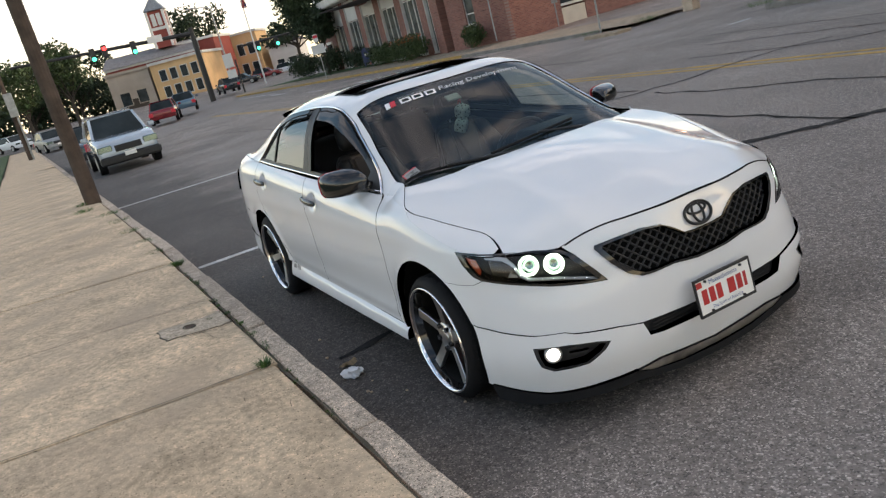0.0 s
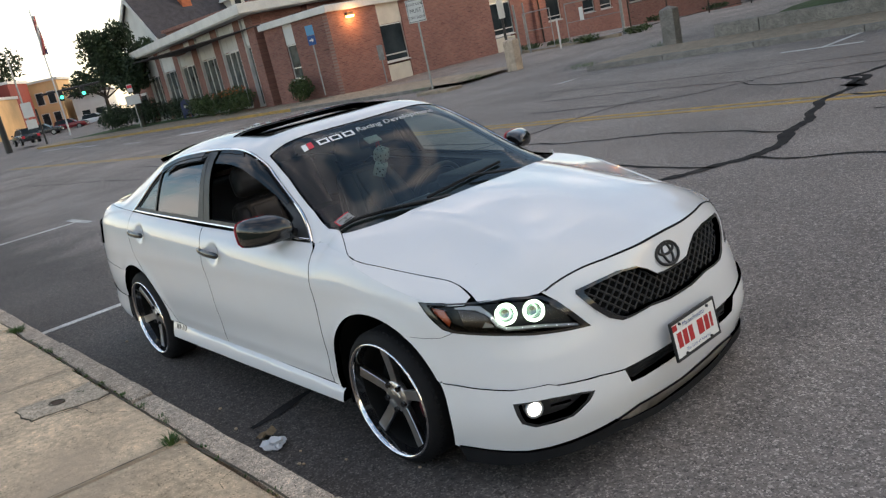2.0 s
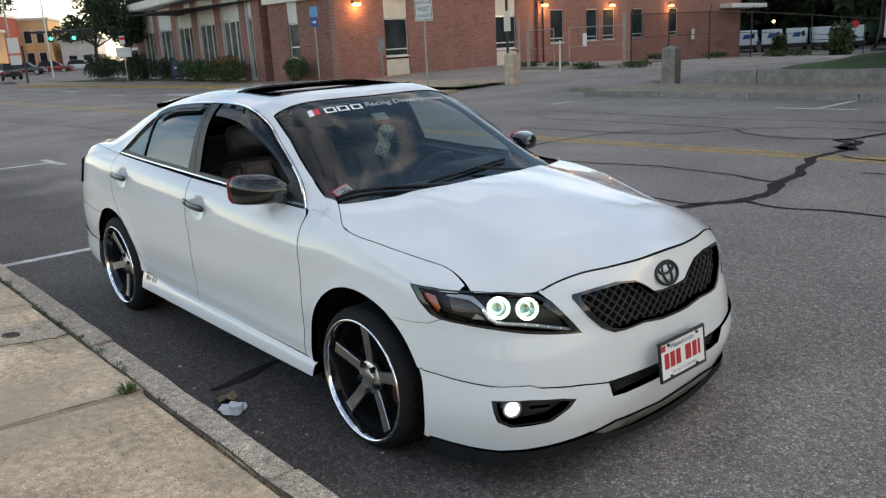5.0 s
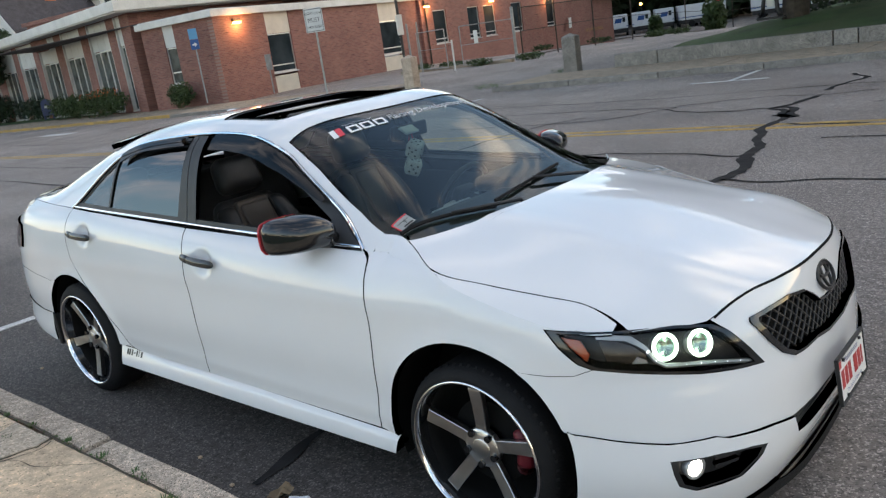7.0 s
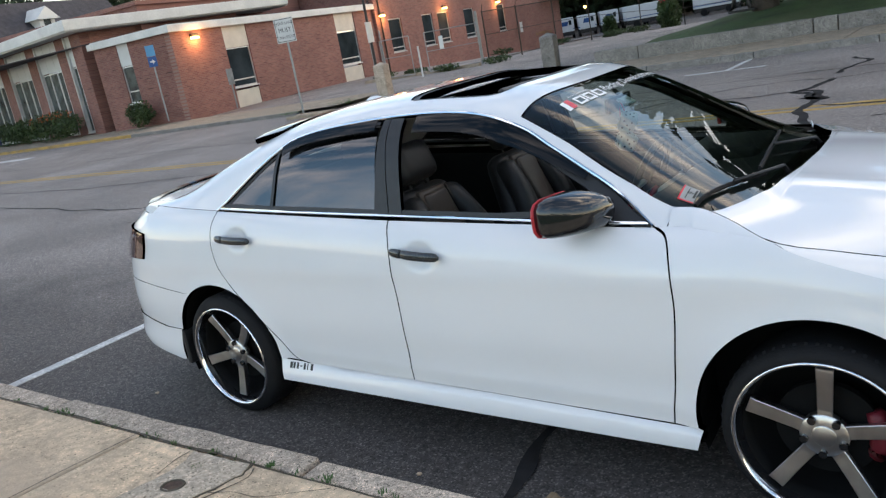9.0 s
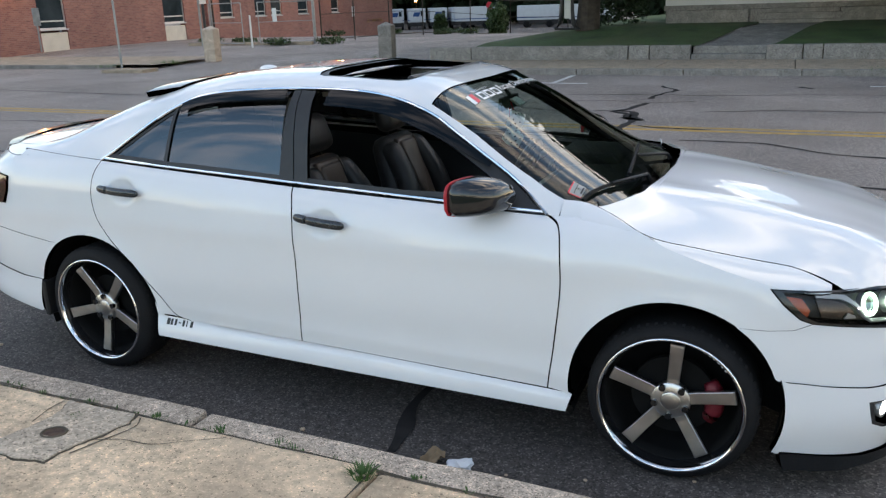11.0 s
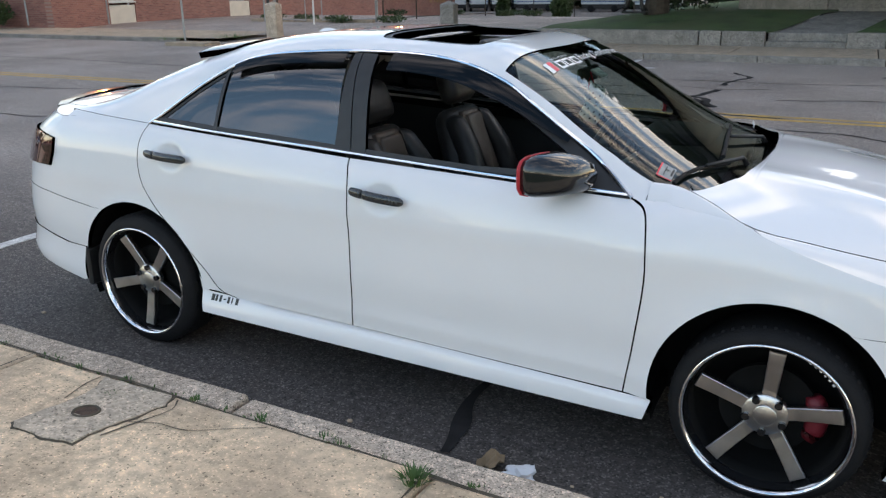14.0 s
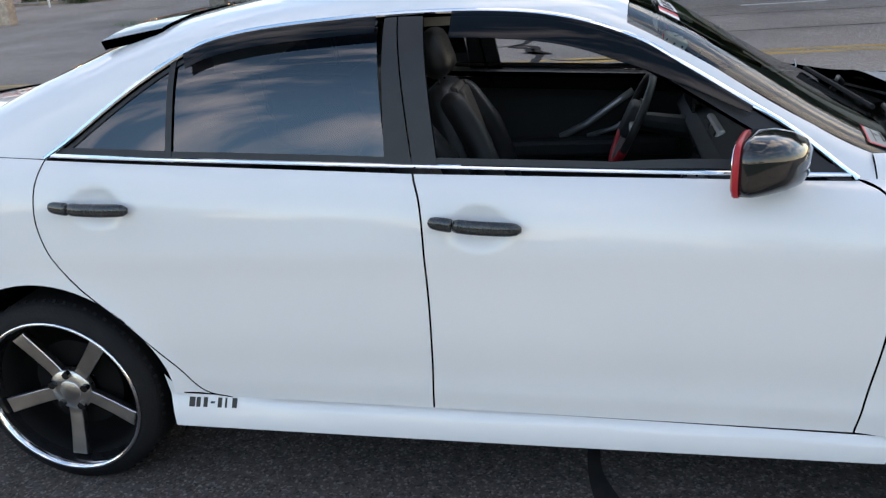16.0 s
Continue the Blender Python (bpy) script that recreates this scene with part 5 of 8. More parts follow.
mb = thing("mailbox", "dark blue street mailbox on four legs", "mailbox", st(-48.1, 21.6, 0.25, 60))
prof = [(-0.30, 0.25), (0.30, 0.25), (0.30, 0.95)] + [(0.30 * math.cos(radians(a)), 0.95 + 0.30 * math.sin(radians(a))) for a in range(15, 180, 15)] + [(-0.30, 0.95)]
body = part("body", prism(prof, 0.6, axis="y", at=-0.3, bevel=0.01), "mailbox", mb)
part("emblem", boxes((-0.12, 0.12, -0.315, -0.302, 0.70, 0.86)), "sign_white", mb)
part("door", boxes((-0.2, 0.2, -0.32, -0.302, 0.98, 1.12)), "mailbox", mb)
for x in (-0.25, 0.25):
    for y in (-0.25, 0.25):
        part("leg", boxes((x - 0.03, x + 0.03, y - 0.03, y + 0.03, 0, 0.26)), "mailbox", mb)

# chain-link fence and gate along the drive
fence = thing("chain_link_fence", "rusty chain-link fence and gate beside the drive", "fence", STREET)
def fence_run(pts, h, barbed=True):
    for (s0, d0), (s1, d1) in zip(pts, pts[1:]):
        z0, z1 = land(s0, d0), land(s1, d1)
        part("rail", rods(((s0, d0, z0 + h), (s1, d1, z1 + h), 0.022), seg=6), "bark", fence)
        part("rail", rods(((s0, d0, z0 + 0.12), (s1, d1, z1 + 0.12), 0.018), seg=6), "bark", fence)
        part("mid_rail", rods(((s0, d0, z0 + h * 0.55), (s1, d1, z1 + h * 0.55), 0.014), seg=6), "bark", fence)
        me = bpy.data.meshes.new("link")
        me.from_pydata([(s0, d0, z0 + 0.1), (s1, d1, z1 + 0.1), (s1, d1, z1 + h), (s0, d0, z0 + h)], [], [(0, 1, 2, 3)])
        part("link_mesh", me, "mesh_wire", fence).visible_shadow = False
    for s0, d0 in pts:
        z0 = land(s0, d0)
        part("post", rods(((s0, d0, z0 - 0.1), (s0, d0, z0 + h + 0.05), 0.032), ((s0, d0, z0 + h), (s0 + 0.18, d0 - 0.18, z0 + h + 0.28), 0.014), seg=8), "bark", fence)


fence_run([(-17.2, 28.6), (-17.0, 31.2), (-16.6, 34.0), (-16.6, 38.0), (-15.8, 43.0), (-15.0, 48.0)], 2.2)
fence_run([(-15.0, 48.0), (-11.5, 49.0), (-8.0, 50.0), (-4.5, 51.0)], 2.2)
for s0, d0, r in ((-17.35, 28.3, 0.07), (-22.6, 27.3, 0.05), (-21.9, 27.2, 0.04)):
    part("gate_post", rods(((s0, d0, 0.0), (s0, d0, 2.5), r)), "galv", fence)
for (a, b) in (((-22.0, 27.2), (-19.7, 26.4)), ((-17.4, 28.3), (-19.0, 26.6))):
    gate = [((*a, 0.35), (*b, 0.35), 0.022), ((*a, 2.0), (*b, 2.0), 0.022), ((*a, 0.35), (*a, 2.0), 0.022), ((*b, 0.35), (*b, 2.0), 0.022), ((*a, 1.2), (*b, 1.2), 0.014)]
    part("gate_frame", rods(*gate, seg=6), "galv", fence)
part("gate_notice", boxes((-18.5, -18.3, 26.9, 26.93, 1.2, 1.75)), "sign_white", fence)
part("stake", rods(((-18.7, 25.6, 0.2), (-18.7, 25.6, 1.5), 0.04)), "sign_white", fence)
part("low_kerb", boxes((-23.5, -17.0, 27.4, 27.6, 0, 0.35)), "concrete_old", fence)

# white post vans in the yard
def van(s, d, turn):
    z = land(s, d)
    v = thing("mail_van", "white boxy delivery van with a blue badge", "van", st(s, d, z, turn), group="vans parked in the yard")
    part("body", boxes((-0.98, 0.98, -1.0, 3.4, 0.75, 2.25), bevel=0.08, seg=2), "van_white", v)
    part("skirt", boxes((-0.95, 0.95, -0.95, 3.3, 0.35, 0.78)), "black", v)
    part("stripe", boxes((-0.99, 0.99, -1.012, 3.41, 0.98, 1.06)), "sign_blue", v)
    part("rear_door", boxes((-0.80, 0.80, -1.02, -0.99, 0.85, 2.1)), "van_white", v)
    part("badge", prism([(-0.45, 1.40), (0.25, 1.40), (0.40, 1.85), (-0.30, 1.85)], -0.01, axis="y", at=-1.022), "sign_blue", v)
    part("badge", prism([(1.0, 1.35), (1.9, 1.35), (2.1, 1.9), (1.2, 1.9)], 0.012, axis="x", at=0.985), "sign_blue", v)
    part("window", boxes((0.985, 1.0, 2.2, 3.0, 1.25, 2.0)), "win_dark", v)
    part("rear_window", boxes((0.42, 0.72, -1.03, -1.015, 1.45, 1.95)), "win_dark", v)
    part("bumper", boxes((-0.95, 0.95, -1.12, -1.0, 0.45, 0.66), bevel=0.02), "black", v)
    for x in (-0.85, 0.85):
        for y in (0.0, 2.4):
            part("wheel", rods(((x - 0.12, y, 0.34), (x + 0.12, y, 0.34), 0.34), seg=16), "rubber", v)
    return v


v0 = van(-39.4, 80.9, 27)
for i in range(1, 5):
    s, d = -39.4 + 2.16 * i, 80.9 + 1.05 * i
    copy_thing(v0, st(s, d, land(s, d), 27))
for s, d, turn in ((-29.6, 83.4, 112), (-22.0, 82.5, 100), (-16.0, 81.0, 95)):
    copy_thing(v0, st(s, d, land(s, d), turn))
ys = thing("yard_sign", "red stop sign on a post in the yard", "sign", st(-25.0, 72, land(-25.0, 72)))
part("post", rods(((0, 0, 0), (0, 0, 2.4), 0.03)), "galv", ys)
part("plate", prism([(0.35 * math.cos(radians(22.5 + 45 * i)), 2.4 + 0.35 * math.sin(radians(22.5 + 45 * i))) for i in range(8)], -0.02, axis="y"), "decal_red", ys)
yl = thing("yard_lamp", "small lit amber yard lamp", "lamp", st(-39.5, 87, -1.25))
part("post", rods(((0, 0, 0), (0, 0, 3.4), 0.04)), "black", yl)
part("lamp", rods(((0, -0.1, 3.3), (0, -0.3, 3.3), 0.14)), "sodium", yl)
# cast seat-like stand with a pale board by the shade tree
sb = thing("garden_board", "white garden board on black cast feet", "sign", st(-5.0, 23.6, lawn_z(-5.0, 23.6)))
part("board", boxes((-0.11, 0.11, -0.03, 0.03, 0.35, 2.4), bevel=0.02), "sign_white", sb)
for x in (-0.28, 0.22):
    part("foot", tube([(x * 1.35, 0, 0.03), (x * 0.9, 0, 0.2), (x * 0.7, 0, 0.6), (x * 0.65, 0, 1.3), (x * 0.8, 0, 2.0)], lambda t: 0.075 - 0.035 * t, 8), "black", sb, smooth=True)
part("base", boxes((-0.40, 0.40, -0.14, 0.14, 0, 0.07), bevel=0.02), "black", sb)

# ---- down the street on the left ----
def utility_pole(s, d, h, r, label, cross=True):
    t = thing("utility_pole", label, "utility pole", st(s, d, 0.1))
    part("pole", rods(((0, 0, -0.3), (-0.25, -0.12, h), r, r * 0.72), seg=14), "pole_wood", t)
    if cross:
        part("cross_arm", boxes((-0.3, -0.2, -1.2, 1.0, h - 1.0, h - 0.85)), "pole_wood", t)
    return t


utility_pole(-11.35, -0.27, 9.5, 0.145, "tall weathered wooden utility pole on the pavement")
up2 = utility_pole(-46.5, -0.75, 9.5, 0.15, "wooden utility pole with a grey box")
part("meter_box", boxes((0.12, 0.45, -0.2, 0.25, 2.6, 3.9), bevel=0.02), "galv", up2)
part("riser_pipe", rods(((0.16, 0.12, 0), (0.16, 0.12, 2.6), 0.05)), "galv", up2)
wire_obj = thing("overhead_wires", "overhead wires between the utility poles", "wires", STREET)
for y, z in ((-1.3, 8.5), (0.3, 8.5), (-0.5, 7.2)):
    pts = [(-11.7 - 35.0 * i / 16, y, z - 0.5 * math.sin(math.pi * i / 16)) for i in range(17)] + [(-46.8 - 50 * i / 16, y, z - 0.7 * math.sin(math.pi * i / 16)) for i in range(1, 17)]
    part("wire", tube(pts, 0.012, 5), "black", wire_obj)

mast = thing("signal_mast", "black traffic signal mast with a long arm of lit signals", "traffic signal", STREET)
mx, my, mz = -77.5, 16.9, 0.1
part("pole", rods(((mx, my, mz), (mx, my, 7.4), 0.30, 0.24)), "black", mast)
part("arm", rods(((mx, my, 6.85), (mx - 0.5, 0.5, 7.45), 0.20, 0.11)), "black", mast)
for d, z, lamp, off in ((7.5, 6.9, "green_lamp", -0.38), (8.6, 7.0, "red_lamp", 0.25), (11.2, 6.75, "green_lamp", -0.38)):
    head = part("signal_head", boxes((mx + 0.1, mx + 0.5, d - 0.25, d + 0.25, z - 0.6, z + 0.6), bevel=0.05), "black", mast)
    part("signal_lamp", rods(((mx + 0.48, d, z + off), (mx + 0.56, d, z + off), 0.19)), lamp, head)
part("street_name", boxes((mx + 0.2, mx + 0.25, 12.6, 14.0, 6.75, 7.4)), "sign_white", mast)
mast2 = thing("traffic_signal", "dark signal arm with green lamps beyond the crossing", "traffic signal", STREET)
part("pole", rods(((-95, 36.5, 0.5), (-95, 36.5, 6.2), 0.2)), "black", mast2)
part("arm", rods(((-95, 36.5, 5.5), (-95, 26.0, 5.2), 0.13)), "black", mast2)
for d in (27.9, 30.4):
    head = part("signal_head", boxes((-94.9, -94.5, d - 0.25, d + 0.25, 4.1, 5.3), bevel=0.05), "black", mast2)
    part("signal_lamp", rods(((-94.52, d, 4.5), (-94.44, d, 4.5), 0.20)), "green_lamp", head)

fp = thing("flag_pole", "white flagpole with a furled striped flag", "flagpole", st(-88, 25.6, 0.3))
part("pole", rods(((0, 0, 0), (0, 0, 13.2), 0.10, 0.05)), "sign_white", fp)
for i, mat in enumerate(("flag_blue", "flag_cloth", "flag_white", "flag_cloth", "flag_white", "flag_cloth")):
    bm = bmesh.new()
    bmesh.ops.create_grid(bm, x_segments=2, y_segments=16, size=0.5)
    for v in bm.verts:
        x, z = v.co.x + 0.5, v.co.y + 0.5
        a = (i + x) * 1.05 + 1.5 * z + 0.5 * math.sin(z * 7 + i)
        r = 0.13 + 0.13 * (1 - z) + 0.05 * math.sin(z * 11 + 2 * i)
        v.co = Vector((r * math.cos(a), 0.16 + r * math.sin(a), 8.6 + 4.0 * z))
    part("stripe", bm, mat, fp)
sl = thing("street_lamp", "grey steel street lamp with a curved arm", "street lamp", st(-88.5, 22.1, 0.3))
part("pole", rods(((0, 0, 0), (0, 0, 9.4), 0.12, 0.07)), "galv", sl)
part("arm", tube([(0, 0, 9.3), (0, -0.5, 9.6), (0, -1.9, 9.75)], 0.06, 6), "galv", sl)
part("lamp", boxes((-0.15, 0.15, -2.6, -1.8, 9.68, 9.84), bevel=0.05), "galv", sl)


def shop(name, s, d, turn, w, depth, h, wall, label, rows, cols, trim="white_wall", z=0.8, blank=0.2):
    """A plain block with its rows of sash windows and a parapet."""
    b = thing(name, label, "building", st(s, d, z, turn))
    part("wall", boxes((0, w, 0, depth, -2, h)), wall, b)
    part("cornice", boxes((-0.2, w + 0.2, -0.25, depth + 0.2, h, h + 0.35)), trim, b)
    for r_ in range(rows):
        for c in range(cols):
            x = w * (blank / 2 + (1 - blank) * (c + 0.5) / cols)
            zz = h * (0.12 + 0.86 * r_ / rows)
            ww, hh = min(1.3, w / cols * 0.45), min(1.7, h / rows * 0.55)
            wd_ = part("window", boxes((x - ww / 2 - 0.1, x + ww / 2 + 0.1, -0.06, 0.0, zz - 0.1, zz + hh + 0.1)), trim, b)
            part("pane", boxes((x - ww / 2, x + ww / 2, -0.08, -0.06, zz, zz + hh)), "win_dark", wd_)
    return b


grey = shop("grey_shop", -121.0, 24.0, -73, 5.6, 10, 4.8, "grey_wall", "grey two-storey shop with a garage door", 1, 2, "grey_wall", 1.2)
grey.matrix_basis = st(-114.0, 11.9, 1.2, 76)
part("garage", boxes((1.6, 4.4, -0.05, 0, -0.9, 1.3)), "bark", grey)
tan = shop("tan_shop", -108, 18.5, 0, 7.6, 9, 5.2, "tan_wall", "tan corner building glowing in the low sun", 2, 4, "fascia", 0.8)
tan.matrix_basis = st(-112.5, 17.6, 0.9, 60)
upper = shop("red_house", -116, 12, 80, 13, 9, 5.7, "red_wall", "red clapboard upper storeys with white trim", 2, 4, "white_wall", 1.0)
upper.matrix_basis = st(-121.0, 13.0, 1.2, 72)
part("roof", prism([(-0.6, 6.0), (4.5, 7.7), (9.6, 6.0)], 13.8, axis="x", at=-0.4), "roof_grey", upper)
tw = thing("bell_tower", "red and white wooden tower with a pointed roof", "tower", st(-121, 22.3, 8.5, 70))
part("shaft", boxes((-1.15, 1.15, -1.15, 1.15, 0, 5.2)), "red_wall", tw)
for x in (-1.2, 1.2):
    for y in (-1.2, 1.2):
        part("corner_board", boxes((x - 0.18, x + 0.18, y - 0.18, y + 0.18, 0, 5.2)), "white_wall", tw)
part("belt", boxes((-1.3, 1.3, -1.3, 1.3, 2.5, 2.9)), "white_wall", tw)
part("louvre", boxes((-0.7, -0.1, -1.2, -1.15, 3.1, 4.8), (0.1, 0.7, -1.2, -1.15, 3.1, 4.8)), "white_wall", tw)
bm = bmesh.new()
bmesh.ops.create_cone(bm, cap_ends=True, segments=4, radius1=2.1, radius2=0.02, depth=2.1, matrix=Matrix.Translation((0, 0, 6.35)) @ Matrix.Rotation(radians(45), 4, "Z"))
part("roof", bm, "galv", tw)
red2 = shop("red_shop", -122, 26, 0, 5.5, 9, 7.4, "red_wall", "red painted shop building", 2, 2, "white_wall", 0.9)
red2.matrix_basis = st(-121.0, 23.8, 0.9, 60)
tan2 = shop("tan_block", -128, 34, 0, 4.2, 9, 7.2, "tan_wall", "narrow tan three-storey block", 2, 2, "fascia", 0.9)
tan2.matrix_basis = st(-127.0, 33.2, 0.9, 62)
wh = shop("white_shop", -128, 40, 0, 5, 8, 4.2, "white_wall", "small white house with a porch", 1, 2, "fascia", 0.4)
wh.matrix_basis = st(-125.0, 38.2, 0.6, 62)
part("roof", prism([(-0.5, 4.5), (2.5, 6.4), (5.5, 4.5)], 9, axis="y", at=-0.5), "roof_dark", wh)


def simple_car(s, d, turn, paint, label, length=4.5, width=1.75, height=1.45, suv=False, z=0.0):
    """A parked or waiting car: body, cabin, glass, lamps and wheels. Its nose points along +x."""
    c = thing("parked_car", label, "car", st(s, d, z, turn), group="cars down the street")
    L, W, H = length / 2, width / 2, height
    deck_h = H * 0.62
    prof = [(-L, 0.32), (L * 0.98, 0.32), (L, 0.55), (L * 0.98, deck_h * 0.76), (L * 0.90, deck_h * 0.90), (L * 0.70, deck_h * 0.98), (L * 0.45, deck_h * 1.01), (-L * 0.96, deck_h * 1.03), (-L, deck_h * 0.85)]
    body = prism(prof, width, axis="y", at=-W, bevel=0.09)
    for v in body.verts:
        v.co.y *= 1 - 0.10 * max(0.0, abs(v.co.x) / L - 0.7) / 0.3 - 0.06 * max(0.0, v.co.z - 0.6)
    part("body", body, paint, c, smooth=True)
    rear = -L * (0.95 if suv else 0.72)
    cab = [(L * 0.48, deck_h - 0.03), (L * 0.16, H * 0.97), (0, H), (rear * 0.6, H * 0.99), (rear * 0.85, H * 0.93), (rear, deck_h)]
    bm = prism(cab, width * 0.86, axis="y", at=-W * 0.86, bevel=0.04)
    for v in bm.verts:
        v.co.y *= 1 - 0.16 * max(0, (v.co.z - deck_h) / (H - deck_h))
    part("cabin", bm, "win_dark", c)
    part("roof", boxes((rear * 0.72, L * 0.12, -W * 0.70, W * 0.70, H * 0.975, H * 1.005), bevel=0.02), paint, c)
    for y in (-1, 1):
        for x0, x1 in ((L * 0.47, L * 0.15), (rear * 0.99, rear * 0.82)):
            part("pillar", rods(((x0, y * W * 0.86, deck_h), (x1, y * W * 0.72, H * 0.97), 0.045)), paint, c)
        part("headlamp", boxes((L * 0.955, L * 0.995, y * W * 0.72 - 0.2, y * W * 0.72 + 0.2, deck_h * 0.62, deck_h * 0.80), bevel=0.02), "reflector", c)
        part("tail_lamp", boxes((-L * 1.005, -L * 0.97, y * W * 0.78 - 0.14, y * W * 0.78 + 0.14, deck_h * 0.62, deck_h * 0.88), bevel=0.02), "decal_red", c)
        part("mirror", boxes((L * 0.34, L * 0.42, y * (W + 0.09) - 0.09, y * (W + 0.09) + 0.09, deck_h, deck_h + 0.14), bevel=0.03), paint, c)
        for x in (-L * 0.62, L * 0.60):
            w = part("wheel", rods(((x, y * W * 0.98 - y * 0.2, 0.33), (x, y * W * 1.0, 0.33), 0.33), seg=20), "rubber", c)
            part("rim", rods(((x, y * W * 1.0, 0.33), (x, y * W * 1.012, 0.33), 0.22), seg=14), "galv", w)
    part("grille", boxes((L * 0.985, L * 1.004, -W * 0.42, W * 0.42, deck_h * 0.58, deck_h * 0.76), bevel=0.01), "black", c)
    part("bumper", boxes((L * 0.93, L * 1.02, -W * 0.96, W * 0.96, 0.26, 0.50), bevel=0.05), "black" if suv else paint, c)
    part("number_plate", boxes((L * 1.02, L * 1.026, -0.16, 0.16, 0.42, 0.54)), "plate_white", c)
    if suv:
        for y in (-1, 1):
            part("roof_rail", rods(((rear * 0.7, y * W * 0.66, H + 0.06), (L * 0.08, y * W * 0.66, H + 0.06), 0.025)), "black", c)
    return c


simple_car(-22.0, 1.55, 0, "silver_car", "silver-blue estate parked behind at the kerb", 4.55, 1.78, 1.62, True)
simple_car(-29.0, 1.45, 0, "dark_car", "dark car parked further along the kerb", 4.5, 1.75, 1.45)
simple_car(-51.5, 7.9, 166, "red_car", "dark red saloon waiting at the crossing", 4.7, 1.8, 1.45, z=0.1)
simple_car(-58.5, 10.6, 168, "blue_car", "grey-blue saloon waiting at the crossing", 4.7, 1.8, 1.45, z=0.25)
simple_car(-66.0, 6.6, 168, "van_white", "white estate waiting at the crossing", 4.5, 1.8, 1.6, True)
simple_car(-85.5, 20.6, 178, "dark_car", "black car turning at the crossing", 4.8, 1.85, 1.6, True, 0.4)
simple_car(-60.0, 1.0, 10, "galv", "grey car coming from the crossing", 4.5, 1.75, 1.5)
simple_car(-84.0, -1.5, 25, "van_white", "pale car beyond the crossing", 4.5, 1.75, 1.5, z=0.3)
simple_car(-101.0, 26.5, 60, "dark_car", "dark car parked by the shops", 4.5, 1.75, 1.5, z=0.6)
simple_car(-104.0, 30.5, 60, "red_car", "dark red car parked by the shops", 4.5, 1.75, 1.5, z=0.6)
simple_car(-106.0, 34.5, 60, "van_white", "white car parked by the shops", 4.5, 1.75, 1.5, z=0.6)
# flag behind the camera, mirrored in the rear side window
fl2 = thing("porch_flag", "striped flag hanging from a slanted staff", "flag", st(-10.5, -21.5, 0.1))
part("staff", rods(((0, 0, 0), (0, 0, 4.2), 0.05), ((0, 0, 3.0), (-0.9, 0.3, 4.4), 0.03)), "pole_wood", fl2)
for i in range(7):
    bm = bmesh.new()
    bmesh.ops.create_grid(bm, x_segments=6, y_segments=2, size=0.5)
    for v in bm.verts:
        x, z = v.co.x + 0.5, (v.co.y + 0.5 + i) / 7
        v.co = Vector((-0.2 - 0.7 * x - 0.1 * z, 0.12 * math.sin(x * 6), 2.2 + 1.9 * z + 0.6 * x * (1 - z)))
    part("stripe", bm, "decal_red" if i % 2 == 0 else "decal_white", fl2)

# ---- the parked saloon: the shape of its skin. x ahead, y to its left, z up ----
X0, X1, WID = 1.2, -1.42, 0.907
belt_y = curve([(-1.9, 0.775), (-1.6, 0.812), (-1.3, 0.825), (-0.4, 0.82), (0.5, 0.80), (0.9, 0.79), (1.1, 0.765)])
nose_x = curve([(0.15, 2.215), (0.30, 2.275), (0.42, 2.287), (0.55, 2.292), (0.65, 2.277), (0.734, 2.260), (0.80, 2.248), (0.86, 2.230), (0.93, 2.10)])
nose_n = curve([(0.2, 3.6), (0.38, 3.5), (0.5, 3.1), (0.6, 2.85), (0.7, 2.85), (0.76, 2.6), (0.82, 2.28), (0.95, 2.2)])
tail_x = curve([(0.2, -2.36), (0.35, -2.44), (0.6, -2.45), (0.85, -2.43), (1.0, -2.40), (1.1, -2.33)])
tail_n = curve([(0.17, 3.2), (0.25, 4.0), (0.35, 4.9), (0.45, 4.5), (0.6, 4.5), (0.7, 4.3), (0.8, 3.9), (0.9, 3.6), (1.0, 3.1), (1.05, 2.7), (1.1, 2.3)])
hood_c = curve([(1.0, 1.028), (1.13, 1.024), (1.5, 0.996), (1.8, 0.948), (2.0, 0.908), (2.1, 0.880), (2.235, 0.838), (2.35, 0.785)])
hood_k = curve([(0.9, 0.03), (1.0, 0.035), (1.4, 0.112), (1.7, 0.164), (1.8, 0.178), (1.98, 0.205), (2.04, 0.232), (2.1, 0.268), (2.2, 0.32), (2.4, 0.34)])
low_w = curve([(0.15, 0.965), (0.25, 0.985), (0.40, 0.998), (0.55, 1.0), (0.7, 1.0)])
front_h = curve([(1.0, 0.386), (1.1, 0.395), (1.3, 0.39), (1.6, 0.36), (2.0, 0.29)])
deck_c = curve([(-2.4, 1.085), (-2.2, 1.105), (-1.95, 1.118), (-1.7, 1.13)])
roof_c = curve([(-1.95, 1.09), (-1.75, 1.143), (-1.4, 1.288), (-1.1, 1.387), (-0.8, 1.443), (-0.4, 1.464), (0.0, 1.452), (0.3, 1.420), (0.446, 1.36), (0.975, 1.05), (1.2, 0.95)])
GN, LEAN_IN = 5.0, 0.20


def belt(x):
    return 0.956 + (0.883 - x) * 0.0523


brow = curve([(0.0, -0.019), (0.15, -0.015), (0.3, 0.004), (0.42, 0.024), (0.50, 0.031), (0.55, 0.031), (0.594, 0.027), (0.68, 0.022), (0.74, 0.009), (0.80, 0.0), (1.0, 0.0)])   # lift of the bonnet towards its front edge


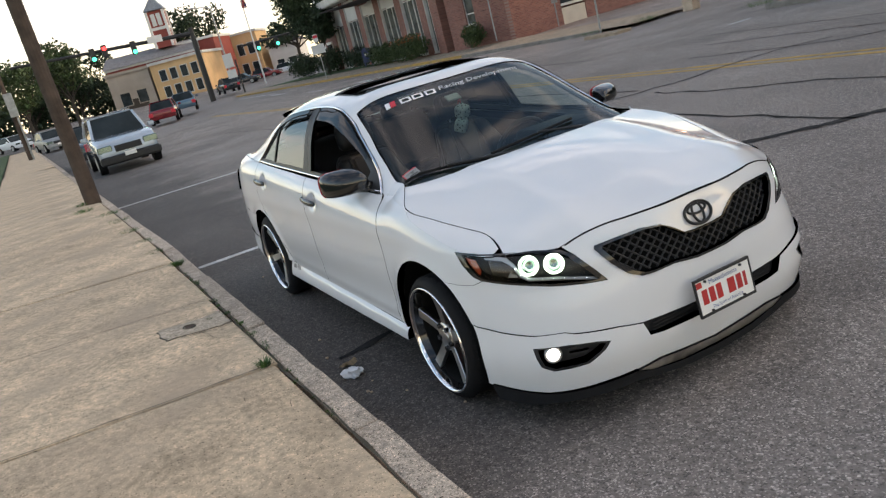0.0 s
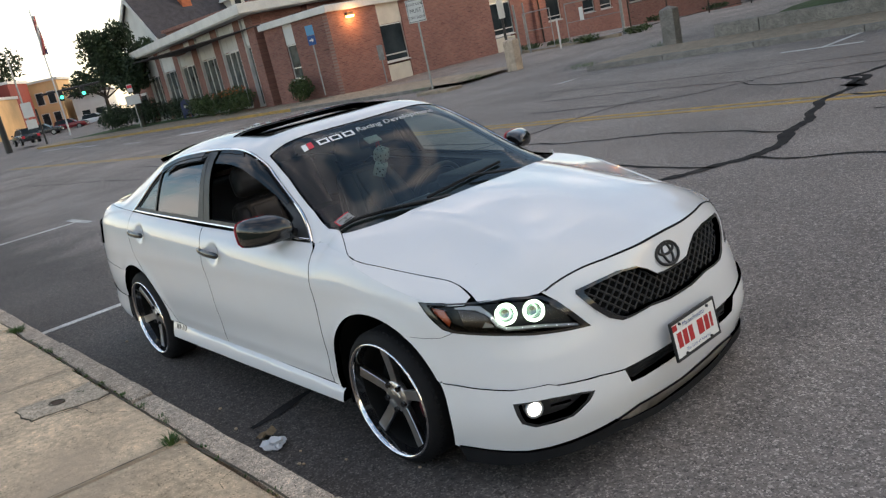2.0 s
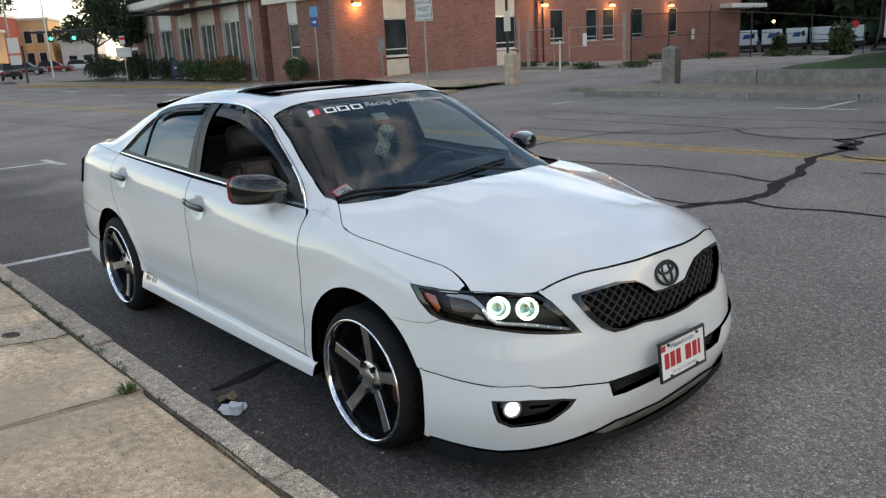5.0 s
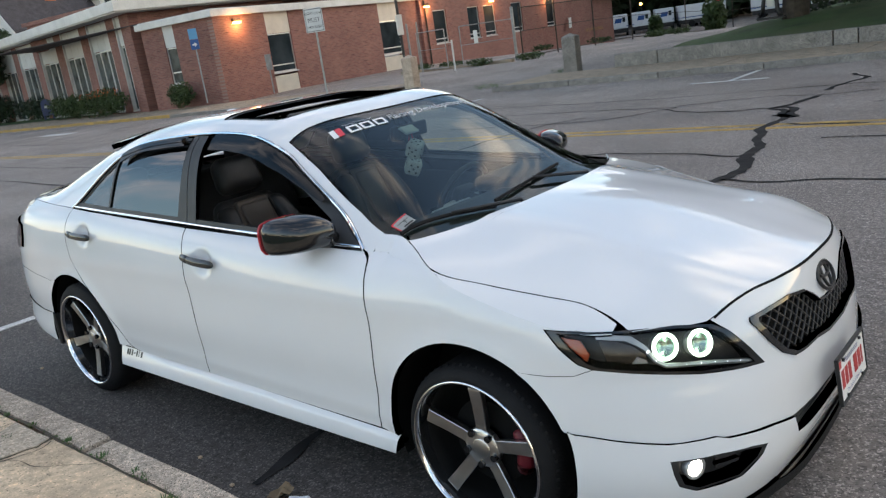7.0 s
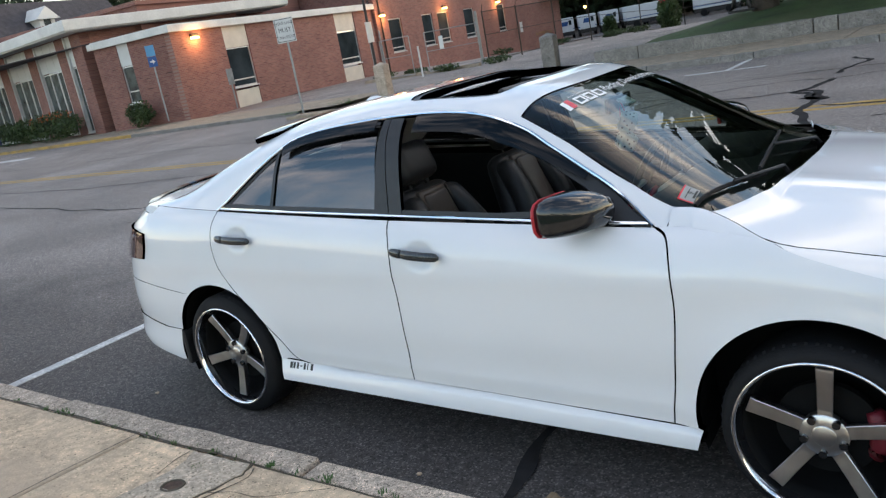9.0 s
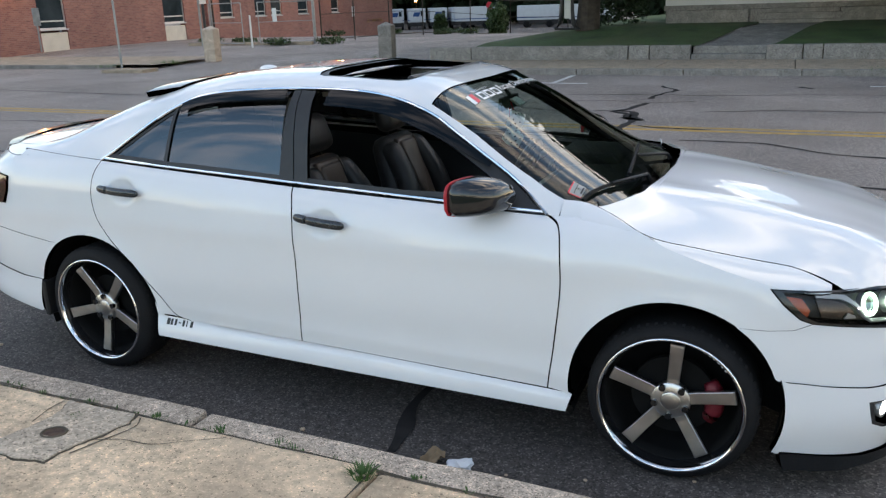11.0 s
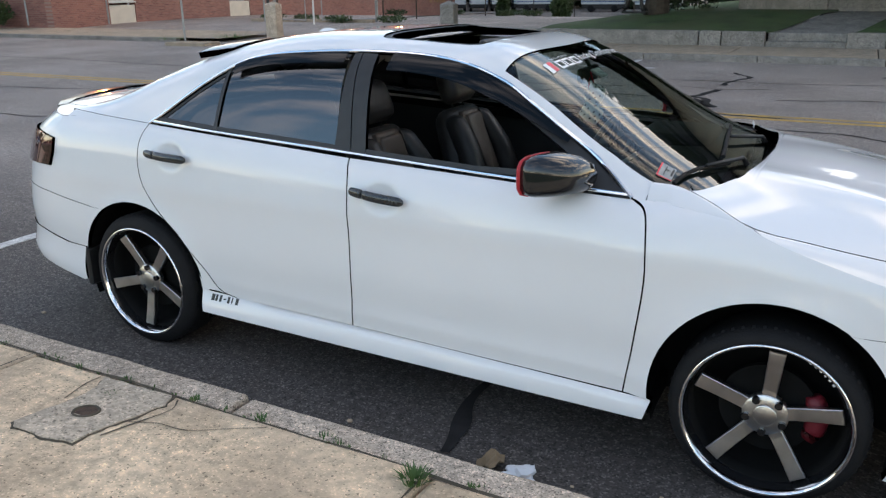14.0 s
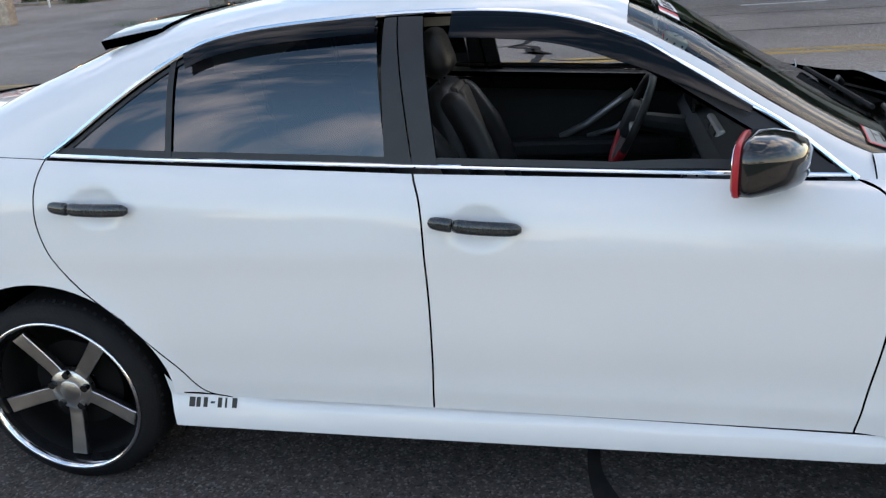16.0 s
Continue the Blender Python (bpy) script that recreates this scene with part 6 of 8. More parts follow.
def hood(x, y):
    fold = 0.012 * math.exp(-((abs(y) - 0.43 - 0.06 * (x - 1.6)) / 0.10) ** 2) * min(1.0, max(0.0, (2.15 - x) / 0.4))
    return brow(abs(y)) * ease(1.62, 2.10, x) + hood_c(x) - hood_k(x) * (y / 0.8) ** 2 + fold


def deck(x, y):
    return deck_c(x) - 0.05 * (y / 0.8) ** 2


def tail_f(x, z):
    if x >= X1:
        return 1.0
    r = min((X1 - x) / (X1 - tail_x(z)), 0.99999)
    n = tail_n(z)
    return (1 - r ** n) ** (1 / n)


def shoulder(x):
    """Height over 0.6 at which the flank has turned in to nothing."""
    if x > 1.0:
        return front_h(x)
    xx = max(x, -1.9)
    b = belt(xx)
    w = min(belt_y(xx) / (WID * tail_f(xx, b)), 0.985)
    return (b - 0.6) / (1 - w ** 6) ** (1 / 6)


def section(x, z):
    crease = -0.012 * math.exp(-((z - 0.42) / 0.09) ** 2) + 0.006 * math.exp(-((z - 0.80) / 0.05) ** 2)
    if z < 0.6:
        return low_w(z) + crease
    r = min((z - 0.6) / shoulder(x), 0.9999)
    return (1 - r ** 6) ** (1 / 6) + crease * (1 - r ** 4)


def flank(x, z):
    """Half width of the lower body."""
    w = WID * section(x, z)
    for cx in (1.39, -1.39):
        r = math.hypot(x - cx, z - 0.325)
        w += 0.012 * math.exp(-((r - 0.37) / 0.05) ** 2)
    if x > X0:
        a, n = nose_x(z) - X0, nose_n(z)
        r = min((x - X0) / a, 0.99999)
        w *= (1 - r ** n) ** (1 / n)
    for hx, hz in ((-0.042, 0.876), (-1.135, 0.944)):
        w -= 0.019 * math.exp(-(((x - hx) / 0.064) ** 2 + ((z - hz) / 0.050) ** 2) ** 2)
    w -= 0.009 * ease(0.385, 0.315, z + 0.025 * x) * ease(-1.03, -0.88, x) * ease(1.06, 0.94, x)   # the doors roll under above the skirt
    return w * tail_f(x, z)


def right(x, z):
    return (x, -flank(x, z), z)


def front(phi, z):
    """The nose by the angle round it, from -90 (right flank) to 90."""
    n, a, x = nose_n(z), nose_x(z) - X0, 1.8
    c, s = abs(math.cos(phi)), abs(math.sin(phi))
    r = (c ** n + s ** n) ** (-1 / n)
    x = X0 + a * r * c
    w = WID * section(max(x, 1.0), z)
    rr = math.hypot(x - 1.39, z - 0.325)
    w += 0.012 * math.exp(-((rr - 0.37) / 0.05) ** 2)
    return (x, math.copysign(w * r * s, phi), z)


def at_y(y, z):
    """Angle round the nose at a given y."""
    lo, hi = 0.0, math.pi / 2
    for _ in range(30):
        mid = (lo + hi) / 2
        lo, hi = (mid, hi) if front(mid, z)[1] < abs(y) else (lo, mid)
    return (math.copysign(lo, y), z)


def at_x(x, z):
    """Angle round the right of the nose at a given x."""
    n = nose_n(z)
    r = min(max((x - X0) / (nose_x(z) - X0), 0.0), 0.99999)
    return (-math.atan2((1 - r ** n) ** (1 / n), r), z)


def back(phi, z):
    """The tail by the angle round it."""
    a = X1 - tail_x(z)
    c, s = abs(math.cos(phi)), abs(math.sin(phi))
    n = tail_n(z)
    r = (c ** n + s ** n) ** (-1 / n)
    x = X1 - a * r * c
    return (x, math.copysign(WID * section(x, z) * r * s, phi), z)


def back_x(x, z):
    r = min(max((X1 - x) / (X1 - tail_x(z)), 0.0), 0.99999)
    n = tail_n(z)
    return (-math.atan2((1 - r ** n) ** (1 / n), r), z)


def solve(f, lo, hi):
    for _ in range(40):
        mid = (lo + hi) / 2
        lo, hi = (mid, hi) if f(mid) > 0 else (lo, mid)
    return lo


def hood_edge(phi):
    """Where the nose meets the bonnet's surface."""
    z = solve(lambda q: hood(*front(phi, q)[:2]) - q, 0.6, 0.98)
    return (phi, z)


wing_rear = curve([(0.93, 0.954), (1.0, 0.952), (1.08, 0.948), (1.16, 0.941), (1.25, 0.928), (1.30, 0.914)])


def wing_z(x):
    """Height at which the flank meets the bonnet's surface."""
    if x < 1.30:
        return wing_rear(x)
    return solve(lambda q: hood(x, flank(x, q)) - q, 0.65, 1.06)


def deck_z(x):
    return solve(lambda q: deck(x, flank(x, q)) - q, 0.8, 1.2)


def roof(x, q):
    """The glasshouse by x and the angle q from the belt (0) over to the middle (90). Its sides lean in."""
    b = belt(x)
    h, w = roof_c(x) - b, belt_y(max(min(x, 1.15), -1.9))
    c, s = math.cos(q), math.sin(q)
    r = (abs(c) ** GN + abs(s) ** GN) ** (-1 / GN)
    return (x, -w * r * c * (1 - LEAN_IN * r * s), b + h * r * s)


def rz(x, z):
    """(x, angle) for a point of the glasshouse at height z."""
    b = belt(x)
    t = min(max((z - b) / (roof_c(x) - b), 0.0), 0.99999)
    return (x, math.atan2(t, (1 - t ** GN) ** (1 / GN)))


def ry(x, y):
    """(x, angle) for a point of the glasshouse at half width y."""
    w, lo, hi = belt_y(max(min(x, 1.15), -1.9)), 0.0, math.pi / 2
    y = min(abs(y), w * 0.99999)
    for _ in range(30):
        mid = (lo + hi) / 2
        lo, hi = (mid, hi) if -roof(x, mid)[1] > y else (lo, mid)
    return (x, lo)


def on_roof(x, y):
    return (x, y, roof(*ry(x, y))[2])


def arc(cx, cz, r, a0, a1, n=22):
    return [(cx + r * math.cos(radians(a0 + (a1 - a0) * i / n)), cz + r * math.sin(radians(a0 + (a1 - a0) * i / n))) for i in range(n + 1)]

# ---- the saloon's panels ----
car = thing("car", "white four-door saloon parked at the kerb with black trim", "car", m=pose(0, 0.01, 0))
PAINT, GAP = "paint", 0.0028


def both(name, me, mat, label="", parent=None):
    """A part on the right and its twin on the left."""
    other = mirrored(me)
    return part(name, me, mat, parent or car, label), part(name, other, mat, parent or car, label)


DOOR_SPLIT = smooth_line([(-0.224, 1.008), (-0.199, 0.925), (-0.192, 0.74), (-0.193, 0.55), (-0.206, 0.316)], 5)
DOOR_FRONT = smooth_line([(0.893, 0.957), (0.945, 0.93), (0.967, 0.86), (0.975, 0.715), (0.955, 0.51), (0.924, 0.285)], 4)
DOOR_REAR = smooth_line([(-1.305, 1.070), (-1.326, 0.98), (-1.325, 0.86), (-1.262, 0.73), (-1.11, 0.585), (-0.985, 0.437), (-0.915, 0.352), (-0.83, 0.330)], 4)
front_door_line = DOOR_SPLIT + DOOR_FRONT[::-1]
front_doors = both("front_door", skin(inset(front_door_line, GAP), right, 0.022, 0.016, 0.03), PAINT)
rear_door_line = DOOR_REAR + DOOR_SPLIT[::-1]
rear_doors = both("rear_door", skin(inset(rear_door_line, GAP), right, 0.022, 0.016, 0.03), PAINT)

# front wing: the flank over the wheel, and the strip on top outside the bonnet's joint
shut_line = curve([(0.935, 0.722), (1.0, 0.713), (1.03, 0.718), (1.06, 0.732), (1.11, 0.760), (1.16, 0.789), (1.21, 0.820), (1.26, 0.842), (1.30, 0.842), (1.344, 0.834), (1.406, 0.815), (1.51, 0.788), (1.60, 0.762), (1.67, 0.742), (1.74, 0.724), (1.79, 0.722), (1.84, 0.731), (1.88, 0.743)])


def SHUT(x):
    return min(shut_line(x), flank(x, wing_z(x)) - 0.006)


LAMP_OUT = [(1.840, 0.655), (1.797, 0.672), (1.74, 0.722), (1.697, 0.772)]
wing_top = [(x, wing_z(x) + GAP * 1.25) for x in np.linspace(1.86, 0.94, 20)]
wing_low = [DOOR_FRONT[-1], (1.032, 0.283)] + arc(1.385, 0.331, 0.373, 186, 57) + [(1.60, 0.634), (1.70, 0.626), (1.78, 0.630)]
wing_line = DOOR_FRONT + wing_low[1:] + LAMP_OUT + [(1.75, 0.768), (1.80, 0.766)] + wing_top


def wing_map(x, t):
    wz, y0 = wing_z(x), SHUT(x) + 0.0015
    y1, z0 = flank(x, wz), hood(x, SHUT(x) + 0.0015)
    return (x, -(y0 + (y1 - y0) * t), z0 + (wz - z0) * abs(t) ** 1.5)


wing = join(skin(inset(wing_line, GAP), right, 0.045, 0.025, 0.03),
            skin([(0.937, 0), (1.885, 0), (1.885, 1), (0.937, 1)], wing_map, 0.03, 0.125, 0.012, flip=True))
both("front_wing", wing, PAINT)

# bonnet: a rear corner on either side of the windscreen's foot, the middle and the front
edge_pts = [front(*hood_edge(p)) for p in np.linspace(at_x(1.84, 0.76)[0], 0, 30)]
hood_front = curve(sorted((-p[1], p[0] - 0.002) for p in edge_pts))
hood_rear = curve([(1.06, 0.735), (1.083, 0.722), (1.118, 0.658), (1.166, 0.545), (1.208, 0.44), (1.235, 0.225), (1.243, 0.10), (1.247, 0.0)])
on_hood = lambda x, y: (x, y, hood(x, y))
corner = skin([(1.064, 0), (1.247, 0), (1.247, 1), (1.064, 1)], lambda x, t: on_hood(x, -(hood_rear(x) + (SHUT(x) - 0.003 - hood_rear(x)) * t)), 0.012, 0.06, 0.02, flip=True)
middle = skin([(1.247, -1), (1.80, -1), (1.80, 1), (1.247, 1)], lambda x, t: on_hood(x, t * (SHUT(x) - 0.003)), 0.05, 0.06, 0.02)


def fore(u, t):
    y = t * (SHUT(1.80 + 0.125 * u) - 0.003)
    return on_hood(1.80 + u * (hood_front(abs(y)) - 1.80), y)


nose = skin([(0, -1), (1, -1), (1, 1), (0, 1)], fore, 0.12, 0.05, 0.02)
bonnet = part("bonnet", join(corner, mirrored(corner), middle, nose), PAINT, car)
part("bonnet_joint", tube([(q[0] - 0.001, q[1], q[2] - 0.003) for q in edge_pts if abs(q[1]) < 0.594] + [(q[0] - 0.001, -q[1], q[2] - 0.003) for q in edge_pts[-2::-1] if abs(q[1]) < 0.594], 0.005, 6), "void", bonnet)

# front bumper, in an upper and a lower shell, with the grille, air intake and fog lamp openings left out
def yz(rows):
    return [at_y(y, z) for y, z in rows]


LAMP_IN = [(-0.592, 0.749), (-0.562, 0.722), (-0.520, 0.657), (-0.479, 0.596)]
LAMP_LOW = [(-0.479, 0.596), (-0.56, 0.602), (-0.66, 0.614), (-0.735, 0.630)]
GRILLE = [(0.0, 0.668), (-0.05, 0.668), (-0.107, 0.674), (-0.155, 0.71), (-0.207, 0.738), (-0.298, 0.751), (-0.40, 0.746), (-0.487, 0.737), (-0.493, 0.725),
          (-0.45, 0.652), (-0.40, 0.598), (-0.35, 0.572), (-0.30, 0.569), (-0.197, 0.572), (-0.08, 0.556), (0.0, 0.555)]
SEAM_X = [at_x(1.745, 0.449), at_x(1.89, 0.434)]
SEAM_Y = yz([(-0.77, 0.424), (-0.652, 0.419), (-0.50, 0.405), (-0.395, 0.386)])
top_edge = [hood_edge(p) for p in np.linspace(0, at_y(-0.592, 0.749)[0], 14)]
upper = top_edge + yz(LAMP_IN[1:]) + yz(LAMP_LOW[1:]) + [at_x(1.838, 0.654), at_x(1.78, 0.631), at_x(1.70, 0.627), at_x(1.60, 0.635)]
upper += [at_x(x, z) for x, z in arc(1.385, 0.331, 0.373, 55, 20, 8)] + SEAM_X + SEAM_Y + yz([(-0.30, 0.382), (-0.15, 0.375)]) + [(0, 0.373)]
upper += yz(GRILLE[::-1])
LOWER_TOP = SEAM_X + SEAM_Y
INTAKE = [(-0.395, 0.384), (-0.370, 0.324), (-0.30, 0.316), (-0.145, 0.312), (0.0, 0.311)]
FOG = [(-0.778, 0.374), (-0.68, 0.380), (-0.59, 0.373), (-0.537, 0.361), (-0.562, 0.330), (-0.625, 0.284), (-0.735, 0.268), (-0.768, 0.290), (-0.777, 0.33)]
BOTTOM = [at_x(1.745, 0.162), at_x(1.836, 0.156), at_x(1.95, 0.150)] + yz([(-0.744, 0.146), (-0.636, 0.154), (-0.55, 0.163), (-0.43, 0.176), (-0.30, 0.184), (-0.2, 0.170), (0, 0.152)])
arch_low = [at_x(x, z) for x, z in arc(1.385, 0.331, 0.382, -25, 19, 8)]
mid_fog_top, mid_fog_low = at_y(-0.68, 0.380), at_y(-0.68, 0.275)
outer = [LOWER_TOP[0], LOWER_TOP[1], LOWER_TOP[2], at_y(-0.68, 0.4305), mid_fog_top] + yz([FOG[0], FOG[8], FOG[7], FOG[6]]) + [mid_fog_low, at_y(-0.68, 0.150)] + BOTTOM[:4][::-1] + arch_low
inner = [at_y(-0.68, 0.4305)] + LOWER_TOP[3:] + yz(INTAKE) + BOTTOM[4:][::-1] + [at_y(-0.68, 0.150), mid_fog_low] + yz([FOG[5], FOG[4], FOG[3], FOG[2]]) + [mid_fog_top]
kick = lambda p, z: (lambda q: (q[0] + 0.012 + 0.02 * max(0, (0.36 - z)) , q[1] * 1.008, q[2]))(front(p, z))
up = skin(upper, front, 0.045, 0.022, 0.02)
lo1, lo2 = skin(outer, kick, 0.045, 0.022, 0.03), skin(inner, kick, 0.045, 0.022, 0.03)
patch = [skin([(at_y(-y0, z0)[0], z0), (at_y(-y1, z0)[0], z0), (at_y(-y1, z0)[0], z1), (at_y(-y0, z0)[0], z1)], g, 0.03, 0.02, 0, lift=0.0006) for y0, y1, z0, z1, g in ((0.72, 0.50, 0.445, 0.545, front), (0.60, 0.47, 0.172, 0.245, kick))]
front_bumper = part("front_bumper", join(*patch, *[mirrored(p) for p in patch], up, mirrored(up), lo1, lo2, mirrored(lo1), mirrored(lo2)), PAINT, car)

# roof, pillars and side rails in one shell a side, open for the sunroof, the glass and the doors
DLO = smooth_line([(0.893, 0.957), (0.75, 1.070), (0.615, 1.155), (0.48, 1.238), (0.36, 1.307), (0.20, 1.362), (0.0, 1.390), (-0.26, 1.399), (-0.55, 1.390), (-0.755, 1.371), (-0.89, 1.333), (-1.07, 1.232), (-1.305, 1.070)], 4)
WS_TOP = curve([(-0.7, 0.33), (-0.6, 0.336), (-0.3, 0.358), (0.0, 0.365)])
WS_SIDE = [(0.336, 0.600), (0.55, 0.640), (0.80, 0.690), (0.938, 0.717)]
BG_SIDE = [(-1.80, 0.66), (-1.5, 0.615), (-1.2, 0.58), (-1.03, 0.555)]
Q = math.pi / 2
shell = [(WS_TOP(0), Q)] + [ry(WS_TOP(y), y) for y in (-0.1, -0.2, -0.3, -0.4, -0.5)] + [ry(x, y) for x, y in WS_SIDE] + [(0.933, 0.0)]
shell += [rz(x, z) for x, z in DLO] + [(x, 0.0) for x in (-1.4, -1.5, -1.6, -1.7, -1.8, -1.86)]
shell += [ry(x, y) for x, y in BG_SIDE] + [ry(-1.0, 0.4), ry(-0.985, 0.2), (-0.98, Q), (-0.30, Q)]
shell += [ry(-0.30, 0.2), ry(-0.292, 0.42), ry(-0.27, 0.475), ry(-0.24, 0.492), ry(0.14, 0.492), ry(0.175, 0.475), ry(0.20, 0.42), ry(0.215, 0.2), (0.22, Q)]
rf = skin(shell, roof, 0.04, 0.06, 0.02, flip=False)
part("roof", join(rf, mirrored(rf)), PAINT, car)

# rear quarter, rear bumper, boot lid
RX = -2.235
TAIL_LAMP = [(-1.905, 0.968), (-1.915, 0.90), (-1.945, 0.832)]
quarter = DOOR_REAR + [(-0.93, 0.345)] + [(x, z) for x, z in arc(-1.39, 0.325, 0.386, 4, 121, 20)] + [(-1.66, 0.654), (-1.84, 0.676), (-2.0, 0.696), (RX, 0.712), (RX, 0.822)]
quarter += TAIL_LAMP[::-1] + [(-2.05, 0.982), (RX, 0.985)]
quarter += [(x, deck_z(x)) for x in np.linspace(RX, -1.86, 9)] + [(x, belt(x)) for x in (-1.84, -1.7, -1.5, -1.4)]
quarter_top = [(x, -flank(x, deck_z(x))) for x in np.linspace(-1.80, RX, 9)] + [(-2.12, -0.60), (-2.02, -0.625), (-1.80, -0.64)]
qp = join(skin(inset(quarter, GAP * 0.6), right, 0.03, 0.03, 0.03), skin(quarter_top, lambda x, y: (x, y, deck(x, y)), 0.05, 0.04, 0.01))
both("rear_quarter", qp, PAINT)
rb = [(0, 0.725), back_x(-2.3, 0.718), back_x(-2.2, 0.707), back_x(-2.0, 0.694), back_x(-1.84, 0.674), back_x(-1.66, 0.652)] + [back_x(x, z) for x, z in arc(-1.39, 0.325, 0.392, 123, 163, 10)] + [back_x(-1.9, 0.447), back_x(-2.1, 0.482), (-0.55, 0.5165), (0, 0.5205)]
rbs = skin(rb, back, 0.05, 0.03, 0.03, flip=True)
part("rear_bumper", join(rbs, mirrored(rbs)), PAINT, car)
flare = lambda p, z: (lambda q: (q[0] - 0.004 - 0.04 * (0.50 - z), q[1] * (1.004 + 0.04 * (0.50 - z)), q[2]))(back(p, z))
rl = [(0, 0.519), (-0.55, 0.515), back_x(-2.1, 0.4805), back_x(-1.9, 0.4455)] + [back_x(x, z) for x, z in arc(-1.39, 0.325, 0.392, 163, 188, 6)] + [back_x(-1.80, 0.262), back_x(-1.95, 0.285), back_x(-2.15, 0.315), (0, 0.335)]
rls = skin(rl, flare, 0.05, 0.03, 0.03, flip=True)
part("rear_lip", join(rls, mirrored(rls)), PAINT, car, "white lower apron of the body kit")
tl = skin([(0, 0.25), back_x(-1.82, 0.28), back_x(-1.82, 1.0), back_x(-2.0, 1.03), (0, 1.04)], back, 0.08, 0.06, 0, flip=True, lift=-0.03)
part("tail_liner", join(tl, mirrored(tl)), "void", car)
bl_top = [(-1.82, 0.0), (-1.82, -0.635), (-2.02, -0.62), (-2.13, -0.592), (RX, -0.50), (-2.33, -0.40), (-2.38, -0.25), (-2.40, 0.0)]
bl_top = bl_top + [(x, -y) for x, y in bl_top[::-1] if y < -1e-4]
bl_back = [(0, 0.73), back_x(RX - 0.004, 0.717), back_x(RX - 0.004, 0.82), back_x(RX - 0.004, 0.99), back_x(RX - 0.01, 1.075), (0, 1.08)]
bb = skin(bl_back, back, 0.06, 0.05, 0.01, flip=True)
boot = part("boot_lid", join(skin(bl_top, lambda x, y: (x, y, deck(x, y)), 0.06, 0.06, 0.01), bb, mirrored(bb)), PAINT, car)

# sills with the body kit's flare
SILL = [(-1.045, 0.40), (-0.99, 0.335), (-0.90, 0.333), (-0.63, 0.322), (-0.208, 0.312), (0.4, 0.297), (1.025, 0.280), (1.003, 0.208), (0.6, 0.213), (0.0, 0.221), (-0.6, 0.231), (-1.02, 0.238)]
def sill_map(x, z):
    t = min(max((0.33 - z) / 0.13, 0), 1)
    edge = 1.0 - (1.0 - ease(0.0, 0.022, 0.309 - 0.0245 * x - z)) * ease(-0.80, -0.66, x)   # tucks in under the doors
    return (x, -(0.869 + 0.013 * edge + 0.030 * math.sin(t * math.pi * 0.62)) , z)
both("side_skirt", skin(SILL, sill_map, 0.1, 0.012, 0.05), PAINT, "white moulded skirt along the sill")

# ---- glass, trim and lamps of the saloon ----
def grow(line, k):
    """A run of (x, z) points moved down and in by k, for trim strips."""
    out = []
    for i, p in enumerate(line):
        a, b = Vector(line[max(i - 1, 0)]), Vector(line[min(i + 1, len(line) - 1)])
        t = (b - a).normalized()
        out.append((p[0] - t.y * k, p[1] + t.x * k))
    return out


def on_side(pts):
    return [rz(x, z) for x, z in pts]


def band(line, k0, k1):
    return on_side(grow(line, k0) + grow(line, k1)[::-1])


ws_half = [(WS_TOP(y) + 0.004, y) for y in (0, -0.1, -0.2, -0.3, -0.4, -0.5, -0.592)] + [(x, -y + 0.006) for x, y in WS_SIDE[1:]] + [(1.01, -0.722), (1.07, -0.705), (1.13, -0.65), (1.19, -0.50), (1.195, -0.20), (1.195, 0.0)]
ws_line = ws_half + [(x, -y) for x, y in ws_half[::-1] if y < -1e-4]
pane = lambda x, y: on_roof(x, y)
windscreen = part("windscreen", skin(ws_line, pane, 0.05, 0.05, 0, lift=-0.004), "glass_front", car, "clear laminated windscreen reflecting sky and trees")
windscreen.visible_shadow = False
bg_half = [(-0.985, 0.0), (-0.99, -0.2), (-1.005, -0.4), (-1.035, -0.548)] + [(x, -y + 0.006) for x, y in BG_SIDE[::-1][1:]] + [(-1.83, -0.45), (-1.85, -0.2), (-1.855, 0.0)]
bg_line = bg_half + [(x, -y) for x, y in bg_half[::-1] if y < -1e-4]
rear_glass = part("rear_window", skin(bg_line, pane, 0.06, 0.06, 0, lift=-0.004), "glass_tint", car)
rear_glass.visible_shadow = False

front_run = [p for p in DLO if p[0] > -0.18]
rear_run = [p for p in DLO if p[0] < -0.30]
def on_glasshouse(pts, lift):
    out = []
    for x, z in pts:
        u, q = rz(x, z)
        p = Vector(roof(u, q))
        n = (Vector(roof(u + 0.01, q)) - Vector(roof(u - 0.01, q))).cross(Vector(roof(u, q + 0.01)) - Vector(roof(u, q - 0.01))).normalized()
        out.append(p + n * lift)
    return out


both("window_trim", tube(on_glasshouse(grow(DLO, 0.006), 0.006), 0.0070, 8), "chrome", "bright chrome strip round the side windows")
both("belt_trim", tube(on_glasshouse([(x, belt(x) + 0.008) for x in np.linspace(0.885, -1.29, 18)], 0.004), 0.0060, 8), "chrome", "bright chrome strip under the side windows")
both("door_frame", skin(band(front_run, 0.014, 0.050), roof, 0.05, 0.05, 0.02, lift=-0.001), "black")
both("door_frame", skin(band(rear_run, 0.014, 0.025), roof, 0.05, 0.05, 0.02, lift=-0.001), "black")
both("pillar_cover", skin(on_side([(-0.312, 1.386), (-0.302, 1.030), (-0.2275, 1.022), (-0.2785, 1.387)]), roof, 0.05, 0.08, 0.02, lift=0.004), "black")
